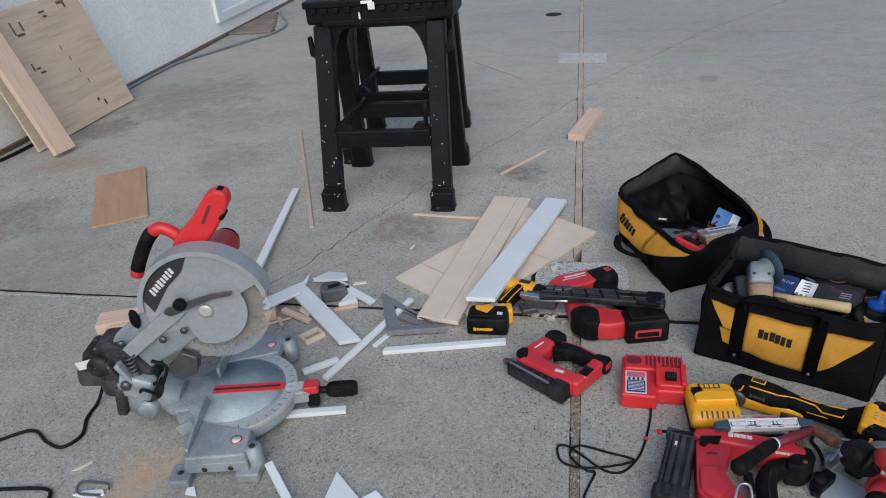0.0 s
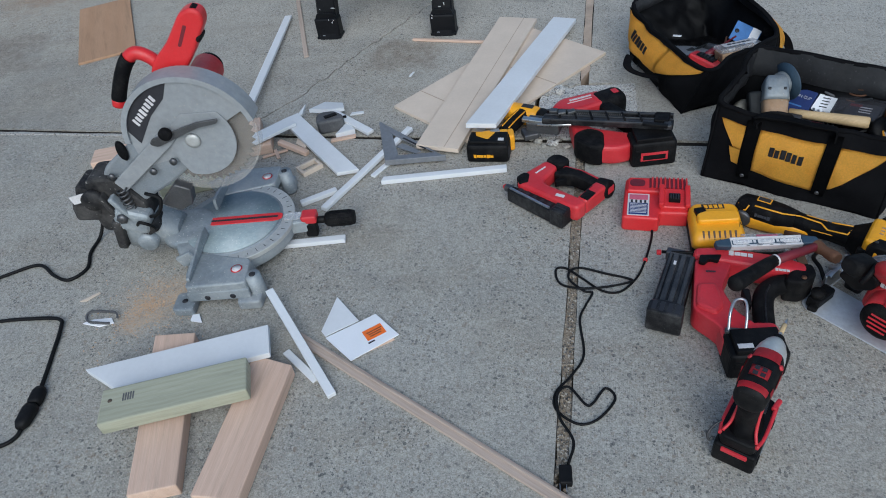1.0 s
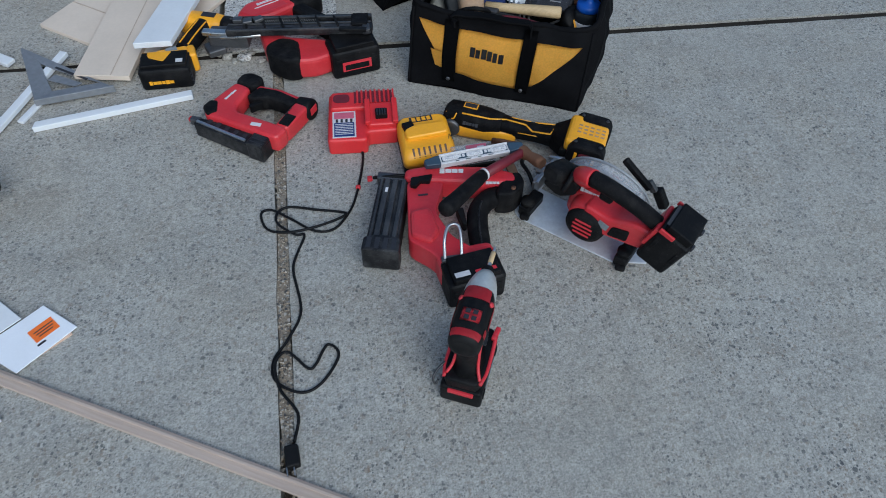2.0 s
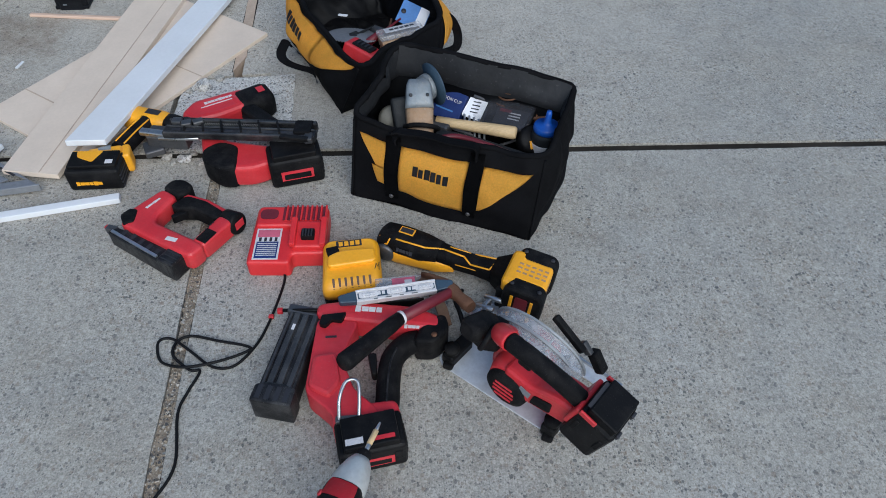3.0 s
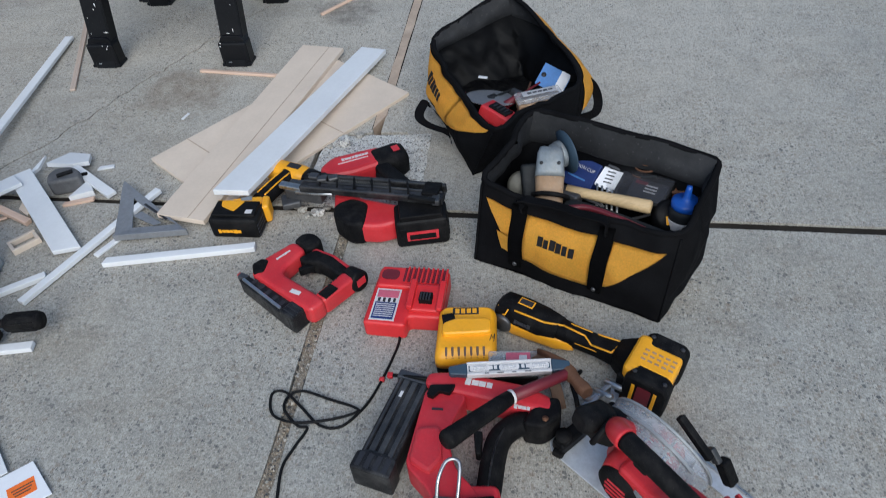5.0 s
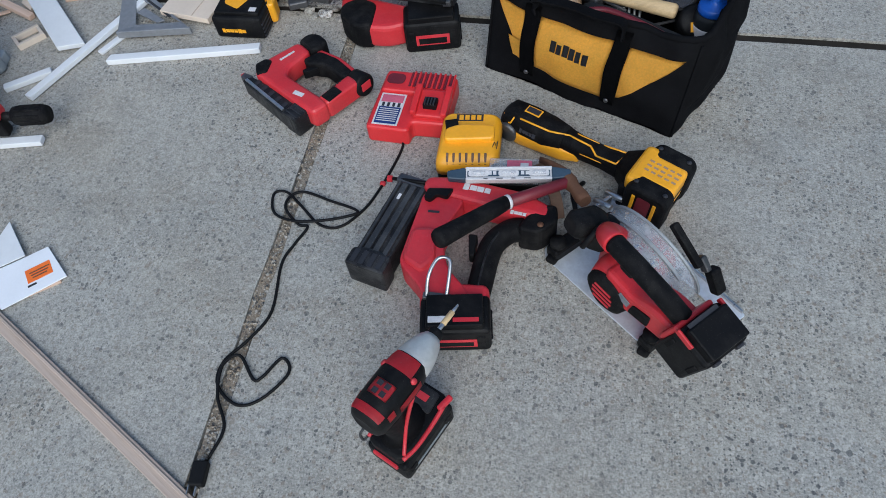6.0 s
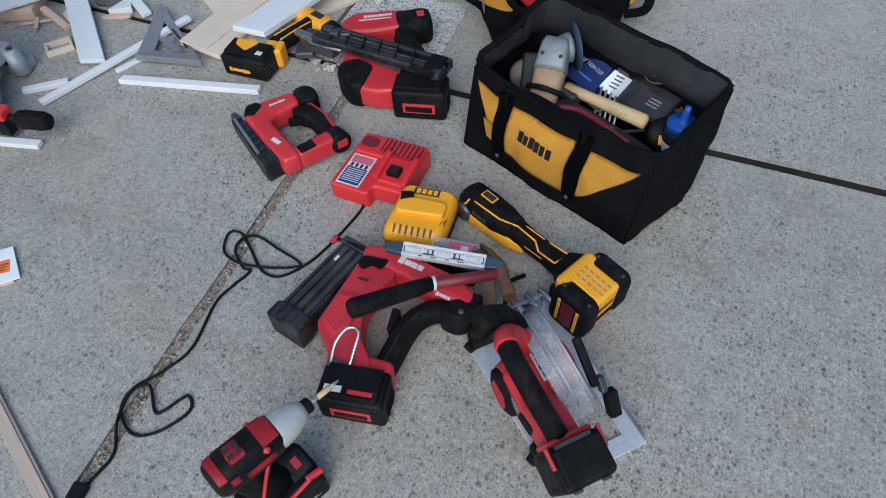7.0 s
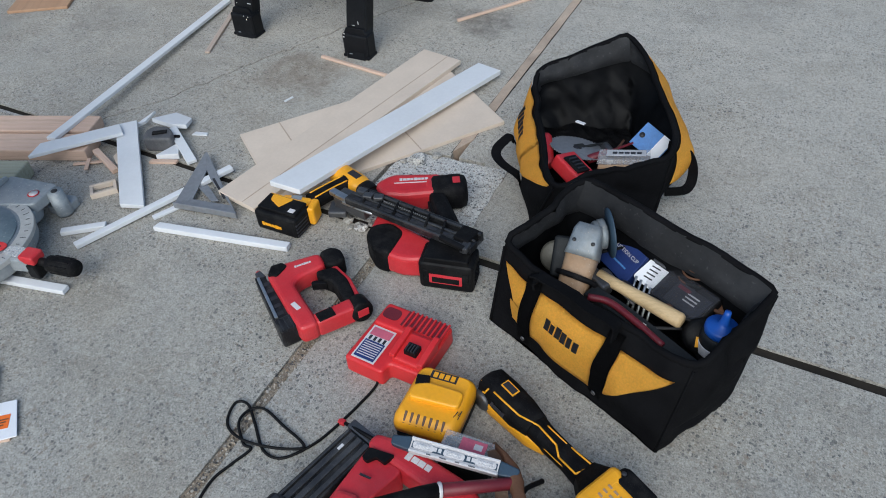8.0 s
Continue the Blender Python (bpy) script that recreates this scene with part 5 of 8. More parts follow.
part("grip", sweep(curve_points([(0.205, -0.07, 0.05), (0.175, -0.082, 0.05), (0.15, -0.112, 0.05), (0.141, -0.155, 0.049), (0.137, -0.205, 0.047), (0.132, -0.245, 0.045)], 6), circle(0.0235, 18, 1.05)), M_RUBBER, brad)
part("grip_seam", sweep(curve_points([(0.16, -0.1, 0.0735), (0.147, -0.13, 0.074), (0.14, -0.17, 0.0735), (0.136, -0.22, 0.071)], 6), circle(0.002, 6)), M_GRIMY, brad)
part("trigger", prism(rounded([(0.1, -0.1), (0.118, -0.1), (0.118, -0.15), (0.108, -0.15)], 0.005), 0.034, 0.06, 0.003), M_BLACK, brad)
part("base_bar", prism(rounded([(0.03, -0.225), (0.155, -0.215), (0.165, -0.26), (0.04, -0.285)], 0.014), 0.012, 0.076, 0.011, segments=3), M_DULLRED, brad)
case = pack(brad, (0.125, 0.075, 0.078), (0.105, -0.285, 0.041), (0, 0, 9), M_BLACK, M_DULLRED)
part("battery_label", block(0.032, 0.012, 0.001, 0, (-0.03, -0.018, 0.0522)), M_LABEL, case, "white battery label")
part("battery_label", block(0.045, 0.008, 0.001, 0, (0.02, -0.02, 0.0522)), M_DULLRED, case)
mag = part("magazine", prism(rounded([(-0.035, 0.1), (0.033, 0.1), (0.036, -0.09), (0.03, -0.11), (-0.03, -0.112), (-0.036, -0.09)], 0.006), -0.03, 0.03, 0.005), M_GRIMY, brad, "ribbed black magazine", pose(-0.052, -0.098, 0.04, 0, 0, -15))
for dx, w in ((-0.027, 0.005), (-0.014, 0.012), (0.004, 0.012), (0.024, 0.01)):
    part("mag_rail", block(w, 0.175, 0.006, 0.0015, (dx, 0.008, 0.032)), M_RAIL, mag)
part("mag_end", prism(rounded([(-0.041, -0.116), (0.041, -0.116), (0.04, -0.078), (0.018, -0.07), (-0.018, -0.07), (-0.041, -0.08)], 0.006), -0.031, 0.036, 0.005), M_GRIMY, mag)
for k in range(4):
    part("end_groove", block(0.01, 0.03, 0.0015, 0, (-0.027 + 0.018 * k, -0.095, 0.0362)), M_INK, mag)
part("mag_nick", block(0.006, 0.014, 0.002, 0, (-0.012, 0.06, 0.0345)), M_LABEL, mag)
nose = part("nose_piece", block(0.07, 0.022, 0.03, 0.004, (-0.03, 0.012, 0.052), (0, 0, -16)), M_DARKSTEEL, brad)
part("nose_wire", rod((-0.075, 0.018, 0.06), (0.0, 0.004, 0.072), 0.004, n=8), M_BLACK, nose)
part("nose_tip", block(0.012, 0.012, 0.01, 0.002, (-0.082, 0.02, 0.056)), M_RED, nose)
letters(brad, 4, (0.112, -0.012, 0.0862), (0, 0, -9), 0.016, M_LABEL)
letters(brad, 4, (0.195, -0.062, 0.0862), (0, 0, -9), 0.009, M_LABEL)
hook = [(0.05, -0.262, 0.08), (0.052, -0.235, 0.112), (0.062, -0.208, 0.124), (0.076, -0.2, 0.125), (0.087, -0.207, 0.122), (0.088, -0.232, 0.108), (0.085, -0.262, 0.08)]
part("belt_hook", sweep(curve_points(hook, 6), circle(0.0035, 8)), M_STEEL, brad, "bent steel wire belt hook")
part("hook_plate", block(0.05, 0.014, 0.012, 0.002, (0.068, -0.258, 0.081)), M_DARKSTEEL, brad)

# impact driver standing on its battery
imp = thing("impact_driver", pose(0.7365, 1.545, 0, 0, 0, 64.5), "red and black cordless impact driver standing on its battery", "drill")
nod = pose(0.004, 0, 0.222, 0, 1.5, 0) @ Matrix.Diagonal((0.93, 0.93, 0.93, 1))
BODY = [(-0.084, 0.018, 0.02, 0, 0), (-0.081, 0.026, 0.028, 0, 0), (-0.073, 0.031, 0.034, 0, 0), (-0.04, 0.0335, 0.0365, 0, 0), (0.01, 0.0335, 0.0365, 0, 0), (0.028, 0.032, 0.035, 0, 0), (0.038, 0.029, 0.032, 0, 0)]
body_at = lambda x: tuple(np.interp(x, [r[0] for r in BODY], [r[c] for r in BODY]) for c in (1, 2))
shell = part("motor_body", hull(BODY, 26, 2.6, None, nod), M_BLACK, imp)
part("front_panel", wrap(0.006, 0.036, 48, 132, body_at, 0.0012, m=nod), M_DULLRED, shell, "red top panel")
part("rear_panel", wrap(-0.076, -0.062, 35, 145, body_at, 0.001, m=nod), M_DULLRED, shell, "red rear band")
for s in (-1, 1):
    part("side_slash", wrap(-0.035, 0.018, 90 - s * 76, 90 - s * 94, body_at, 0.0012, m=nod), M_DULLRED, shell, "scuffed red side stripe")
    part("rear_slash", wrap(-0.06, -0.045, 90 - s * 62, 90 - s * 86, body_at, 0.001, m=nod), M_DULLRED, shell)
    part("screw_boss", lathe([(0.0, 0), (0.006, 0.0), (0.005, 0.003), (0.0, 0.003)], 12, None, nod @ Matrix.Translation((0.008, s * 0.0285, 0.0235)) @ pose(0, 0, 0, -s * 50)), M_DULLRED, shell)
part("vent_panel", wrap(-0.046, -0.018, 64, 116, body_at, 0.0012, m=nod), M_DULLRED, shell)
for x in (-0.041, -0.027):
    for y in (-0.007, 0.007):
        part("vent_slot", block(0.009, 0.009, 0.0012, 0, (0, 0, 0)), M_INK, shell, m=nod @ pose(x + 0.002, y, 0.0384))
part("gear_nose", lathe([(0.0305, 0), (0.0315, 0.004), (0.031, 0.014), (0.028, 0.03), (0.021, 0.05), (0.0145, 0.06), (0.0, 0.06)], 32, None, nod @ along((0.034, 0, 0), (0.1, 0, 0))), M_SCALE, imp, "bare metal gear housing")
chuck = part("chuck", lathe([(0.0, 0), (0.0125, 0.0), (0.0135, 0.003), (0.0135, 0.012), (0.011, 0.016), (0.0, 0.016)], 18, None, nod @ along((0.092, 0, 0), (0.12, 0, 0))), M_RUBBER, imp)
part("bit_shank", rod((0.106, 0, 0), (0.124, 0.0, 0), 0.0042, n=6), M_STEEL, chuck, m=nod)
part("bit_sleeve", rod((0.122, 0, 0), (0.15, 0.0, 0), 0.0052, n=10), M_HANDLEWOOD, chuck, "dull brass bit sleeve", m=nod)
part("bit_tip", rod((0.149, 0, 0), (0.166, 0.0, 0), 0.0036, 0.002, n=6), M_STEEL, chuck, m=nod)
part("grip", loft([[(cx + a * hx, b * hy, z) for a, b in circle(1, 18)] for z, cx, hx, hy in ((0.212, -0.035, 0.03, 0.026), (0.175, -0.032, 0.026, 0.021), (0.13, -0.025, 0.024, 0.0195), (0.1, -0.018, 0.028, 0.023), (0.082, -0.01, 0.05, 0.034))]), M_RUBBER, imp)
for s in (-1, 1):
    stripe = curve_points([(0.004, s * 0.026, 0.205), (-0.008, s * 0.0225, 0.17), (-0.02, s * 0.0205, 0.135), (-0.036, s * 0.024, 0.1), (-0.052, s * 0.032, 0.086)], 5)
    part("grip_stripe", sweep(stripe, circle(0.0032, 8)), M_DULLRED, imp, "red grip stripe")
    part("foot_stripe", sweep(curve_points([(0.046, s * 0.0385, 0.091), (0.01, s * 0.0395, 0.084), (-0.03, s * 0.039, 0.082), (-0.058, s * 0.034, 0.083)], 5), circle(0.004, 8)), M_DULLRED, imp)
    part("foot_ear", block(0.03, 0.01, 0.011, 0.003, (0.052, s * 0.037, 0.09), (0, 0, s * 8)), M_DULLRED, imp)
part("trigger", block(0.016, 0.018, 0.032, 0.006, (0.002, 0, 0.172)), M_BLACK, imp)
foot = part("foot", prism(rounded([(-0.064, -0.03), (-0.04, -0.039), (0.055, -0.039), (0.066, -0.028), (0.066, 0.028), (0.055, 0.039), (-0.04, 0.039), (-0.064, 0.03)], 0.008), 0.058, 0.087, 0.006, segments=3), M_BLACK, imp)
part("foot_panel", prism(rounded([(0.022, -0.026), (0.06, -0.022), (0.06, 0.022), (0.022, 0.026)], 0.006), 0.086, 0.0895, 0.001), M_GRIMY, foot, "scuffed battery gauge panel")
part("foot_badge", block(0.012, 0.02, 0.0008, 0, (0.042, 0, 0.0898)), M_DULLRED, foot)
case = pack(imp, (0.132, 0.082, 0.056), (0.0, 0, 0.0285), (0, 0, 0), M_BLACK, None)
part("battery_edge", block(0.012, 0.05, 0.01, 0.002, (-0.064, 0, 0.0195)), M_DULLRED, case)
part("battery_line", block(0.095, 0.0015, 0.006, 0, (0, -0.0415, -0.004)), M_GREYTOOL, case, "pale printed line")
hookpts = [(-0.03, 0.04, 0.085), (-0.045, 0.05, 0.078), (-0.06, 0.055, 0.066), (-0.062, 0.05, 0.05), (-0.055, 0.046, 0.056)]
part("belt_hook", sweep(curve_points(hookpts, 5), circle(0.0026, 6)), M_RAIL, imp)

# circular saw on its shoe
cs = thing("circular_saw", pose(1.10, 1.925, 0, 0, 0, -44.8), "red and black cordless circular saw on a bright shoe", "circular saw")
part("shoe", prism(rounded([(-0.14, -0.012), (0.176, -0.012), (0.176, -0.066), (0.11, -0.108), (-0.125, -0.122), (-0.145, -0.11)], 0.006), 0.0005, 0.005, 0.001), M_SHOE, cs, "bright flat metal shoe")
for x0, x1, y0, y1 in ((-0.162, 0.19, 0.046, 0.078), (0.158, 0.19, -0.0118, 0.0458), (-0.162, -0.13, -0.0118, 0.0458)):
    part("shoe_rail", prism(rounded([(x0, y0), (x1, y0), (x1, y1), (x0, y1)], 0.004), 0.0005, 0.005, 0.001), M_SHOE, cs)
part("shoe_lip", block(0.34, 0.004, 0.012, 0.001, (0.014, 0.076, 0.0062)), M_STEEL, cs)


def half_disc(r0, r1, a0, a1, n=28):
    outer = [(r1 * math.cos(radians(a0 + (a1 - a0) * k / n)), r1 * math.sin(radians(a0 + (a1 - a0) * k / n))) for k in range(n + 1)]
    inner = [(r0 * math.cos(radians(a1 - (a1 - a0) * k / n)), r0 * math.sin(radians(a1 - (a1 - a0) * k / n))) for k in range(n + 1)]
    return outer + inner


GUARD_LEAN = Matrix.Translation((0, 0.02, 0.0)) @ pose(0, 0, 0, 15) @ Matrix.Translation((0, -0.02, 0.0))
up_y = lambda x, y, z: GUARD_LEAN @ Matrix.Translation((x, y, z)) @ pose(0, 0, 0, 90)
GC = (0.022, 0.0, 0.088)
part("guard_inner", prism(half_disc(0.03, 0.1, -4, 184), 0.02, 0.023, 0.001, None, up_y(*GC)), M_CLEAR, cs, "scuffed translucent guard wall")
part("guard_rim", prism(half_disc(0.0985, 0.1035, -8, 188, 36), -0.024, 0.022, 0.001, None, up_y(*GC)), M_SHELLCLEAR, cs, "scuffed pale guard rim")
part("guard_edge", prism(half_disc(0.097, 0.106, -8, 188, 36), -0.028, -0.023, 0.001, None, up_y(*GC)), M_GUARD, cs)
part("guard_window", prism(half_disc(0.03, 0.097, 2, 178), -0.026, -0.024, 0, None, up_y(*GC)), M_CLEAR, cs, "smoky clear guard window")
part("guard_ridge", prism(half_disc(0.1035, 0.107, 35, 150, 24), -0.004, 0.002, 0.0008, None, up_y(*GC)), M_GUARD, cs)
for a in (38, 66, 94, 122, 150):
    m = GUARD_LEAN @ Matrix.Translation((GC[0] + 0.082 * math.cos(radians(a)), 0.0, GC[2] + 0.082 * math.sin(radians(a)))) @ pose(0, 0, 0, 0, -a, 0)
    part("guard_rib", prism([(-0.022, -0.02), (0.018, -0.02), (0.018, 0.02), (0.004, 0.016)], -0.0012, 0.0012, 0, None, m), M_GREYTOOL, cs, "moulded rib inside the guard")
blade_pts = []
for k in range(48):
    a, r = 2 * math.pi * (k // 2 + 0.35 * (k % 2)) / 24, 0.079 if k % 2 else 0.083
    blade_pts.append((r * math.cos(a), r * math.sin(a)))
part("blade", prism(blade_pts, -0.001, 0.001, 0, None, up_y(0.022, 0.006, 0.0885)), M_BLADE, cs)
part("guard_bumper", block(0.085, 0.014, 0.014, 0.003, (0.078, 0.0, 0.172), (0, 34, 0)), M_RUBBER, cs)
part("guard_knob", block(0.05, 0.022, 0.02, 0.004, (0.138, 0.02, 0.118), (0, 56, 0)), M_RUBBER, cs)
part("guard_lever", block(0.03, 0.012, 0.016, 0.003, (0.112, 0.012, 0.146), (0, 46, 0)), M_RAIL, cs)
motor = part("motor", hull([(-0.09, 0.043, 0.043, 0, 0), (-0.07, 0.05, 0.05, 0, 0), (0.0, 0.053, 0.053, 0, 0), (0.03, 0.04, 0.045, 0, 0)], 28, 2.3, None, Matrix.Translation((0.032, -0.03, 0.094)) @ pose(0, 0, 0, 0, 0, 90)), M_RED, cs)
part("motor_vent", lathe([(0.0, 0), (0.032, 0.0), (0.043, 0.006), (0.046, 0.02), (0.044, 0.028), (0.0, 0.028)], 30, None, Matrix.Translation((0.032, -0.133, 0.088)) @ pose(0, 0, 0, -90)), M_RUBBER, motor, "black motor end cap")
for k in range(4):
    part("vent_slot", block(0.05 - 0.008 * abs(k - 1.5), 0.0025, 0.004, 0, (0.032, -0.1335, 0.106 - 0.012 * k)), M_DULLRED, motor)
part("gear_case", prism(rounded([(-0.035, 0.06), (0.1, 0.05), (0.11, 0.1), (0.08, 0.138), (0.0, 0.148), (-0.03, 0.12)], 0.022), 0.034, 0.086, 0.01, None, pose(0, 0, 0, 90), 3), M_RED, cs)
handle = [(-0.004, -0.06, 0.15), (-0.012, -0.088, 0.186), (0.004, -0.108, 0.212), (0.035, -0.116, 0.222), (0.08, -0.116, 0.216), (0.13, -0.112, 0.2), (0.172, -0.106, 0.178)]
hp = curve_points(handle, 6)
part("handle_front", sweep(hp[:17], circle(0.02, 18, 0.95)), M_RED, cs)
part("handle_grip", sweep(hp[16:], circle(0.0175, 18, 1.0)), M_RUBBER, cs, "black rubber rear handle")
part("trigger", block(0.03, 0.02, 0.022, 0.006, (0.06, -0.112, 0.19), (0, 8, 0)), M_BLACK, cs)
part("lower_bridge", prism(rounded([(0.02, 0.075), (0.17, 0.1), (0.178, 0.16), (0.13, 0.162), (0.08, 0.14), (0.02, 0.15)], 0.016), 0.062, 0.124, 0.012, None, pose(0, 0, 0, 90), 3), M_RED, cs)
part("bridge_pad", prism(rounded([(0.085, 0.098), (0.128, 0.106), (0.13, 0.138), (0.092, 0.128)], 0.006), 0.1235, 0.1265, 0.001, None, pose(0, 0, 0, 90)), M_RUBBER, cs)
part("bridge_plate", block(0.024, 0.0012, 0.018, 0, (0.072, -0.1252, 0.118), (0, 14, 0)), M_GREYTOOL, cs, "grey rating plate")
knob = part("knob_arm", prism(rounded([(-0.095, 0.125), (-0.05, 0.105), (-0.01, 0.135), (-0.012, 0.17), (-0.055, 0.165)], 0.014), 0.045, 0.1, 0.01, None, pose(0, 0, 0, 90), 3), M_BLACK, cs)
part("front_knob", hull([(-0.036, 0.016, 0.014, 0, 0), (-0.026, 0.024, 0.02, 0, 0), (0.022, 0.026, 0.021, 0, 0), (0.036, 0.016, 0.014, 0, 0)], 20, 3.0, None, Matrix.Translation((-0.056, -0.098, 0.178)) @ pose(0, 0, 0, 0, 20, 78)), M_RUBBER, knob)
part("knob_ring", sweep(curve_points([(-0.03, -0.075, 0.18), (-0.024, -0.098, 0.2), (-0.024, -0.122, 0.186), (-0.03, -0.13, 0.165)], 5), circle(0.006, 8)), M_BLACK, knob)
for x in (-0.118, 0.128):
    bracket = part("shoe_bracket", block(0.03, 0.07, 0.03, 0.006, (x, -0.082, 0.021)), M_BLACK, cs)
    part("bracket_knob", lathe([(0, 0), (0.015, 0.001), (0.016, 0.014), (0.0, 0.016)], 14, None, pose(x, -0.1, 0.037)), M_RUBBER, bracket)
    part("bracket_lever", block(0.022, 0.032, 0.014, 0.005, (x + 0.004, -0.112, 0.014), (0, 0, 18)), M_RUBBER, bracket)
bevel = part("bevel_plate", block(0.008, 0.1, 0.05, 0.003, (-0.135, 0.0, 0.03)), M_STEEL, cs)
for k in range(3):
    part("bevel_bolt", rod((-0.15, 0.03 * k - 0.01, 0.05), (-0.11, 0.03 * k - 0.005, 0.06), 0.006, n=8), M_STEEL, bevel)
part("bevel_quadrant", prism(half_disc(0.05, 0.062, 10, 120, 16), -0.003, 0.003, 0.0008, None, Matrix.Translation((-0.125, -0.02, 0.01)) @ pose(0, 0, 0, 90, 0, 90)), M_STEEL, bevel)
part("shoe_clamp", block(0.04, 0.03, 0.05, 0.008, (-0.09, 0.01, 0.032), segments=3), M_BLACK, cs)
label = part("label_plate", block(0.062, 0.024, 0.001, 0, (0.036, -0.056, 0.147), (0, 8, 0)), M_LABEL, cs, "white and blue label")
for k in range(4):
    part("label_bar", block(0.01, 0.017, 0.0006, 0, (0.016 + 0.0135 * k, -0.056, 0.1505 - 0.0019 * k), (0, 8, 0)), (M_SKY, M_PINK, M_INK, M_SKY)[k], label)
letters(cs, 7, (0.03, -0.0838, 0.145), (90, 0, 0), 0.011, M_LABEL)
case = pack(cs, (0.07, 0.09, 0.108), (0.205, -0.096, 0.14), (0, 18, 0), M_BLACK, None)
part("battery_face", block(0.05, 0.06, 0.001, 0, (-0.01, -0.004, 0.0672)), M_INK, case, "black printed face")
part("battery_mark", block(0.026, 0.007, 0.0014, 0, (-0.012, -0.014, 0.068), (0, 0, 20)), M_DULLRED, case)
part("battery_mark", block(0.018, 0.006, 0.0014, 0, (-0.004, 0.014, 0.068), (0, 0, 20)), M_LABEL, case)
part("battery_shoulder", block(0.01, 0.08, 0.06, 0.004, (-0.039, 0, 0.012), segments=3), M_RED, case)
for s in (-1, 1):
    part("battery_cheek", block(0.034, 0.005, 0.012, 0.002, (-0.02, s * 0.0435, 0.052), segments=3), M_RED, case)
    part("battery_notch", block(0.006, 0.014, 0.012, 0.002, (0.036, s * 0.024, 0.046)), M_INK, case)

# oscillating multi-tool
mt = thing("multi_tool", pose(0.835, 2.255, 0.0, 0, 0, -27.5), "yellow and black cordless oscillating multi-tool", "multi-tool")
part("head", hull([(-0.03, 0.024, 0.02, 0, 0.042), (-0.018, 0.035, 0.033, 0, 0.042), (0.03, 0.037, 0.036, 0, 0.042), (0.08, 0.035, 0.034, 0, 0.042), (0.12, 0.028, 0.029, 0, 0.042)], 24, 2.6), M_RUBBER, mt)
part("side_cover", hull([(0.0, 0.017, 0.018, -0.021, 0.025), (0.02, 0.02, 0.022, -0.0205, 0.025), (0.12, 0.018, 0.02, -0.015, 0.027), (0.16, 0.01, 0.013, -0.012, 0.03)], 20, 3.0), M_YELLOW, mt)
part("barrel", hull([(0.1, 0.029, 0.03, 0, 0.042), (0.15, 0.023, 0.024, 0, 0.043), (0.21, 0.022, 0.022, 0, 0.045), (0.25, 0.026, 0.026, 0, 0.047), (0.28, 0.032, 0.032, 0, 0.05)], 20, 2.6), M_RUBBER, mt)
for a, b in (((0.02, -0.024, 0.074), (0.09, -0.02, 0.072)), ((0.09, -0.02, 0.072), (0.13, -0.004, 0.068)), ((0.13, -0.004, 0.068), (0.18, -0.006, 0.0675)), ((0.18, -0.006, 0.0675), (0.2, -0.018, 0.062)), ((0.2, 0.014, 0.063), (0.25, 0.014, 0.071))):
    part("piping", rod(a, b, 0.0022, n=6), M_YELLOW, mt)
part("badge", block(0.036, 0.02, 0.0015, 0.0005, (0.035, 0.006, 0.0775)), M_YELLOW, mt)
part("badge_inner", block(0.03, 0.014, 0.0015, 0, (0.035, 0.006, 0.0785)), M_INK, mt)
letters(mt, 5, (0.05, -0.038, 0.056), (55, 0, 0), 0.009, M_INK)
part("clamp_ring", lathe([(0.02, 0), (0.024, 0.003), (0.024, 0.012), (0.02, 0.016), (0.0, 0.016)], 20, None, pose(-0.004, -0.028, 0.032, 90)), M_DARKSTEEL, mt)
for a, b in (((-0.022, -0.02, 0.066), (-0.012, -0.03, 0.052)), ((-0.012, -0.03, 0.052), (0.002, -0.034, 0.06)), ((0.002, -0.034, 0.06), (0.006, -0.026, 0.072)), ((0.2, -0.018, 0.062), (0.245, -0.02, 0.068)), ((0.245, -0.02, 0.068), (0.255, 0.012, 0.074)), ((0.165, -0.021, 0.05), (0.215, -0.02, 0.052)), ((0.14, 0.01, 0.066), (0.19, 0.012, 0.064))):
    part("piping", rod(a, b, 0.002, n=6), M_YELLOW, mt)
part("shoulder", loft([[(x, cy + hy * c, cz + hz * q) for c, q in rounded([(-1, -1), (1, -1), (1, 1), (-1, 1)], 0.6, 4)] for x, hy, hz, cy, cz in ((0.25, 0.026, 0.026, 0.0, 0.048), (0.275, 0.038, 0.036, -0.004, 0.052), (0.292, 0.05, 0.046, -0.012, 0.056), (0.3, 0.05, 0.047, -0.014, 0.057))]), M_RUBBER, mt, "black rubber shoulder")
part("foot", block(0.04, 0.1, 0.1, 0.012, (0.305, -0.02, 0.06), segments=3), M_YELLOW, mt, "yellow battery foot")
part("release_tab", block(0.02, 0.012, 0.06, 0.004, (0.288, -0.066, 0.048), segments=3), M_BLACK, mt)
case = part("battery", block(0.084, 0.07, 0.1, 0.01, (0, 0, 0), segments=3), M_YELLOW, mt, "yellow and black battery pack", pose(0.336, -0.022, 0.058, 0, 4, 0))
CHEEK = [(-0.044, -0.038), (-0.032, -0.053), (0.032, -0.053), (0.046, -0.036), (0.046, 0.036), (0.034, 0.052), (-0.032, 0.052), (-0.044, 0.038)]
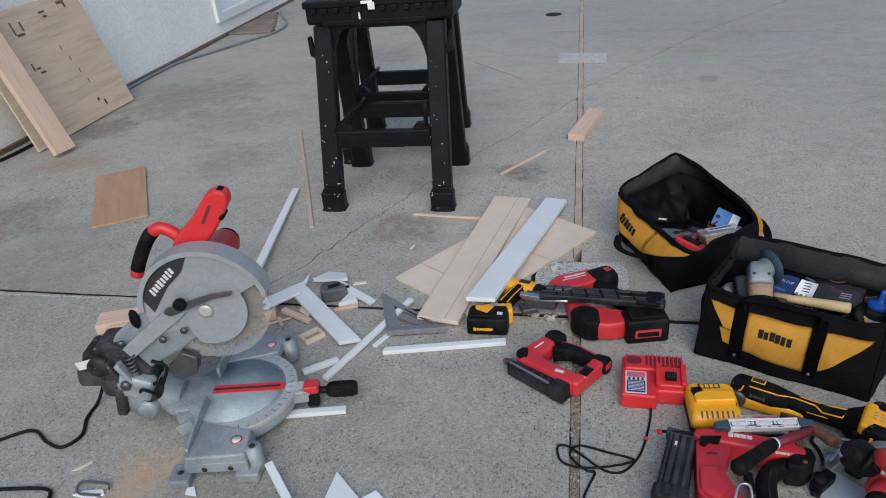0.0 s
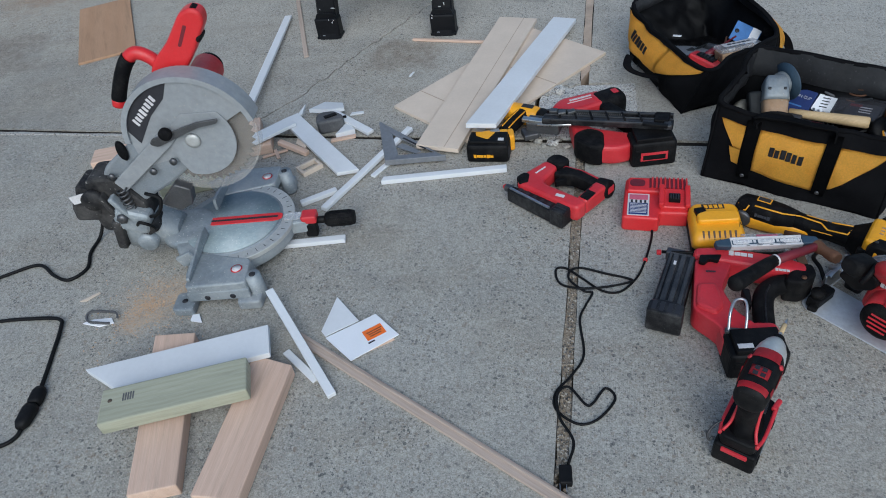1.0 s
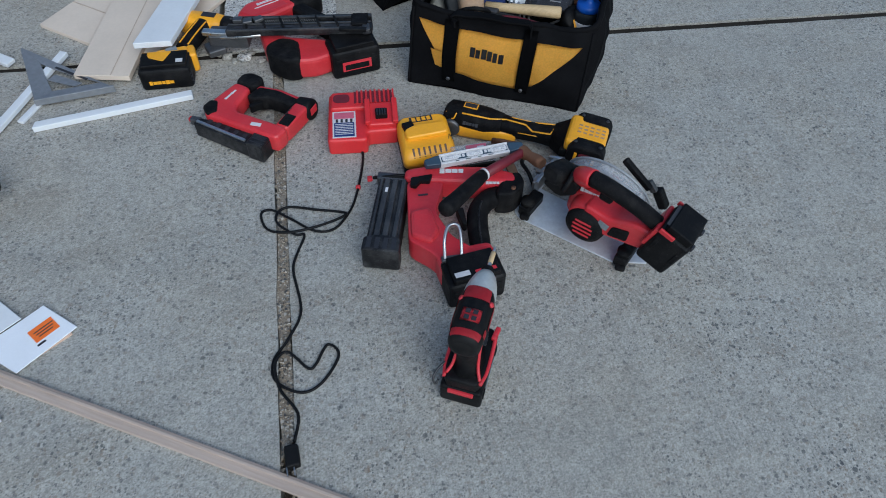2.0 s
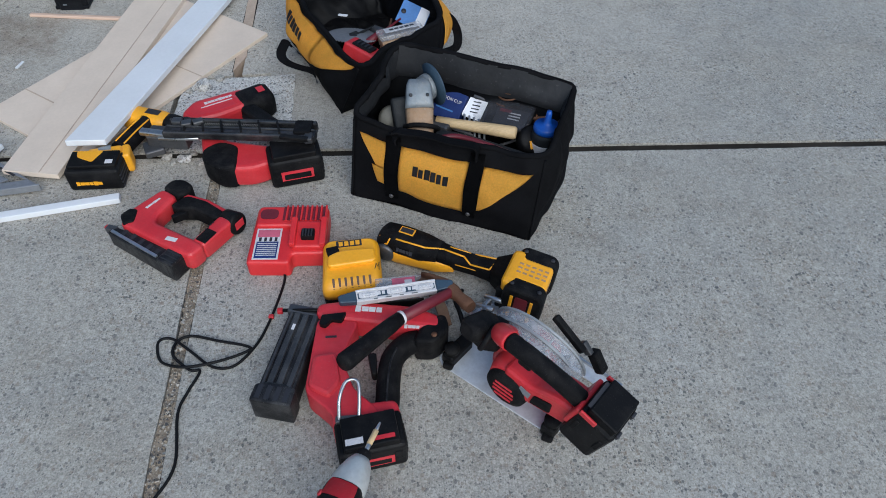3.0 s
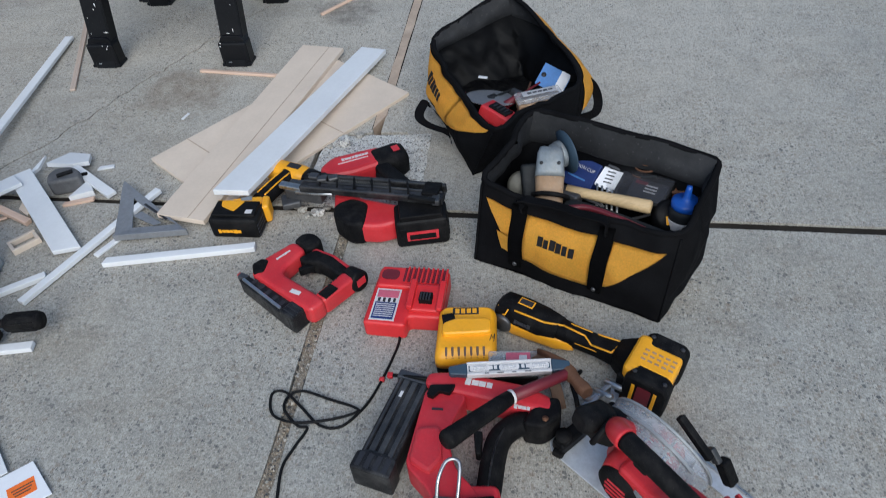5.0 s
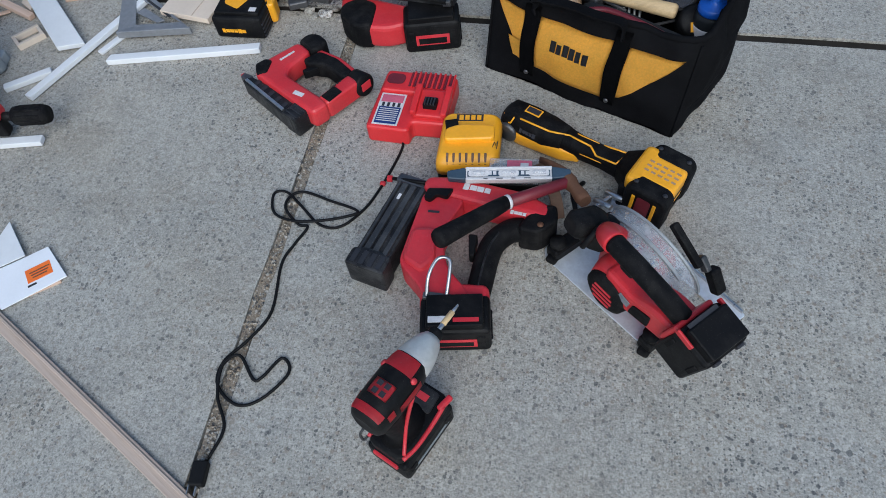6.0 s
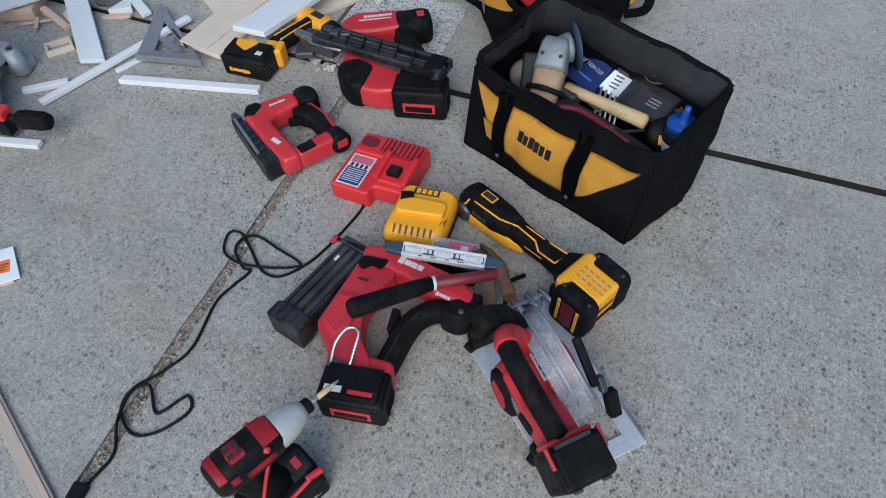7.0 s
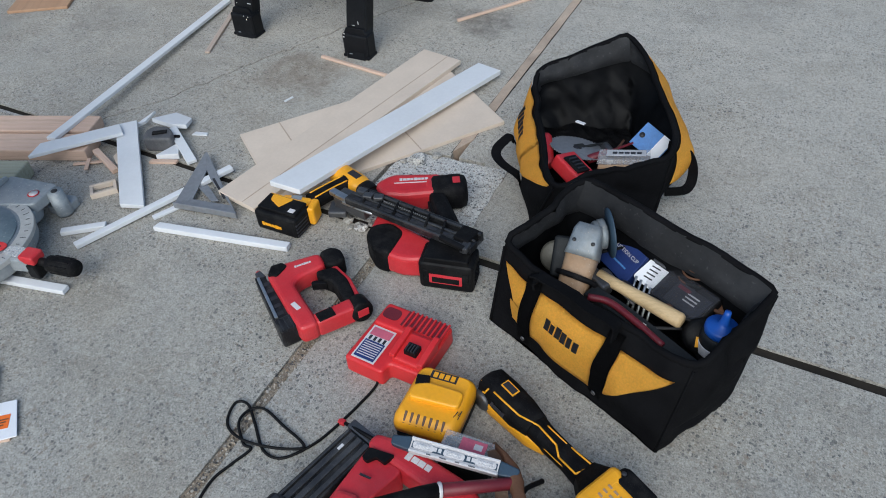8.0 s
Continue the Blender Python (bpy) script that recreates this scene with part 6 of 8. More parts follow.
for s in (-1, 1):
    cheek = part("battery_end", prism(rounded(CHEEK, 0.01), -0.02, 0.02, 0.008, None, Matrix.Translation((0.002, s * 0.046, -0.001)) @ pose(0, 0, 0, 90), 3), M_RUBBER, case, "black ribbed end panel")
    part("end_window", prism(rounded([(-0.014, -0.036), (0.014, -0.036), (0.014, 0.034), (-0.014, 0.034)], 0.006), -0.001, 0.001, 0, None, Matrix.Translation((0.002, s * 0.0665, 0)) @ pose(0, 0, 0, 90)), M_WINE, cheek, "dark red window")
    for q in (-1, 1):
        part("end_stripe", block(0.007, 0.003, 0.07, 0.001, (0.002 + q * 0.022, s * 0.0662, -0.002)), M_YELLOW, cheek)
        part("end_bolt", lathe([(0, 0), (0.005, 0), (0.004, 0.002), (0, 0.002)], 10, None, pose(0.002 + q * 0.03, s * 0.048, 0.0515)), M_INK, cheek)
for k in range(5):
    for q in (-0.6, 0.0, 0.6):
        part("vent_slot", block(0.009, 0.004, 0.002, 0, (-0.026 + 0.014 * k, 0.02 * q, 0.0502)), M_TAN, case)
letters(case, 4, (0.0428, 0.004, 0.012), (90, 0, 90), 0.012, M_INK)
part("face_rib", block(0.004, 0.06, 0.012, 0.001, (0.0425, 0, -0.02)), M_BLACK, case)

# compact drill under the white board
dd = thing("cordless_drill", pose(0.088, 2.565, 0, 0, 0, 8), "yellow and black cordless drill under a white board", "drill")
case = part("battery", block(0.135, 0.08, 0.064, 0.01, (0, 0, 0), segments=3), M_BLACK, dd, "black battery with yellow top", pose(0, -0.015, 0.033, 0, 0, -8))
part("battery_cover", block(0.12, 0.06, 0.012, 0.004, (0, 0.004, 0.034), segments=3), M_BLACK, case)
part("battery_trim", prism(rounded([(-0.045, 0.03), (-0.04, 0.008), (0.0, -0.012), (0.02, 0.03)], 0.006), 0.0398, 0.0412, 0.0004), M_YELLOW, case)
part("battery_trim", block(0.12, 0.012, 0.01, 0.003, (0, 0.032, 0.033)), M_YELLOW, case)
letters(case, 6, (-0.008, -0.0405, -0.006), (90, 0, 0), 0.012, M_YELLOW)
part("battery_side", block(0.016, 0.022, 0.05, 0.005, (0.062, 0.03, 0.004), segments=3), M_YELLOW, case)
for k in range(4):
    part("vent_rib", block(0.003, 0.05, 0.004, 0.0005, (0.0672, -0.012, -0.02 + 0.011 * k)), M_INK, case)
part("battery_mark", block(0.018, 0.014, 0.0012, 0, (0.042, -0.012, 0.0408)), M_LABEL, case)
part("foot", block(0.085, 0.03, 0.022, 0.008, (0.022, 0.026, 0.055), (0, 0, 2), segments=3), M_YELLOW, dd)
part("foot_cheek", block(0.022, 0.05, 0.058, 0.008, (0.072, 0.022, 0.034), (0, 0, 4), segments=3), M_YELLOW, dd)
part("grip", sweep(curve_points([(0.05, 0.05, 0.04), (0.08, 0.10, 0.042), (0.115, 0.15, 0.044)], 6), circle(0.025, 18, 0.98)), M_RUBBER, dd)
part("grip_spine", sweep(curve_points([(0.046, 0.06, 0.064), (0.074, 0.104, 0.066), (0.105, 0.15, 0.067)], 6), circle(0.0018, 8)), M_YELLOW, dd)
part("grip_pad", sweep(curve_points([(0.066, 0.05, 0.06), (0.094, 0.094, 0.063), (0.124, 0.138, 0.064)], 6), circle(0.002, 8)), M_YELLOW, dd)
part("gauge", block(0.03, 0.018, 0.0015, 0.0005, (0.022, 0.03, 0.0665), (0, 0, 12)), M_GREYTOOL, dd, "grey mode window")
part("motor_body", hull([(-0.075, 0.026, 0.026, 0, 0), (-0.06, 0.031, 0.03, 0, 0), (0.03, 0.032, 0.031, 0, 0), (0.055, 0.027, 0.027, 0, 0)], 20, 3.0, None, Matrix.Translation((0.125, 0.165, 0.036)) @ pose(0, 0, 0, 0, 0, -28)), M_YELLOW, dd)
part("motor_cap", hull([(0.05, 0.028, 0.028, 0, 0), (0.06, 0.029, 0.029, 0, 0), (0.085, 0.026, 0.026, 0, 0)], 20, 3.0, None, Matrix.Translation((0.125, 0.165, 0.036)) @ pose(0, 0, 0, 0, 0, -28)), M_BLACK, dd)
part("badge", block(0.04, 0.02, 0.0015, 0, (0.135, 0.165, 0.0675), (0, 0, -28)), M_INK, dd)

# red dual charger
rc = thing("battery_charger", pose(0.595, 2.278, 0, 0, 0, -3), "bright red twin battery charger with a paper label", "charger")
body = part("case", prism(rounded([(-0.088, -0.086), (0.01, -0.088), (0.012, -0.06), (0.088, -0.058), (0.086, 0.09), (-0.084, 0.09)], 0.01), 0.0, 0.05, 0.008, segments=3), M_CHARGE, rc)
part("raised_back", prism(rounded([(-0.08, 0.02), (0.082, 0.02), (0.08, 0.085), (-0.078, 0.085)], 0.01), 0.045, 0.06, 0.008, segments=3), M_CHARGE, body)
part("dock", block(0.075, 0.075, 0.03, 0.006, (0.048, -0.012, 0.052), (6, 0, 0), segments=3), M_CHARGE, body)
part("dock_rail", block(0.014, 0.08, 0.014, 0.003, (0.014, -0.012, 0.071), (6, 0, 0)), M_CHARGE, body)
part("dock_rail", block(0.014, 0.08, 0.014, 0.003, (0.082, -0.012, 0.071), (6, 0, 0)), M_CHARGE, body)
part("contact_block", block(0.03, 0.026, 0.018, 0.002, (0.048, -0.02, 0.069)), M_BLACK, body)
for k in range(4):
    part("contact", block(0.003, 0.02, 0.006, 0, (0.038 + 0.0065 * k, -0.022, 0.079)), M_INK, body)
part("well", prism(rounded([(-0.072, 0.04), (-0.03, 0.04), (-0.03, 0.072), (-0.072, 0.072)], 0.014, 6), 0.0595, 0.0612, 0), M_WINE, body)
for k in range(9):
    part("cooling_slot", block(0.0055, 0.045, 0.0025, 0.0005, (-0.016 + 0.0115 * k, 0.058, 0.0603)), M_WINE, body)
    part("cooling_rib", block(0.0045, 0.05, 0.005, 0.001, (-0.0103 + 0.0115 * k, 0.058, 0.0612)), M_CHARGE, body)
lab = part("label", block(0.058, 0.096, 0.0008, 0, (-0.046, -0.03, 0.0504)), M_LABEL, body, "pale printed label")
part("label_block", block(0.05, 0.05, 0.0006, 0, (-0.046, -0.049, 0.0511)), M_NAVY, lab)
part("label_block", block(0.05, 0.022, 0.0006, 0, (-0.046, 0.002, 0.0511)), M_PINK, lab)
for k in range(4):
    part("label_mark", block(0.006, 0.012, 0.0006, 0, (-0.064 + 0.012 * k, -0.0165, 0.0511)), M_INK, lab)
for k in range(7):
    part("writing_bar", block(0.044, 0.002, 0.0004, 0, (-0.046, -0.03 - 0.006 * k, 0.0516)), M_LABEL, lab)
# its mains lead
lead = [(0.583, 2.20, 0.012), (0.585, 2.18, 0.004), (0.577, 2.13, 0.004), (0.56, 2.06, 0.004), (0.539, 2.004, 0.004), (0.50, 1.955, 0.004), (0.455, 1.955, 0.004), (0.40, 2.0, 0.004), (0.36, 2.03, 0.006), (0.335, 2.02, 0.009), (0.348, 1.975, 0.004), (0.40, 1.955, 0.009), (0.47, 1.963, 0.012), (0.525, 1.985, 0.011), (0.52, 2.0, 0.007), (0.46, 2.018, 0.005), (0.40, 2.035, 0.005), (0.372, 2.02, 0.006), (0.372, 1.985, 0.009), (0.41, 1.95, 0.005), (0.431, 1.946, 0.004), (0.415, 1.90, 0.004), (0.403, 1.85, 0.004), (0.416, 1.744, 0.004), (0.39, 1.68, 0.004), (0.358, 1.631, 0.004), (0.362, 1.585, 0.004), (0.41, 1.553, 0.004), (0.452, 1.57, 0.004), (0.487, 1.625, 0.004), (0.466, 1.652, 0.004), (0.44, 1.61, 0.004), (0.424, 1.605, 0.004), (0.386, 1.645, 0.008), (0.362, 1.62, 0.011), (0.37, 1.565, 0.006), (0.402, 1.51, 0.004), (0.394, 1.455, 0.004)]
flex = part("power_lead", sweep(curve_points(lead, 6), circle(0.0031, 8)), M_CORD, rc, "thin black mains lead")
flex.matrix_parent_inverse = rc.matrix_basis.inverted()
plug = part("plug", block(0.026, 0.042, 0.018, 0.004, (0.39, 1.425, 0.010), (0, 0, 6), segments=3), M_CORD, rc, "black two-pin plug")
plug.matrix_parent_inverse = rc.matrix_basis.inverted()
for s in (-1, 1):
    part("pin", block(0.0015, 0.018, 0.007, 0, (0.387 + s * 0.0065, 1.398, 0.010), (0, 0, 6)), M_STEEL, plug)
tie = part("lead_tie", block(0.012, 0.01, 0.01, 0.003, (0.564, 2.075, 0.005)), M_RED, rc)
tie.matrix_parent_inverse = rc.matrix_basis.inverted()

# yellow charger
yc = thing("battery_charger", pose(0.738, 2.165, 0, 0, 0, 5) @ Matrix.Diagonal((1.14, 1.08, 1.1, 1)), "yellow battery charger with front cooling slots", "charger")
part("base", prism(rounded([(-0.056, -0.062), (0.056, -0.062), (0.06, 0.062), (-0.05, 0.066)], 0.014), 0.0, 0.035, 0.006, segments=3), M_BLACK, yc)
shell = part("case", loft([[(x * s, y * s2 + o, z) for x, y in rounded([(-0.058, -0.066), (0.058, -0.066), (0.062, 0.064), (-0.05, 0.068)], 0.018, 5)] for z, s, s2, o in ((0.03, 1.0, 1.0, 0), (0.045, 1.0, 1.0, 0), (0.058, 0.96, 0.95, 0.001), (0.066, 0.86, 0.82, 0.006), (0.068, 0.8, 0.76, 0.007))]), M_YELLOW, yc)
for k in range(7):
    part("cooling_slot", block(0.0045, 0.022, 0.003, 0.001, (-0.034 + 0.0115 * k, -0.053, 0.0622), (36, 0, 0)), M_LEATHER, shell)
part("dock", prism(rounded([(-0.042, -0.02), (0.05, -0.016), (0.05, 0.02), (-0.015, 0.022), (-0.042, 0.01)], 0.01), 0.064, 0.08, 0.005, segments=3), M_YELLOW, shell)
part("contact_block", block(0.024, 0.022, 0.012, 0.002, (-0.03, 0.024, 0.072), (0, 0, 10)), M_BLACK, shell)
part("label", block(0.05, 0.018, 0.0008, 0, (0.002, 0.048, 0.068)), M_INK, shell)
for k in range(4):
    part("label_mark", block(0.008, 0.012, 0.0006, 0, (-0.014 + 0.011 * k, 0.048, 0.0687)), M_YELLOW, shell)
part("pen_mark", sweep([Vector(p) for p in ((0.046, -0.03, 0.0675), (0.05, -0.016, 0.0685), (0.0525, -0.024, 0.0675), (0.056, -0.012, 0.0675), (0.054, -0.03, 0.065))], circle(0.0008, 5)), M_INK, shell)

# torpedo level, resting on the brad nailer and the package
lv = thing("torpedo_level", Matrix.Translation((0.838, 2.05, 0.0985)) @ pose(0, 0, 0, 14, 1.5, 8) @ Matrix.Diagonal((0.9, 0.85, 1, 1)), "short white and blue spirit level lying on tools", "level")
part("level_frame", block(0.186, 0.024, 0.012, 0.001, (0, 0, 0)), M_LABEL, lv, "pale metal frame")
for y in (-0.0135, 0.0135):
    part("level_rail", block(0.186, 0.006, 0.018, 0.0015, (0, y, 0)), M_LABEL, lv)
part("level_band", block(0.178, 0.014, 0.0012, 0, (0, 0, 0.0064)), M_DARKBLUE, lv, "dark blue printed band")
for s in (-1, 1):
    part("end_cap", prism(rounded([(s * 0.092, -0.016), (s * 0.132, -0.012), (s * 0.134, 0.008), (s * 0.092, 0.016)], 0.006), -0.009, 0.009, 0.003), M_DARKBLUE, lv)
for x in (-0.065, 0.0, 0.065):
    part("vial_window", prism(rounded([(x - 0.022, -0.007), (x + 0.022, -0.007), (x + 0.022, 0.007), (x - 0.022, 0.007)], 0.006), 0.0068, 0.0086, 0), M_LABEL, lv)
    part("vial", rod((x - 0.015, 0, 0.0095), (x + 0.015, 0, 0.0095), 0.0042, n=10), M_PACK, lv)
for x in (-0.04, -0.03, 0.03, 0.04):
    part("writing_bar", block(0.007, 0.009, 0.0006, 0, (x, 0.001, 0.0074)), M_LABEL, lv)
for k in range(4):
    part("scale_bar", block(0.014 if k % 2 else 0.009, 0.0024, 0.0006, 0, (-0.05 + 0.03 * k, -0.0135, 0.0093)), M_GREYTAPE, lv)

# hammer lying over the brad nailer
hm = thing("hammer", pose(0, 0, 0), "hammer with black grip and red shaft on tools", "hammer")
g0, g1, g2 = Vector((0.735, 1.848, 0.15)), Vector((0.843, 1.972, 0.112)), Vector((0.955, 2.05, 0.092))
part("grip", lathe([(0.0, 0), (0.016, 0.001), (0.019, 0.008), (0.0175, 0.06), (0.016, 0.14), (0.014, (g1 - g0).length), (0.0, (g1 - g0).length)], 18, None, along(g0, g1)), M_RUBBER, hm)
part("grip_ring", rod(g1, g1.lerp(g2, 0.06), 0.0145, n=14), M_LABEL, hm)
part("shaft", rod(g1.lerp(g2, 0.06), g2, 0.012, 0.011), M_WINE, hm, "worn red shaft")
head = part("head", hull([(-0.06, 0.012, 0.012, 0, 0), (-0.045, 0.014, 0.014, 0, 0), (-0.02, 0.011, 0.011, 0, 0), (0.0, 0.015, 0.015, 0, 0), (0.03, 0.013, 0.012, 0, 0), (0.06, 0.012, 0.006, 0, -0.008), (0.085, 0.01, 0.003, 0, -0.02)], 16, 2.6, None, along((0.957, 2.05, 0.09), (0.90, 2.14, 0.075)) @ pose(0, 0, 0, 0, -90, 0)), M_RUST, hm, "rusty steel head")
# leather strap and clear packet behind the level
solo("leather_strap", sweep(curve_points([(0.862, 2.142, 0.012), (0.88, 2.12, 0.06), (0.905, 2.085, 0.075), (0.93, 2.05, 0.045), (0.942, 2.02, 0.01)], 6), [(-0.012, -0.002), (0.012, -0.002), (0.012, 0.002), (-0.012, 0.002)]), M_LEATHER, pose(0, 0, 0), "brown leather strap among the tools", "strap")
pk = thing("clear_packet", pose(0.845, 2.085, 0, 0, 0, 4), "clear plastic packet with a pink label", "packet")
part("tray", block(0.1, 0.06, 0.062, 0.008, (0.0, 0, 0.0315), segments=3), M_BLACK, pk)
part("cover", block(0.102, 0.062, 0.01, 0.004, (0.0, 0, 0.0685), segments=3), M_PACK, pk)
part("label", block(0.05, 0.03, 0.001, 0, (0.01, 0.008, 0.0745)), M_PINK, pk, "pink printed label")
part("label_mark", block(0.016, 0.012, 0.0008, 0, (0.02, 0.01, 0.0753)), M_LABEL, pk)
solo("clamp_cord", sweep(curve_points([(0.985, 2.12, 0.006), (0.965, 2.075, 0.03), (0.972, 2.03, 0.035), (0.98, 1.985, 0.01), (0.968, 1.965, 0.006)], 6), circle(0.005, 8)), M_CORD, pose(0, 0, 0), "black cord end between the tools", "cord")

# speed square
sq = thing("speed_square", pose(-0.245, 2.483, 0.012, 1.5, 0, 9), "grey metal rafter square lying on trim offcuts", "square")
plate_bm = bmesh.new()
for outline in ([(0.0, 0.0), (0.2, 0.0), (0.165, 0.032), (0.042, 0.032)], [(0.0, 0.0), (0.042, 0.032), (0.012, 0.16), (-0.038, 0.245), (-0.04, 0.235)], [(-0.038, 0.245), (0.012, 0.16), (0.042, 0.128), (0.165, 0.032), (0.2, 0.0)], [(0.032, 0.082), (0.05, 0.1), (0.118, 0.044), (0.1, 0.036)]):
    prism(outline, 0.006, 0.0095, 0.0005, plate_bm)
part("plate", plate_bm, M_SQUARE, sq)
part("fence", block(0.2, 0.006, 0.02, 0.001, (0.1, -0.001, 0.008), (0, 0, 0)), M_SQUARE, sq)
part("slot", block(0.11, 0.007, 0.0006, 0, (0.092, 0.092, 0.0098), (0, 0, -43)), M_INK, sq)

# tape measure
tp = thing("tape_measure", pose(-0.505, 2.715, 0, 0, 0, 20), "dusty grey tape measure among white offcuts", "tape measure")
part("case", prism(rounded([(-0.045, -0.03), (0.05, -0.03), (0.05, 0.0), (0.02, 0.04), (-0.03, 0.045), (-0.05, 0.02)], 0.018, 5), 0.0, 0.052, 0.009, segments=3), M_GREYTAPE, tp)
part("belt_clip", block(0.045, 0.018, 0.004, 0.001, (0.005, 0.0, 0.0545), (0, 0, 15)), M_BLACK, tp)
part("lock_button", block(0.02, 0.012, 0.012, 0.003, (0.05, 0.012, 0.03)), M_RUBBER, tp)

# ---- mitre saw ----
ms = thing("mitre_saw", pose(-0.60, 2.095, 0, 0, 0, 9.5), "dusty grey and red mitre saw with raised head", "mitre saw")
# base casting across the fence line
part("base", prism(rounded([(-0.10, -0.2), (0.05, -0.225), (0.085, -0.19), (0.085, 0.19), (0.05, 0.225), (-0.10, 0.2)], 0.02), 0.02, 0.062, 0.008), M_ALU, ms)
for s in (-1, 1):
    wing = part("table_wing", prism(rounded([(-0.075, s * 0.13), (0.09, s * 0.17), (0.095, s * 0.265), (-0.07, s * 0.268)], 0.012), 0.05, 0.084, 0.005), M_ALU, ms)
    part("wing_skirt", block(0.17, 0.012, 0.032, 0.003, (0.012, s * 0.262, 0.044)), M_ALU, wing)
    part("bolt_lug", lathe([(0.022, 0.0), (0.024, 0.005), (0.021, 0.078), (0.0, 0.078)], 16, None, pose(0.108, s * 0.235, 0.004)), M_ALU, wing)
    part("bolt_hole", lathe([(0.0, 0), (0.009, 0), (0.009, 0.0015), (0.0, 0.0015)], 14, None, pose(0.108, s * 0.235, 0.0825)), M_INK, wing)
    part("foot_lug", prism(rounded([(-0.12, s * 0.225), (-0.06, s * 0.225), (-0.06, s * 0.295), (-0.12, s * 0.29)], 0.012), 0.0, 0.026, 0.005), M_ALU, wing)
    part("foot_lug", prism(rounded([(0.06, s * 0.225), (0.125, s * 0.22), (0.125, s * 0.285), (0.06, s * 0.285)], 0.012), 0.0, 0.03, 0.005), M_ALU, wing)
    part("foot_hole", lathe([(0.0, 0), (0.008, 0), (0.008, 0.0015), (0.0, 0.0015)], 12, None, pose(-0.09, s * 0.26, 0.0258)), M_INK, wing)
    for x in (-0.02, 0.05):
        part("side_hole", lathe([(0.0, 0), (0.008, 0), (0.008, 0.0015), (0.0, 0.0015)], 12, None, Matrix.Translation((x, s * 0.2685, 0.04)) @ pose(0, 0, 0, 90 * s)), M_INK, wing)
    part("warning_mark", lathe([(0.0, 0), (0.016, 0), (0.016, 0.001), (0.0, 0.001)], 20, None, pose(0.06, s * 0.21, 0.0845)), M_RED, wing)
    part("warning_inner", lathe([(0.0, 0), (0.0125, 0), (0.0125, 0.001), (0.0, 0.001)], 20, None, pose(0.06, s * 0.21, 0.0853)), M_LABEL, wing)
    fence = part("fence", prism(rounded([(s * 0.055, 0.0), (s * 0.25, 0.0), (s * 0.25, 0.012), (s * 0.19, 0.022), (s * 0.09, 0.038), (s * 0.058, 0.036)], 0.008), -0.005, 0.005, 0.002, None, Matrix.Translation((-0.062, 0, 0.084)) @ pose(0, 0, 0, 90, 0, 90)), M_ALU, ms)
    part("fence_brace", block(0.05, 0.012, 0.035, 0.003, (-0.085, s * 0.17, 0.10), (0, -25, 0)), M_ALU, fence)
# turntable
disc = part("turntable", lathe([(0.0, 0.03), (0.172, 0.03), (0.176, 0.036), (0.174, 0.07), (0.166, 0.08), (0.0, 0.082)], 56, None, pose(0, 0, 0)), M_ALU, ms)
part("table_top", lathe([(0.0, 0.0), (0.138, 0.0), (0.139, 0.003), (0.0, 0.0036)], 48, None, pose(0.0, 0, 0.0815)), M_TABLE, disc, "worn blue grey table top")
ring_pts = half_disc(0.146, 0.181, -82, 82, 40)
part("scale_ring", prism(ring_pts, 0.066, 0.0805, 0.002), M_SCALE, disc, "pale engraved angle scale")
for k in range(-8, 9):
    a = radians(k * 9)
    part("scale_mark", block(0.01 if k % 2 else 0.015, 0.0016, 0.0006, 0, (0.166 * math.cos(a), 0.166 * math.sin(a), 0.0808), (0, 0, k * 9)), M_INK, disc)
ins = part("kerf_insert", prism(rounded([(-0.095, -0.016), (0.135, -0.016), (0.148, -0.006), (0.148, 0.012), (0.135, 0.018), (-0.095, 0.018), (-0.106, 0.0)], 0.008), 0.0845, 0.0875, 0.0008), M_CHARGE, disc, "red kerf insert")
part("kerf_slot", block(0.2, 0.008, 0.001, 0, (0.035, 0.001, 0.0878)), M_INK, ins)
part("rear_dome", lathe([(0.085, 0.0), (0.085, 0.015), (0.074, 0.026), (0.055, 0.03), (0.0, 0.03)], 32, None, pose(-0.13, 0, 0.06)), M_ALU, disc)
arm = part("mitre_arm", prism(rounded([(0.16, -0.028), (0.225, -0.02), (0.225, 0.02), (0.16, 0.028)], 0.01), 0.035, 0.078, 0.006), M_ALU, disc)
part("pointer", prism(rounded([(0.15, -0.012), (0.195, -0.018), (0.215, 0.0), (0.195, 0.018), (0.15, 0.012)], 0.006), 0.081, 0.0845, 0.0008), M_PACK, arm)
part("detent_lever", block(0.045, 0.042, 0.026, 0.006, (0.225, 0, 0.076), segments=3), M_RED, ms)
part("lever_foot", block(0.035, 0.03, 0.05, 0.006, (0.225, -0.006, 0.04)), M_BLACK, ms)
knob = part("mitre_handle", rod((0.24, 0, 0.062), (0.275, 0, 0.062), 0.011, n=12), M_BLACK, ms)
part("handle_grip", lathe([(0.0, 0), (0.016, 0.0), (0.0215, 0.006), (0.0225, 0.03), (0.0225, 0.078), (0.02, 0.086), (0.0, 0.086)], 20, None, along((0.27, 0, 0.062), (0.36, 0, 0.062))), M_RUBBER, knob)
for k in range(10):
    a = 2 * math.pi * k / 10
    part("grip_rib", rod((0.285, 0.022 * math.cos(a), 0.062 + 0.022 * math.sin(a)), (0.345, 0.022 * math.cos(a), 0.062 + 0.022 * math.sin(a)), 0.0025, n=6), M_RUBBER, knob)
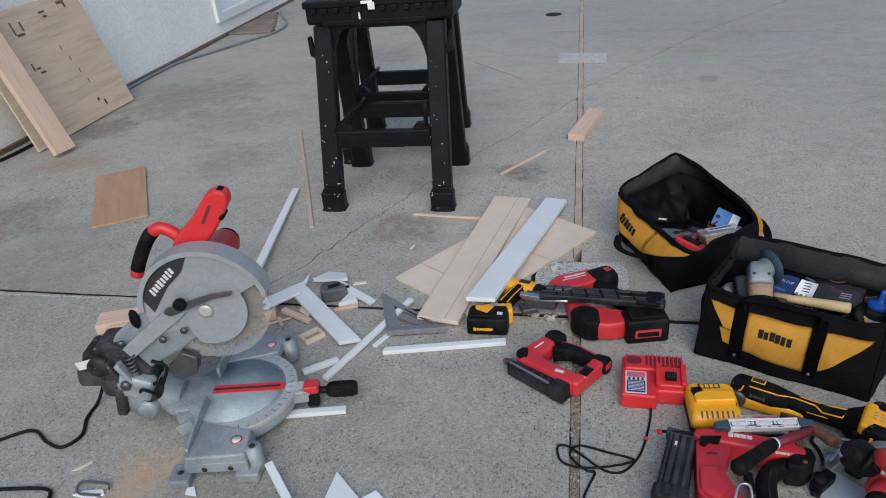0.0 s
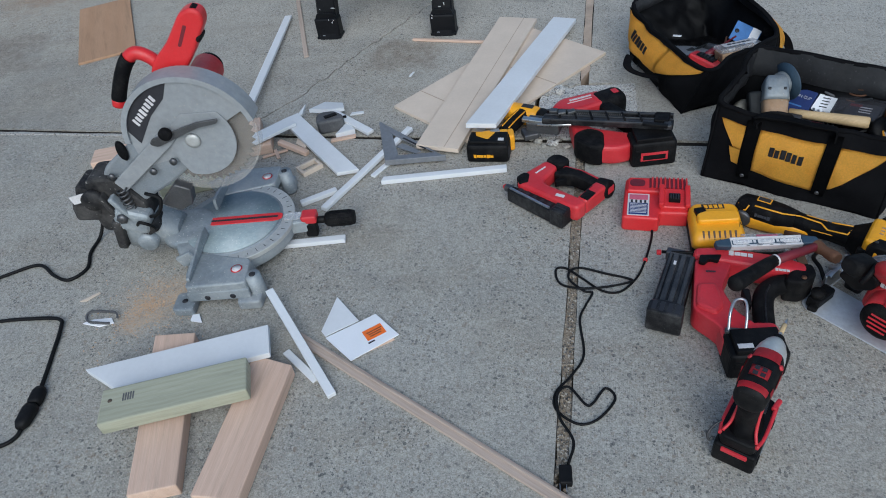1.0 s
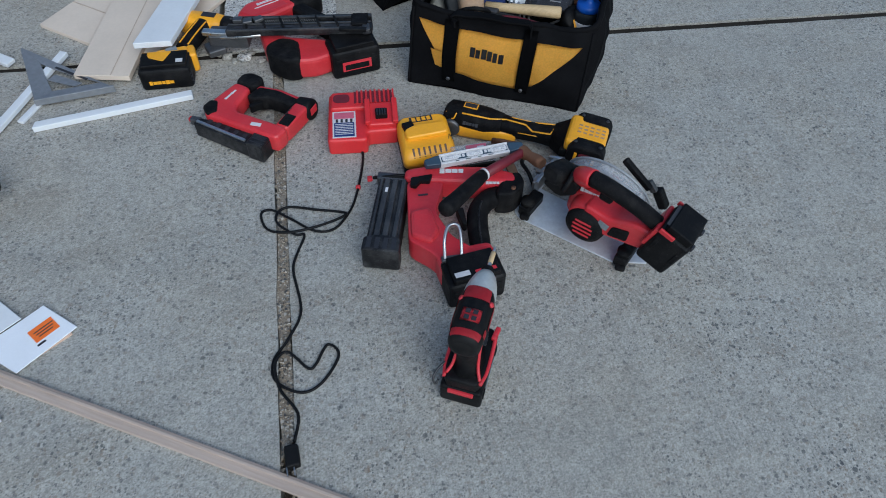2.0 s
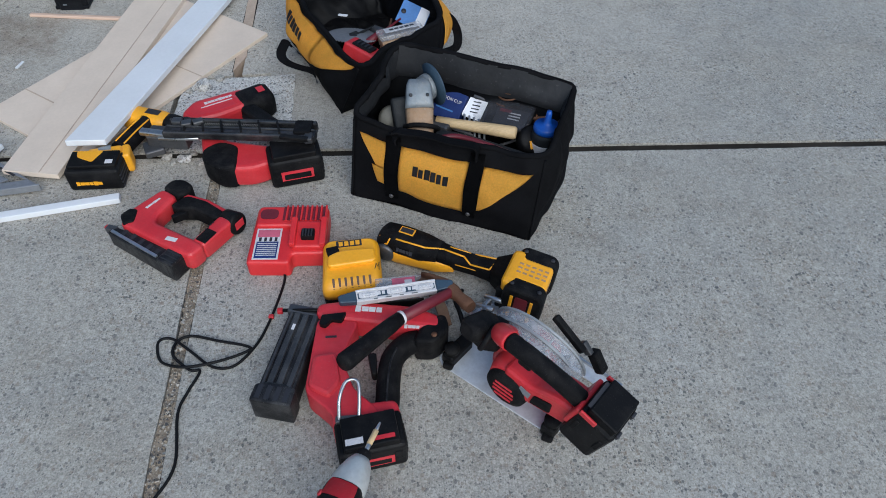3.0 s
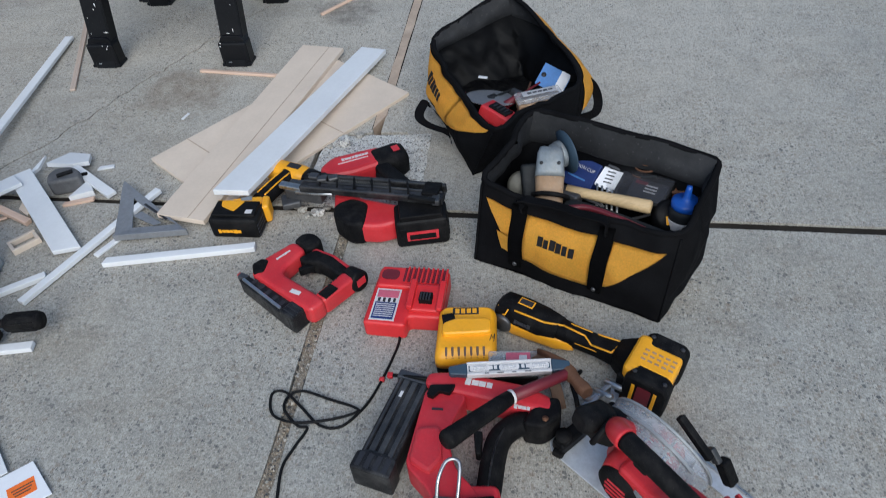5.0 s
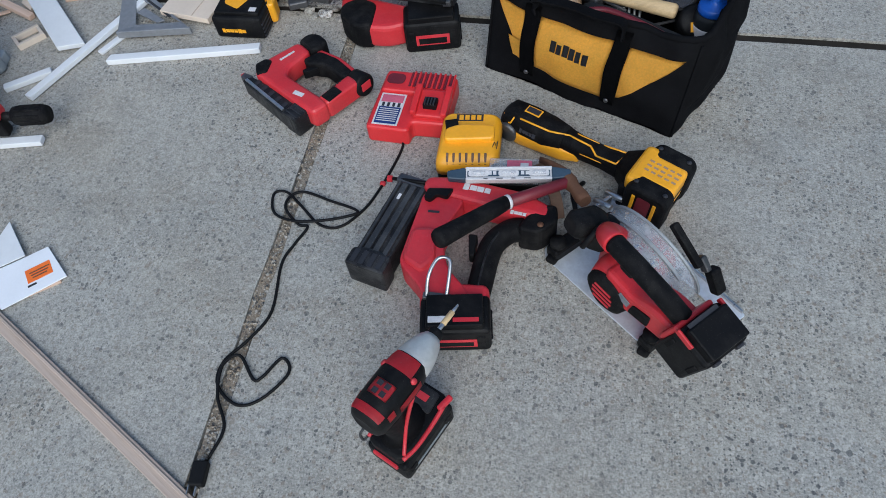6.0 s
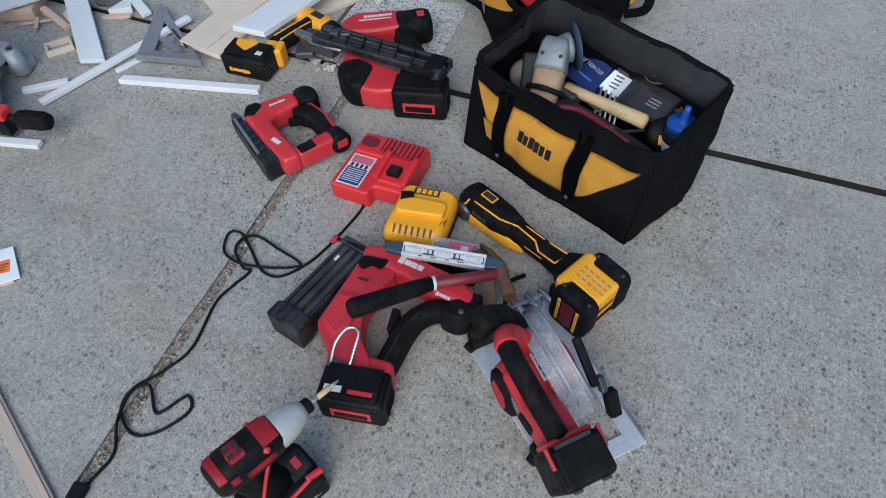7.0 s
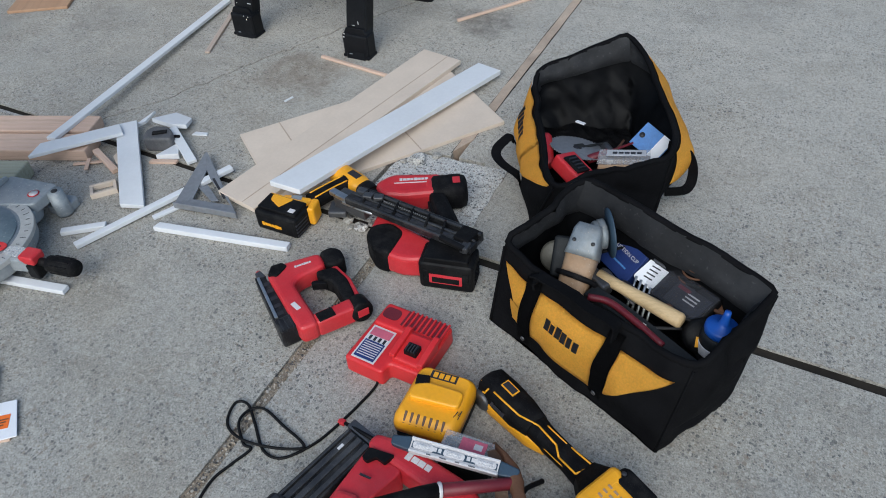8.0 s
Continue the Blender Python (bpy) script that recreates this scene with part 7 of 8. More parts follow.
# tilting neck behind the table
neck = part("bevel_neck", hull([(-0.32, 0.05, 0.055, 0, 0.12), (-0.3, 0.062, 0.07, 0, 0.12), (-0.25, 0.06, 0.066, 0, 0.11), (-0.2, 0.05, 0.05, 0, 0.09), (-0.15, 0.045, 0.04, 0, 0.07)], 20, 3.0), M_ALU, ms)
part("bevel_hub", lathe([(0.024, 0), (0.03, 0.006), (0.03, 0.05), (0.024, 0.056), (0.0, 0.056)], 24, None, Matrix.Translation((-0.235, -0.02, 0.085)) @ pose(0, 0, 0, 90)), M_ALU, neck, "dusty bevel hub")
part("bevel_lever", block(0.028, 0.03, 0.1, 0.008, (-0.3, -0.066, 0.125), (0, 10, 0), segments=3), M_DUSTBLACK, neck)
part("pivot_cover", block(0.1, 0.05, 0.075, 0.016, (-0.25, -0.052, 0.165), (0, 22, 0), segments=3), M_ALU, neck)
part("pivot_bolt", lathe([(0.0, 0), (0.016, 0), (0.016, 0.008), (0.008, 0.012), (0.0, 0.012)], 6, None, Matrix.Translation((-0.265, -0.076, 0.185)) @ pose(0, 0, 0, 90)), M_DARKSTEEL, neck)
part("neck_flange", block(0.05, 0.075, 0.03, 0.008, (-0.215, -0.03, 0.125), (0, -25, 0)), M_DUSTBLACK, neck)
part("upright", prism(rounded([(-0.36, 0.12), (-0.22, 0.1), (-0.2, 0.2), (-0.26, 0.3), (-0.34, 0.3), (-0.37, 0.22)], 0.02), -0.05, 0.045, 0.01, None, pose(0, 0, 0, 90)), M_DUSTBLACK, neck)
part("pivot_cap", lathe([(0.0, 0), (0.026, 0.0), (0.03, 0.006), (0.03, 0.02), (0.0, 0.02)], 20, None, Matrix.Translation((-0.33, -0.052, 0.245)) @ pose(0, 0, 0, 90)), M_DUSTBLACK, neck)
part("pivot_rib", block(0.016, 0.03, 0.12, 0.005, (-0.288, -0.058, 0.2), (0, -18, 0)), M_DUSTBLACK, neck)
part("pivot_rib", block(0.016, 0.03, 0.1, 0.005, (-0.258, -0.062, 0.205), (0, -24, 0)), M_ALU, neck)
part("chute_label", block(0.05, 0.0015, 0.026, 0, (-0.375, -0.0518, 0.245), (0, -12, 0)), M_LABEL, neck, "scuffed pale label")
part("wire_loop", sweep(curve_points([(-0.24, -0.07, 0.15), (-0.215, -0.09, 0.175), (-0.19, -0.08, 0.15), (-0.2, -0.06, 0.12)], 6), circle(0.0045, 8)), M_CORD, neck)
spring = []
for k in range(60):
    a = k * 0.75
    spring.append(Vector((-0.245 + 0.014 * math.cos(a), -0.05 + 0.014 * math.sin(a), 0.17 + 0.0016 * k)))
part("return_spring", sweep(spring, circle(0.0028, 6)), M_DARKSTEEL, neck)
part("dust_chute", prism(rounded([(-0.42, 0.165), (-0.345, 0.16), (-0.33, 0.2), (-0.34, 0.275), (-0.375, 0.285), (-0.39, 0.24), (-0.415, 0.22)], 0.016), -0.045, 0.05, 0.012, None, pose(0, 0, 0, 90)), M_DUSTBLACK, ms, "dusty black dust chute")
part("chute_rim", block(0.04, 0.085, 0.05, 0.008, (-0.395, 0.0, 0.185), (0, 10, 0)), M_DUSTBLACK, ms)
part("neck_cable", sweep(curve_points([(-0.2, -0.06, 0.17), (-0.16, -0.075, 0.19), (-0.14, -0.07, 0.235), (-0.18, -0.06, 0.25)], 6), circle(0.005, 8)), M_CORD, ms)
# head: arm, guard, blade, motor, handle
HX, HZ = 0.0, 0.39
tilt = lambda y: Matrix.Translation((HX, y, HZ)) @ pose(0, 0, 0, 90)
part("head_arm", prism(rounded([(-0.33, -0.18), (-0.25, -0.21), (-0.1, -0.13), (0.0, -0.06), (0.0, 0.03), (-0.12, 0.04), (-0.28, -0.07)], 0.025), 0.012, 0.03, 0.008, None, tilt(0)), M_GREYTOOL, ms)
part("arm_plate", prism(rounded([(-0.275, -0.118), (-0.25, -0.15), (-0.06, -0.01), (-0.03, 0.02), (-0.05, 0.04), (-0.08, 0.03)], 0.016), 0.034, 0.044, 0.003, None, tilt(0)), M_GUARD, ms)
guard = part("upper_guard", prism(rounded([(0.0, -0.04), (-0.155, -0.075), (-0.19, -0.02)], 0.01)[:10] + [(0.172 * math.cos(radians(a)), 0.172 * math.sin(radians(a))) for a in range(168, 22, -6)] + [(0.11, 0.045)], -0.01, 0.032, 0.008, None, tilt(0)), M_GUARD, ms, "grey metal upper guard")
rim_arc = [Vector((HX + 0.172 * math.cos(radians(a)), -0.01, HZ + 0.172 * math.sin(radians(a)))) for a in range(178, 12, -5)]
part("guard_band", sweep(rim_arc, [(-0.007, -0.03), (0.007, -0.03), (0.007, 0.03), (-0.007, 0.03)], up=(0, 1, 0)), M_GUARD, guard)
part("guard_decal", prism([(0.166 * math.cos(radians(a)), 0.166 * math.sin(radians(a))) for a in range(166, 92, -4)] + [(-0.035, 0.12), (-0.085, 0.075), (-0.14, 0.0)], 0.0325, 0.0335, 0, None, tilt(0)), M_INK, guard, "black curved decal")
for k in range(8):
    t = k / 7
    part("logo_bar", block(0.007 + 0.0014 * (k % 2), 0.0012, 0.018 if k % 3 else 0.022, 0, (HX - 0.128 + 0.066 * t, -0.0342, HZ + 0.062 + 0.062 * t), (0, -30, 0)), M_LABEL, guard)
hub = part("lower_guard", prism(half_disc(0.055, 0.168, -168, 40, 44), 0.006, 0.0085, 0, None, tilt(-0.012)), M_CLEAR, ms, "scratched clear lower guard")
part("guard_lip", prism(half_disc(0.164, 0.17, -168, 40, 44), -0.02, 0.008, 0, None, tilt(-0.012)), M_CLEAR, hub)
part("guard_cover", prism(rounded([(0.112 * math.cos(radians(a)), 0.112 * math.sin(radians(a))) for a in range(-110, 46, 10)] + [(-0.01, 0.075), (-0.07, 0.02), (-0.06, -0.06)], 0.01), 0.0325, 0.0365, 0.001, None, tilt(0)), M_GUARD, ms, "flat grey guard cover")
teeth = []
for k in range(96):
    a, r = 2 * math.pi * (k // 2 + 0.28 * (k % 2)) / 48, 0.142 if k % 2 else 0.154
    teeth.append((r * math.cos(a), r * math.sin(a)))
part("blade", prism(teeth, -0.0012, 0.0012, 0, None, tilt(0)), M_BLADE, ms, "large toothed saw blade")
part("arbor", lathe([(0.0, 0), (0.02, 0.0), (0.02, 0.006), (0.012, 0.008), (0.0, 0.008)], 20, None, Matrix.Translation((0.0, -0.037, 0.388)) @ pose(0, 0, 0, 90)), M_SCALE, ms)
part("guard_pivot", lathe([(0.0, 0), (0.014, 0.0), (0.017, 0.005), (0.017, 0.016), (0.012, 0.021), (0.0, 0.021)], 20, None, Matrix.Translation((-0.055, -0.047, 0.424)) @ pose(0, 0, 0, 90)), M_RUBBER, ms)
part("guard_link", prism(rounded([(-0.11, 0.005), (-0.1, 0.02), (0.03, 0.055), (0.09, 0.06), (0.085, 0.048), (0.03, 0.04), (-0.09, -0.005)], 0.008), 0.047, 0.053, 0.001, None, tilt(0)), M_DARKSTEEL, ms)
for x, z in ((-0.255, -0.085), (-0.07, -0.055), (-0.135, -0.08)):
    part("bolt", lathe([(0.0, 0), (0.01, 0), (0.01, 0.006), (0.0, 0.007)], 10, None, Matrix.Translation((HX + x, -0.046, HZ + z)) @ pose(0, 0, 0, 90)), M_DARKSTEEL, ms)
part("arm_stop", lathe([(0.0, 0), (0.02, 0.001), (0.023, 0.006), (0.018, 0.012), (0.0, 0.013)], 24, None, Matrix.Translation((-0.2, -0.03, 0.375)) @ pose(0, 0, 0, 90) @ Matrix.Diagonal((0.62, 1.35, 1, 1))), M_RUBBER, ms)
part("guard_shoe", prism(rounded([(-0.16, -0.19), (-0.1, -0.13), (-0.06, -0.15), (-0.07, -0.2), (-0.11, -0.22)], 0.008), 0.01, 0.045, 0.004, None, tilt(0)), M_DARKSTEEL, ms)
part("motor", lathe([(0.0, 0), (0.034, 0.002), (0.042, 0.012), (0.043, 0.12), (0.046, 0.125), (0.046, 0.155), (0.038, 0.175), (0.0, 0.178)], 28, None, Matrix.Translation((0.015, 0.19, 0.48)) @ pose(0, 0, 0, 90)), M_RED, ms, "red motor housing")
part("motor_end", lathe([(0.0, 0), (0.03, 0.0), (0.036, 0.008), (0.04, 0.03), (0.0, 0.03)], 24, None, Matrix.Translation((0.015, 0.205, 0.48)) @ pose(0, 0, 0, 90)), M_RUBBER, ms)
hd = part("handle", prism(rounded([(-0.08, 0.535), (0.0, 0.525), (0.058, 0.592), (0.106, 0.662), (0.105, 0.69), (0.082, 0.702), (0.052, 0.692), (-0.005, 0.622), (-0.06, 0.575)], 0.016), -0.079, -0.033, 0.012, None, pose(0, 0, 0, 90), 3), M_CHARGE, ms, "red main handle")
part("handle_slot", prism(rounded([(0.022, 0.612), (0.03, 0.609), (0.062, 0.66), (0.054, 0.664)], 0.004), -0.0797, -0.0323, 0, None, pose(0, 0, 0, 90)), M_WINE, hd)
part("trigger", block(0.022, 0.043, 0.028, 0.006, (0.072, 0.055, 0.628), (0, -55, 0)), M_RUBBER, hd)
part("handle_tip", block(0.018, 0.03, 0.008, 0.005, (0.088, 0.055, 0.695), (0, 30, 0)), M_RUBBER, hd)
carry = [(-0.2, 0.05, 0.462), (-0.188, 0.051, 0.492), (-0.158, 0.053, 0.545), (-0.128, 0.055, 0.583), (-0.1, 0.056, 0.597), (-0.07, 0.056, 0.582), (-0.045, 0.056, 0.55)]
cp = curve_points(carry, 6)
part("carry_grip", sweep(cp[4:20], circle(0.019, 14), up=(0, 1, 0)), M_RUBBER, ms, "black rubber carry grip")
part("carry_bow", sweep(cp[19:], circle(0.017, 14), up=(0, 1, 0)), M_CHARGE, ms)
part("carry_end", sweep(cp[:5], circle(0.018, 14), up=(0, 1, 0)), M_CHARGE, ms)
# its cord, with the extension
cord = [(-1.02, 2.13, 0.16), (-1.05, 2.12, 0.08), (-1.075, 2.09, 0.012), (-1.07, 2.02, 0.006), (-1.04, 1.95, 0.006), (-1.07, 1.9, 0.006), (-1.13, 1.915, 0.006), (-1.21, 1.955, 0.006), (-1.3, 1.9, 0.006), (-1.5, 1.75, 0.006), (-1.75, 1.7, 0.006), (-1.8, 1.62, 0.006), (-1.6, 1.6, 0.006), (-1.35, 1.68, 0.006), (-1.185, 1.728, 0.006), (-1.07, 1.748, 0.006), (-1.0, 1.748, 0.008), (-0.975, 1.715, 0.008), (-0.945, 1.63, 0.006), (-0.925, 1.575, 0.006), (-0.9, 1.515, 0.012)]
lead = part("power_cord", sweep(curve_points(cord, 7), circle(0.0052, 8)), M_CORD, ms, "thick black power cord")
lead.matrix_parent_inverse = ms.matrix_basis.inverted()
plug = part("plug", hull([(0, 0.012, 0.01, 0, 0), (0.012, 0.017, 0.013, 0, 0), (0.04, 0.017, 0.014, 0, 0), (0.05, 0.013, 0.012, 0, 0)], 14, 3.0, None, Matrix.Translation((-0.9, 1.52, 0.014)) @ pose(0, 0, 0, 0, 0, -76)), M_CORD, ms)
plug.matrix_parent_inverse = ms.matrix_basis.inverted()
ext = thing("extension_cord", pose(0, 0, 0), "black extension cord plugged into the saw cord", "extension cord")
part("socket", hull([(0, 0.015, 0.013, 0, 0), (0.012, 0.019, 0.015, 0, 0), (0.05, 0.017, 0.014, 0, 0), (0.065, 0.009, 0.009, 0, 0)], 14, 3.0, None, Matrix.Translation((-0.888, 1.468, 0.0155)) @ pose(0, 0, 0, 0, 0, -82)), M_CORD, ext)
part("cable", sweep(curve_points([(-0.879, 1.405, 0.009), (-0.882, 1.385, 0.006), (-0.905, 1.36, 0.006), (-1.0, 1.32, 0.006), (-1.2, 1.25, 0.006), (-1.6, 1.1, 0.006), (-2.2, 1.0, 0.006)], 7), circle(0.0052, 8)), M_CORD, ext)
# bits of litter and sawdust by the saw
rng2 = random.Random(9)
dust_bm = bmesh.new()
for _ in range(900):
    a, r = rng2.uniform(0, 6.28), abs(rng2.gauss(0, 0.075))
    x, y = -0.765 + r * math.cos(a) * 0.9 + 0.02 * rng2.gauss(0, 1), 1.825 + r * math.sin(a) * 1.15
    s = rng2.uniform(0.0008, 0.0022)
    block(s * 2.2, s, s * 0.7, 0, (x, y, s * 0.35), (0, 0, rng2.uniform(0, 180)), dust_bm)
solo("sawdust", dust_bm, M_DUST, pose(0, 0, 0), "pale sawdust scattered on concrete by the saw", "sawdust", kind="stuff")
scrap([(-0.985, 1.822), (-0.945, 1.862), (-0.94, 1.858), (-0.965, 1.825)], 0.0003, 0.004, "small bare wood sliver near the cord", M_MDF)
scrap([(-0.615, 1.775), (-0.58, 1.772), (-0.6, 1.80), (-0.618, 1.795)], 0.0003, 0.006, "small white paper scrap by the saw", M_PAPER)
wire = [(-0.925 + 0.05 * (1 + math.cos(a)) * 0.95, 1.765 + 0.024 * math.sin(a), 0.008 + 0.004 * math.sin(3 * a)) for a in [2 * math.pi * k / 24 for k in range(22)]]
solo("torn_band", sweep([Vector(p) for p in wire], [(-0.002, -0.0035), (0.002, -0.0035), (0.002, 0.0035), (-0.002, 0.0035)]), M_GREYTAPE, pose(0, 0, 0), "curled brown and white torn band on concrete", "scrap")
scrap([(-0.925, 1.742), (-0.87, 1.735), (-0.835, 1.752), (-0.85, 1.768), (-0.9, 1.758)], 0.0003, 0.005, "torn white paper scrap by the curled band", M_PAPER)

# ---- contents of the front bag ----
IN = "tools in the open bags"


def bag_floor(name, base, z, label):
    """The dark heap of small tools that fills the bottom of a bag."""
    bm = bmesh.new()
    n = 16
    a, b, c, d = [Vector(p) for p in base]
    grid = []
    for j in range(n + 1):
        row = []
        for i in range(n + 1):
            p = a.lerp(b, i / n).lerp(d.lerp(c, i / n), j / n)
            row.append(bm.verts.new((p.x, p.y, z + 0.02 * noise.noise(Vector((p.x * 14, p.y * 14, 2))) + 0.008 * noise.noise(Vector((p.x * 50, p.y * 50, 5))))))
        grid.append(row)
    for j in range(n):
        for i in range(n):
            bm.faces.new((grid[j][i], grid[j][i + 1], grid[j + 1][i + 1], grid[j + 1][i]))
    bmesh.ops.solidify(bm, geom=bm.faces[:], thickness=0.01)
    return solo(name, bm, M_RUBBER, pose(0, 0, 0), label, "small tools", kind="stuff")


bag_floor("loose_tools", [(0.76, 2.475, 0), (1.17, 2.30, 0), (1.245, 2.43, 0), (0.855, 2.62, 0)], 0.095, "dark heap of small tools filling the bag")
bag_floor("loose_tools", [(0.58, 3.19, 0), (0.73, 2.82, 0), (0.99, 2.95, 0), (0.83, 3.28, 0)], 0.05, "dark heap of small tools in the rear bag")

gr = thing("angle_grinder", pose(0, 0, 0), "grey angle grinder with a dusty tan body", "grinder", IN)
ga, gb = Vector((0.912, 2.475, 0.145)), Vector((0.914, 2.585, 0.25))
gm = Matrix.Translation(ga) @ (gb - ga).to_track_quat("X", "Z").to_matrix().to_4x4()
part("body", hull([(-0.03, 0.026, 0.024, 0, 0), (-0.02, 0.033, 0.031, 0, 0), (0.05, 0.033, 0.031, 0, 0), (0.085, 0.035, 0.033, 0, 0)], 18, 3.4, None, gm), M_TAN, gr)
part("cable_wrap", sweep(curve_points([(0.875, 2.49, 0.185), (0.895, 2.475, 0.2), (0.925, 2.472, 0.2), (0.955, 2.485, 0.18), (0.95, 2.5, 0.15)], 6), circle(0.006, 8)), M_RUBBER, gr)
part("gear_head", hull([(0.08, 0.036, 0.034, 0, 0), (0.095, 0.034, 0.036, 0, 0), (0.135, 0.031, 0.034, 0, 0), (0.15, 0.025, 0.027, 0, 0)], 20, 6.0, None, gm), M_GEAR, gr, "bare metal gear head")
da = Vector((0.92, 2.578, 0.228))
dn = Vector((0.86, 0.5, 0.06)).normalized()
part("neck", lathe([(0.027, 0), (0.03, 0.004), (0.03, 0.012), (0.025, 0.016), (0.025, 0.026), (0.02, 0.03), (0, 0.03)], 22, None, along(da, da + dn)), M_GEAR, gr)
part("disc", lathe([(0.0, 0), (0.054, 0.0), (0.054, 0.003), (0.0, 0.003)], 36, None, along(da + dn * 0.034, da + dn)), M_DARKBLUE, gr, "thin dark cutting disc")
part("guard_hood", lathe([(0.026, 0), (0.032, 0.0), (0.033, 0.012), (0.03, 0.014), (0.026, 0.014)], 26, None, along(da + dn * 0.012, da + dn)), M_GEAR, gr, "scuffed metal disc hood")
for a, b in ((0.02, 0.022), (-0.02, 0.022), (0.02, -0.022), (-0.02, -0.022)):
    part("head_screw", lathe([(0, 0), (0.0045, 0), (0.004, 0.003), (0, 0.003)], 10, None, gm @ Matrix.Translation((0.11, a, 0.034)) @ pose(0, 0, 0)), M_DARKSTEEL, gr)
part("side_panel", block(0.05, 0.03, 0.09, 0.008, (0.872, 2.54, 0.18), (-40, 0, 10), segments=3), M_SLATE, gr)
solo("round_tin", lathe([(0.0, 0), (0.034, 0.0), (0.036, 0.004), (0.036, 0.03), (0.03, 0.034), (0.0, 0.034)], 24), M_TIN, Matrix.Translation((0.845, 2.585, 0.135)) @ pose(0, 0, 0, 50, 10, 0), "round grey plastic cup in the bag", "cup", IN)
bx = thing("blue_box", Matrix.Translation((0.99, 2.605, 0.16)) @ pose(0, 0, 0, 48, 0, -38), "dark blue cardboard box standing in the bag", "box", IN)
part("carton", block(0.095, 0.075, 0.026, 0.001, (0, 0, 0)), M_NAVY, bx)
sign = bpy.data.curves.new("lettering", "FONT")
sign.body, sign.size, sign.align_x = "SUCTION CUP", 0.0115, "CENTER"
holder = new("lettering", sign)
bpy.context.view_layer.update()
sign_mesh = bpy.data.meshes.new_from_object(holder.evaluated_get(bpy.context.evaluated_depsgraph_get()))
bpy.data.objects.remove(holder)
sign_mesh.materials.clear()
sign_mesh.materials.append(M_LABEL)
letters_ob = new("lettering", sign_mesh)
letters_ob.parent = bx
letters_ob.matrix_basis = pose(0.002, 0.012, 0.0136)
part("lettering_bar", block(0.05, 0.004, 0.0006, 0, (0.0, -0.012, 0.0134)), M_SKY, bx)
hd2 = thing("wooden_mallet", pose(0, 0, 0), "hammer with a pale wooden handle in the bag", "hammer", IN)
w0, w1 = Vector((1.142, 2.452, 0.182)), Vector((0.955, 2.525, 0.172))
part("handle", lathe([(0.0, 0), (0.013, 0.001), (0.016, 0.006), (0.015, 0.06), (0.012, 0.15), (0.0125, (w1 - w0).length), (0.0, (w1 - w0).length)], 18, None, along(w0, w1)), M_HANDLEWOOD, hd2)
part("head", block(0.03, 0.10, 0.032, 0.006, tuple(w1 + Vector((-0.012, 0.0, -0.01))), (0, 0, 55)), M_DARKSTEEL, hd2)
cb = thing("chalk_bottle", Matrix.Translation((1.21, 2.445, 0.118)) @ pose(0, 0, 0, -3, 2, 0), "chalk bottle with a bright blue cap", "bottle", IN)
part("bottle_body", lathe([(0.0, 0), (0.03, 0.0), (0.034, 0.006), (0.034, 0.06), (0.029, 0.072), (0.0, 0.073)], 24), M_SLATE, cb)
part("bottle_label", lathe([(0.0345, 0.022), (0.0349, 0.024), (0.0349, 0.042), (0.0345, 0.044)], 24), M_LABEL, cb)
part("cap", lathe([(0.031, 0), (0.032, 0.003), (0.032, 0.014), (0.029, 0.017), (0.012, 0.02), (0.009, 0.026), (0.007, 0.046), (0.006, 0.054), (0.0, 0.055)], 24, None, pose(0, 0, 0.072)), M_BLUE, cb, "bright blue spout cap")
tg = thing("bit_card", Matrix.Translation((1.058, 2.572, 0.178)) @ pose(0, 0, 0, 38, 8, -25), "white printed card with steel drill bits", "packet", IN)
part("card", prism(rounded([(-0.028, -0.035), (0.022, -0.035), (0.026, 0.03), (-0.018, 0.04)], 0.008), 0, 0.0012), M_PAPER, tg)
for k in range(5):
    part("writing_bar", block(0.02, 0.003, 0.0005, 0, (0.0, 0.018 - 0.009 * k, 0.0016), (0, 0, 8)), M_INK, tg)
for k in range(5):
    part("drill_bit", rod((-0.02 + 0.013 * k, -0.03, 0.004), (0.01 + 0.013 * k, -0.10, 0.0), 0.003, n=8), M_STEEL, tg)
cp2 = thing("blade_case", Matrix.Translation((1.135, 2.525, 0.17)) @ pose(0, 0, 0, 24, -6, -32), "clear blade case with a dark red card", "case", IN)
part("tray", block(0.12, 0.075, 0.018, 0.004, (0, 0, 0), segments=3), M_RUBBER, cp2)
part("card", block(0.085, 0.05, 0.002, 0, (0.008, -0.002, 0.0102)), M_INK, cp2)
part("card_stripe", block(0.03, 0.008, 0.0006, 0, (-0.012, 0.014, 0.0114)), M_WINE, cp2)
part("lid", block(0.12, 0.075, 0.008, 0.003, (0, 0, 0.0165), segments=3), M_SMOKE, cp2, "clear lid")
for k in range(3):
    part("writing_bar", block(0.03, 0.003, 0.0006, 0, (0.015, 0.01 - 0.008 * k, 0.0114)), M_LABEL, cp2)
cl2 = thing("clear_case", Matrix.Translation((1.08, 2.57, 0.16)) @ pose(0, 0, 0, 35, 15, -48), "clear plastic accessory case in the bag", "case", IN)
part("tray", block(0.11, 0.06, 0.02, 0.004, (0, 0, 0)), M_SLATE, cl2)
part("lid", block(0.112, 0.062, 0.01, 0.003, (0, 0, 0.0155)), M_SMOKE, cl2)
tape2 = thing("tape_roll", Matrix.Translation((1.175, 2.47, 0.14)) @ pose(0, 0, 0, 40, 20, 0), "black and yellow tape measure in the bag", "tape measure", IN)
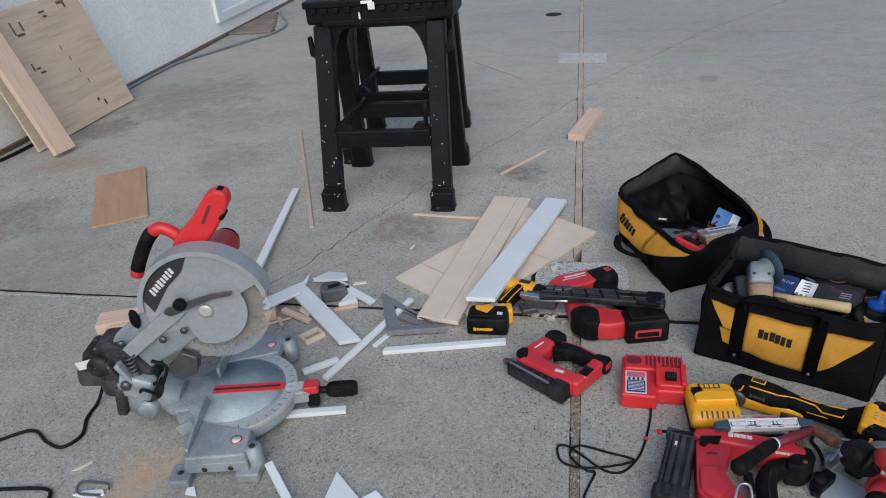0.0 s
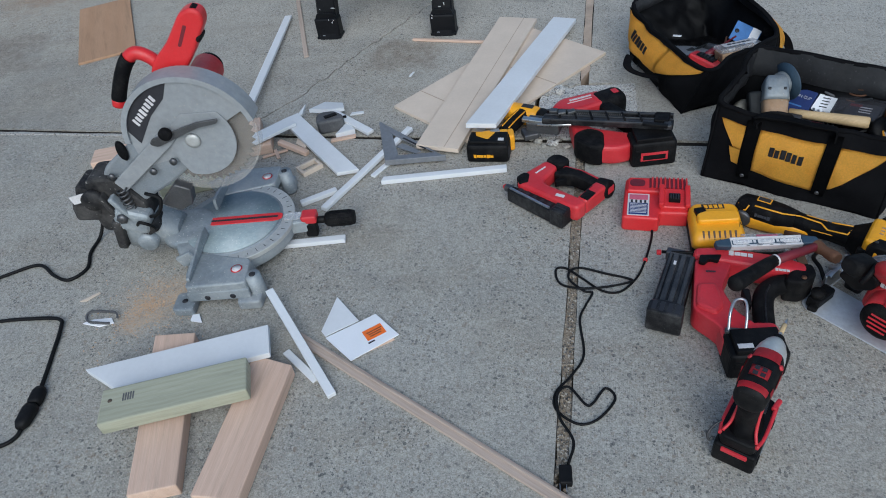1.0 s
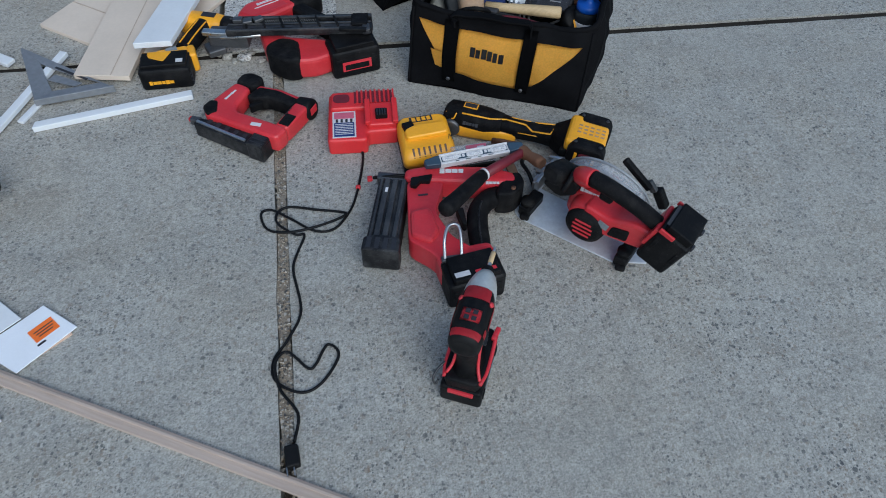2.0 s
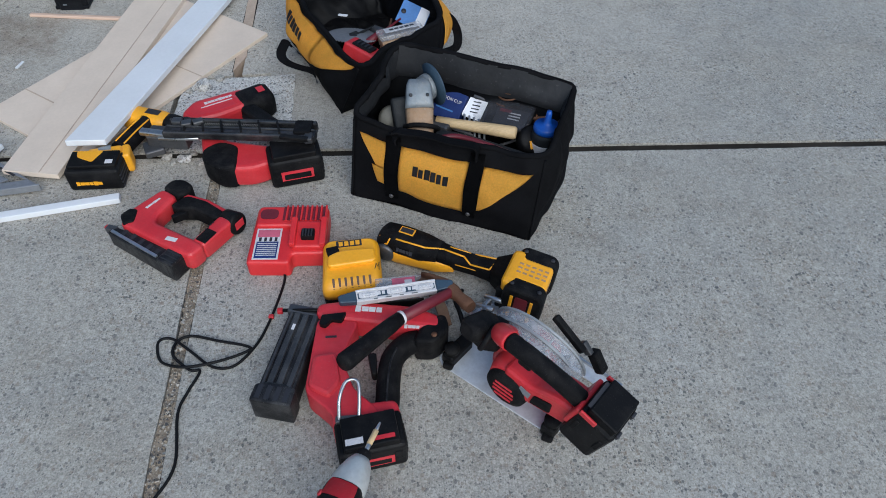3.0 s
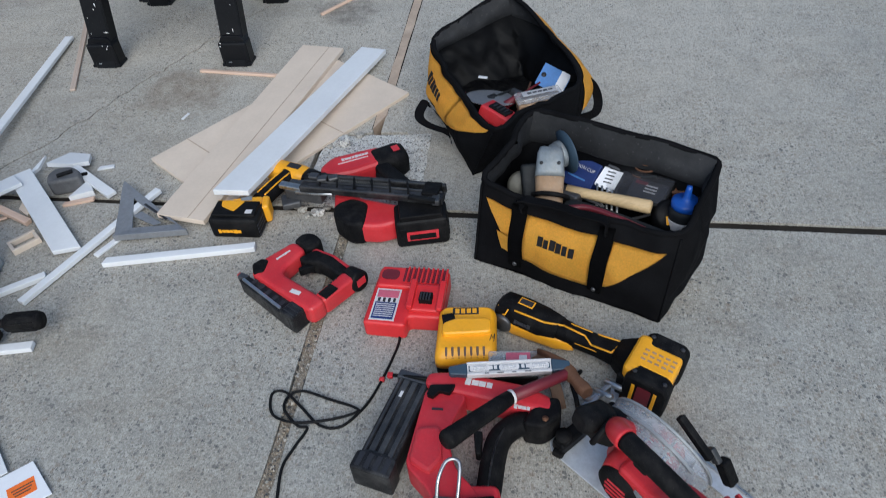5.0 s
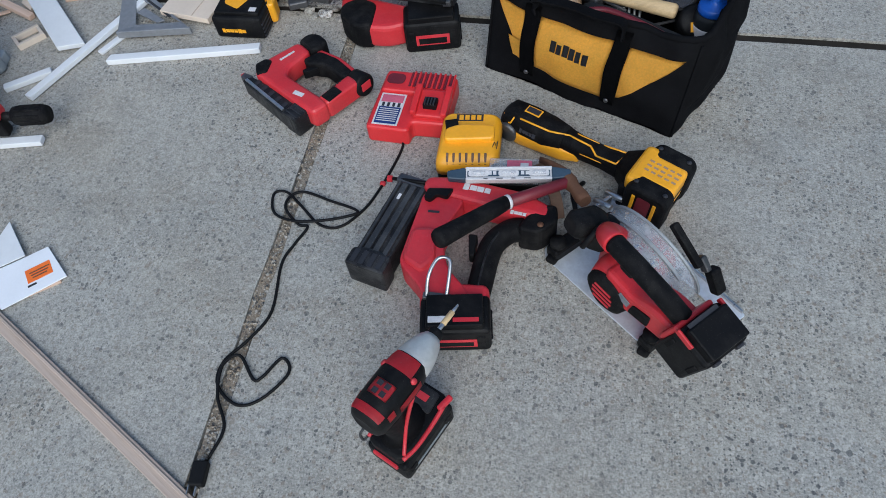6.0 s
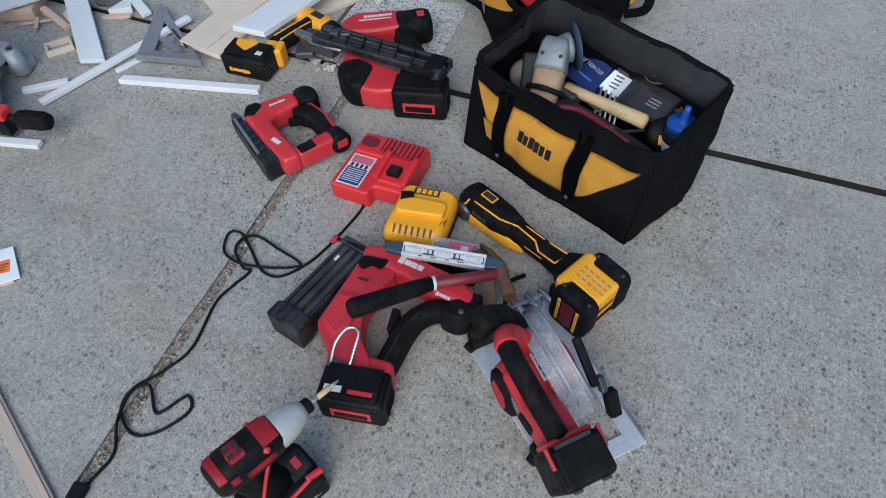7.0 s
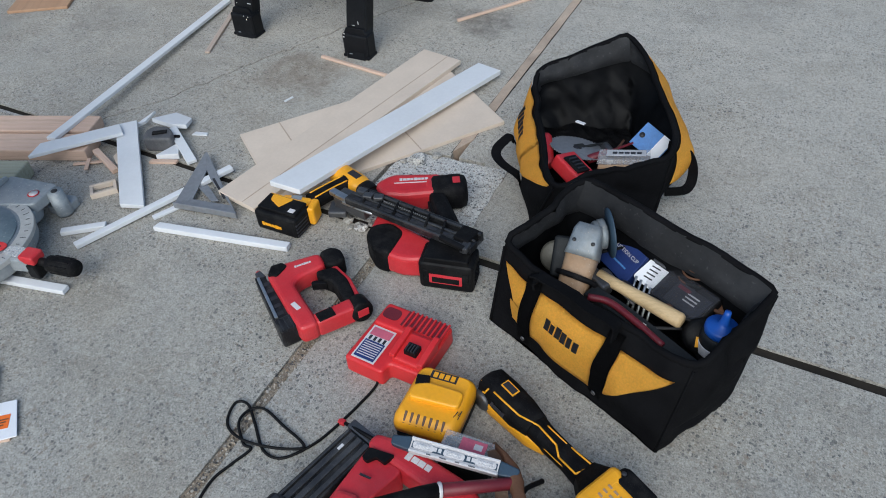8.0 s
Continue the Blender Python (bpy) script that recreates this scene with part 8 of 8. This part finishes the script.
part("case", lathe([(0.0, 0), (0.03, 0), (0.036, 0.006), (0.036, 0.03), (0.03, 0.036), (0.0, 0.036)], 22), M_BLACK, tape2)
part("face", block(0.028, 0.02, 0.0015, 0.0004, (0.006, -0.012, 0.0366), (0, 0, 20)), M_YELLOW, tape2, "yellow label")
pl = thing("pliers", pose(0, 0, 0), "pliers with dark red dipped handles", "pliers", IN)
part("jaw", hull([(0, 0.008, 0.007, 0, 0), (0.02, 0.014, 0.009, 0, 0), (0.055, 0.018, 0.01, 0, 0), (0.075, 0.014, 0.009, 0, 0)], 14, 2.6, None, Matrix.Translation((0.90, 2.46, 0.165)) @ pose(0, 0, 0, 0, 8, -35)), M_DARKSTEEL, pl)
for dy in (0.0, 0.022):
    part("handle", sweep(curve_points([(0.955, 2.425 + dy, 0.18), (1.0, 2.412 + dy * 1.6, 0.182), (1.06, 2.392 + dy * 1.2, 0.18), (1.12, 2.365 + dy, 0.172)], 6), circle(0.0075, 10)), M_WINE, pl)
solo("pry_bar", sweep(curve_points([(0.95, 2.475, 0.165), (1.02, 2.445, 0.168), (1.1, 2.41, 0.16), (1.18, 2.375, 0.15)], 5), [(-0.017, -0.008), (0.017, -0.008), (0.017, 0.008), (-0.017, 0.008)]), M_SLATE, pose(0, 0, 0), "long dark steel bar with pale lettering in the bag", "bar", IN)
solo("steel_wrench", sweep(curve_points([(1.01, 2.615, 0.185), (1.048, 2.63, 0.196), (1.085, 2.61, 0.2)], 5), [(-0.007, -0.003), (0.007, -0.003), (0.007, 0.003), (-0.007, 0.003)]), M_STEEL, pose(0, 0, 0), "short bright steel wrench in the bag", "wrench", IN)
for k, (x, y, z, dx, dy, mat) in enumerate(((0.95, 2.45, 0.13, 0.09, -0.03, M_WINE), (1.02, 2.43, 0.135, 0.08, 0.02, M_DARKSTEEL), (1.12, 2.52, 0.14, 0.06, -0.04, M_SLATE), (0.95, 2.58, 0.13, 0.05, -0.05, M_GREYTAPE), (1.1, 2.38, 0.125, 0.06, -0.01, M_DARKSTEEL), (1.19, 2.45, 0.13, -0.04, 0.05, M_WINE), (0.99, 2.41, 0.13, 0.1, -0.03, M_GREYTAPE))):
    solo("screwdriver", lathe([(0.0, 0), (0.011, 0.001), (0.013, 0.01), (0.011, 0.06), (0.004, 0.066), (0.003, 0.13), (0.0, 0.131)], 12, None, along((x, y, z), (x + dx, y + dy, z + 0.012))), mat, pose(0, 0, 0), "worn hand tool lying in the bag", "hand tool", IN)

for k, (x, y, z, dx, dy, dz, mat) in enumerate(((1.06, 2.52, 0.15, 0.07, -0.04, 0.02, M_RUBBER), (1.09, 2.6, 0.15, 0.05, -0.06, 0.05, M_SLATE), (1.15, 2.56, 0.14, 0.04, -0.05, 0.04, M_RUST), (1.16, 2.58, 0.15, -0.06, 0.0, 0.03, M_DARKSTEEL), (1.2, 2.52, 0.14, 0.02, -0.06, 0.04, M_WINE), (1.0, 2.55, 0.14, 0.06, -0.04, 0.01, M_DARKSTEEL), (0.88, 2.6, 0.13, 0.06, 0.01, 0.03, M_RUBBER), (1.22, 2.5, 0.15, -0.03, 0.04, 0.03, M_RUST))):
    solo("screwdriver", lathe([(0.0, 0), (0.010, 0.001), (0.012, 0.01), (0.010, 0.055), (0.004, 0.06), (0.0032, 0.12), (0.0, 0.121)], 12, None, along((x, y, z), (x + dx, y + dy, z + dz))), mat, pose(0, 0, 0), "worn hand tool lying in the bag", "hand tool", IN)
for k, (x, y, z, r, mat) in enumerate(((1.1, 2.5, 0.15, 0.014, M_RUST), (1.07, 2.615, 0.165, 0.012, M_DARKSTEEL), (1.2, 2.56, 0.16, 0.013, M_RUST), (0.97, 2.5, 0.15, 0.012, M_DARKSTEEL))):
    solo("socket_bit", lathe([(r * 0.6, 0), (r, 0.002), (r, 0.03), (r * 0.85, 0.034), (r * 0.6, 0.034), (r * 0.6, 0.01), (0.0, 0.01)], 14), mat, Matrix.Translation((x, y, z)) @ pose(0, 0, 0, 40 + 25 * k, 20 - 15 * k, 0), "rusty steel socket lying among the tools", "socket", IN)
solo("coiled_wire", sweep(curve_points([(1.14 + 0.035 * math.cos(a) * (1 - a / 40), 2.575 + 0.025 * math.sin(a), 0.175 + 0.003 * a) for a in [0.5 * k for k in range(40)]], 3), circle(0.0022, 6)), M_RUST, pose(0, 0, 0), "loose coil of thin brown wire in the bag", "wire", IN)

bar_marks = Matrix.Translation((1.03, 2.44, 0.1765)) @ pose(0, 0, 0, 0, 4, -22)
for k in range(5):
    tagged(part("bar_marking", block(0.008, 0.008 if k % 2 else 0.011, 0.0008), M_LABEL, None, "", bar_marks @ pose(0.012 * k, 0, 0)), "pale printed mark on the dark steel bar", "marking", "marks on the steel bar")

# ---- contents of the rear bag ----
sb = thing("spare_blade", Matrix.Translation((0.74, 3.06, 0.095)) @ pose(0, 0, 0, -12, 10, 20), "loose circular saw blade in the rear bag", "saw blade", IN)
part("blade", prism([(0.52 * x, 0.52 * y) for x, y in teeth], -0.001, 0.001), M_SQUARE, sb)
part("blade_hole", lathe([(0.0, 0), (0.012, 0), (0.012, 0.0008), (0.0, 0.0008)], 16, None, pose(0, 0, 0.0012)), M_INK, sb)
rb = thing("red_battery", Matrix.Translation((0.77, 2.93, 0.115)) @ pose(0, 0, 0, -18, 15, -30), "red and black battery pack in the rear bag", "battery", IN)
part("case", block(0.1, 0.075, 0.04, 0.006, (0, 0, 0), segments=3), M_RED, rb)
part("contacts", block(0.06, 0.045, 0.008, 0.001, (0.0, -0.004, 0.022)), M_BLACK, rb)
for k in range(4):
    part("contact", block(0.004, 0.03, 0.004, 0, (-0.018 + 0.012 * k, -0.004, 0.027)), M_INK, rb)
rt = thing("red_tool", Matrix.Translation((0.665, 3.02, 0.09)) @ pose(0, 0, 0, 0, 10, -65), "red tool grip beside the bag wall", "hand tool", IN)
part("grip", hull([(-0.06, 0.014, 0.014, 0, 0), (-0.05, 0.019, 0.019, 0, 0), (0.05, 0.017, 0.017, 0, 0), (0.06, 0.01, 0.01, 0, 0)], 14, 2.6), M_RED, rt)
og = thing("screw_organiser", Matrix.Translation((0.885, 3.0, 0.115)) @ pose(0, 0, 0, -16, -6, 12), "clear organiser with tan trays and white label", "organiser", IN)
part("tray", block(0.13, 0.085, 0.03, 0.005, (0, 0, 0), segments=3), M_TAN, og)
part("lid", block(0.134, 0.089, 0.014, 0.004, (0, 0, 0.023), segments=3), M_PACK, og, "clear hinged lid")
part("label", block(0.1, 0.045, 0.001, 0, (0.005, 0.01, 0.0308)), M_LABEL, og)
for k in range(5):
    part("logo_bar", block(0.012, 0.013 if k % 3 else 0.016, 0.0006, 0, (-0.024 + 0.0155 * k, 0.008, 0.0316)), M_INK, og)
for k in range(3):
    part("divider", block(0.002, 0.08, 0.026, 0, (-0.03 + 0.03 * k, 0, 0.004)), M_PACK, og)
bp = thing("blue_packet", Matrix.Translation((0.925, 3.13, 0.115)) @ pose(0, 0, 0, 25, -30, 60), "blue and white hanging packet in the rear bag", "packet", IN)
part("card", block(0.075, 0.09, 0.003, 0.0005, (0, 0, 0)), M_SKY, bp)
part("white_band", block(0.075, 0.03, 0.0008, 0, (0, -0.028, 0.002)), M_PAPER, bp)
part("hang_hole", lathe([(0.0, 0), (0.008, 0), (0.008, 0.0008), (0.0, 0.0008)], 14, None, pose(0.0, 0.032, 0.0016)), M_INK, bp)
for k, (x, y, z, dx, dy, dz, mat) in enumerate(((0.7, 3.05, 0.08, 0.08, 0.05, 0.01, M_SLATE), (0.8, 3.12, 0.08, 0.05, -0.08, 0.03, M_DARKSTEEL), (0.83, 2.97, 0.1, 0.02, 0.09, 0.02, M_RUST), (0.72, 2.97, 0.09, 0.09, -0.03, 0.02, M_RUBBER), (0.78, 3.02, 0.09, 0.07, 0.04, 0.03, M_WINE))):
    solo("screwdriver", lathe([(0.0, 0), (0.011, 0.001), (0.013, 0.01), (0.011, 0.06), (0.004, 0.066), (0.003, 0.13), (0.0, 0.131)], 12, None, along((x, y, z), (x + dx, y + dy, z + dz))), mat, pose(0, 0, 0), "worn hand tool lying in the bag", "hand tool", IN)
solo("white_tag", block(0.03, 0.014, 0.003, 0.0006), M_PAPER, Matrix.Translation((0.705, 3.2, 0.085)) @ pose(0, 0, 0, -10, 0, -15), "small white tag on the bag floor", "tag", IN)
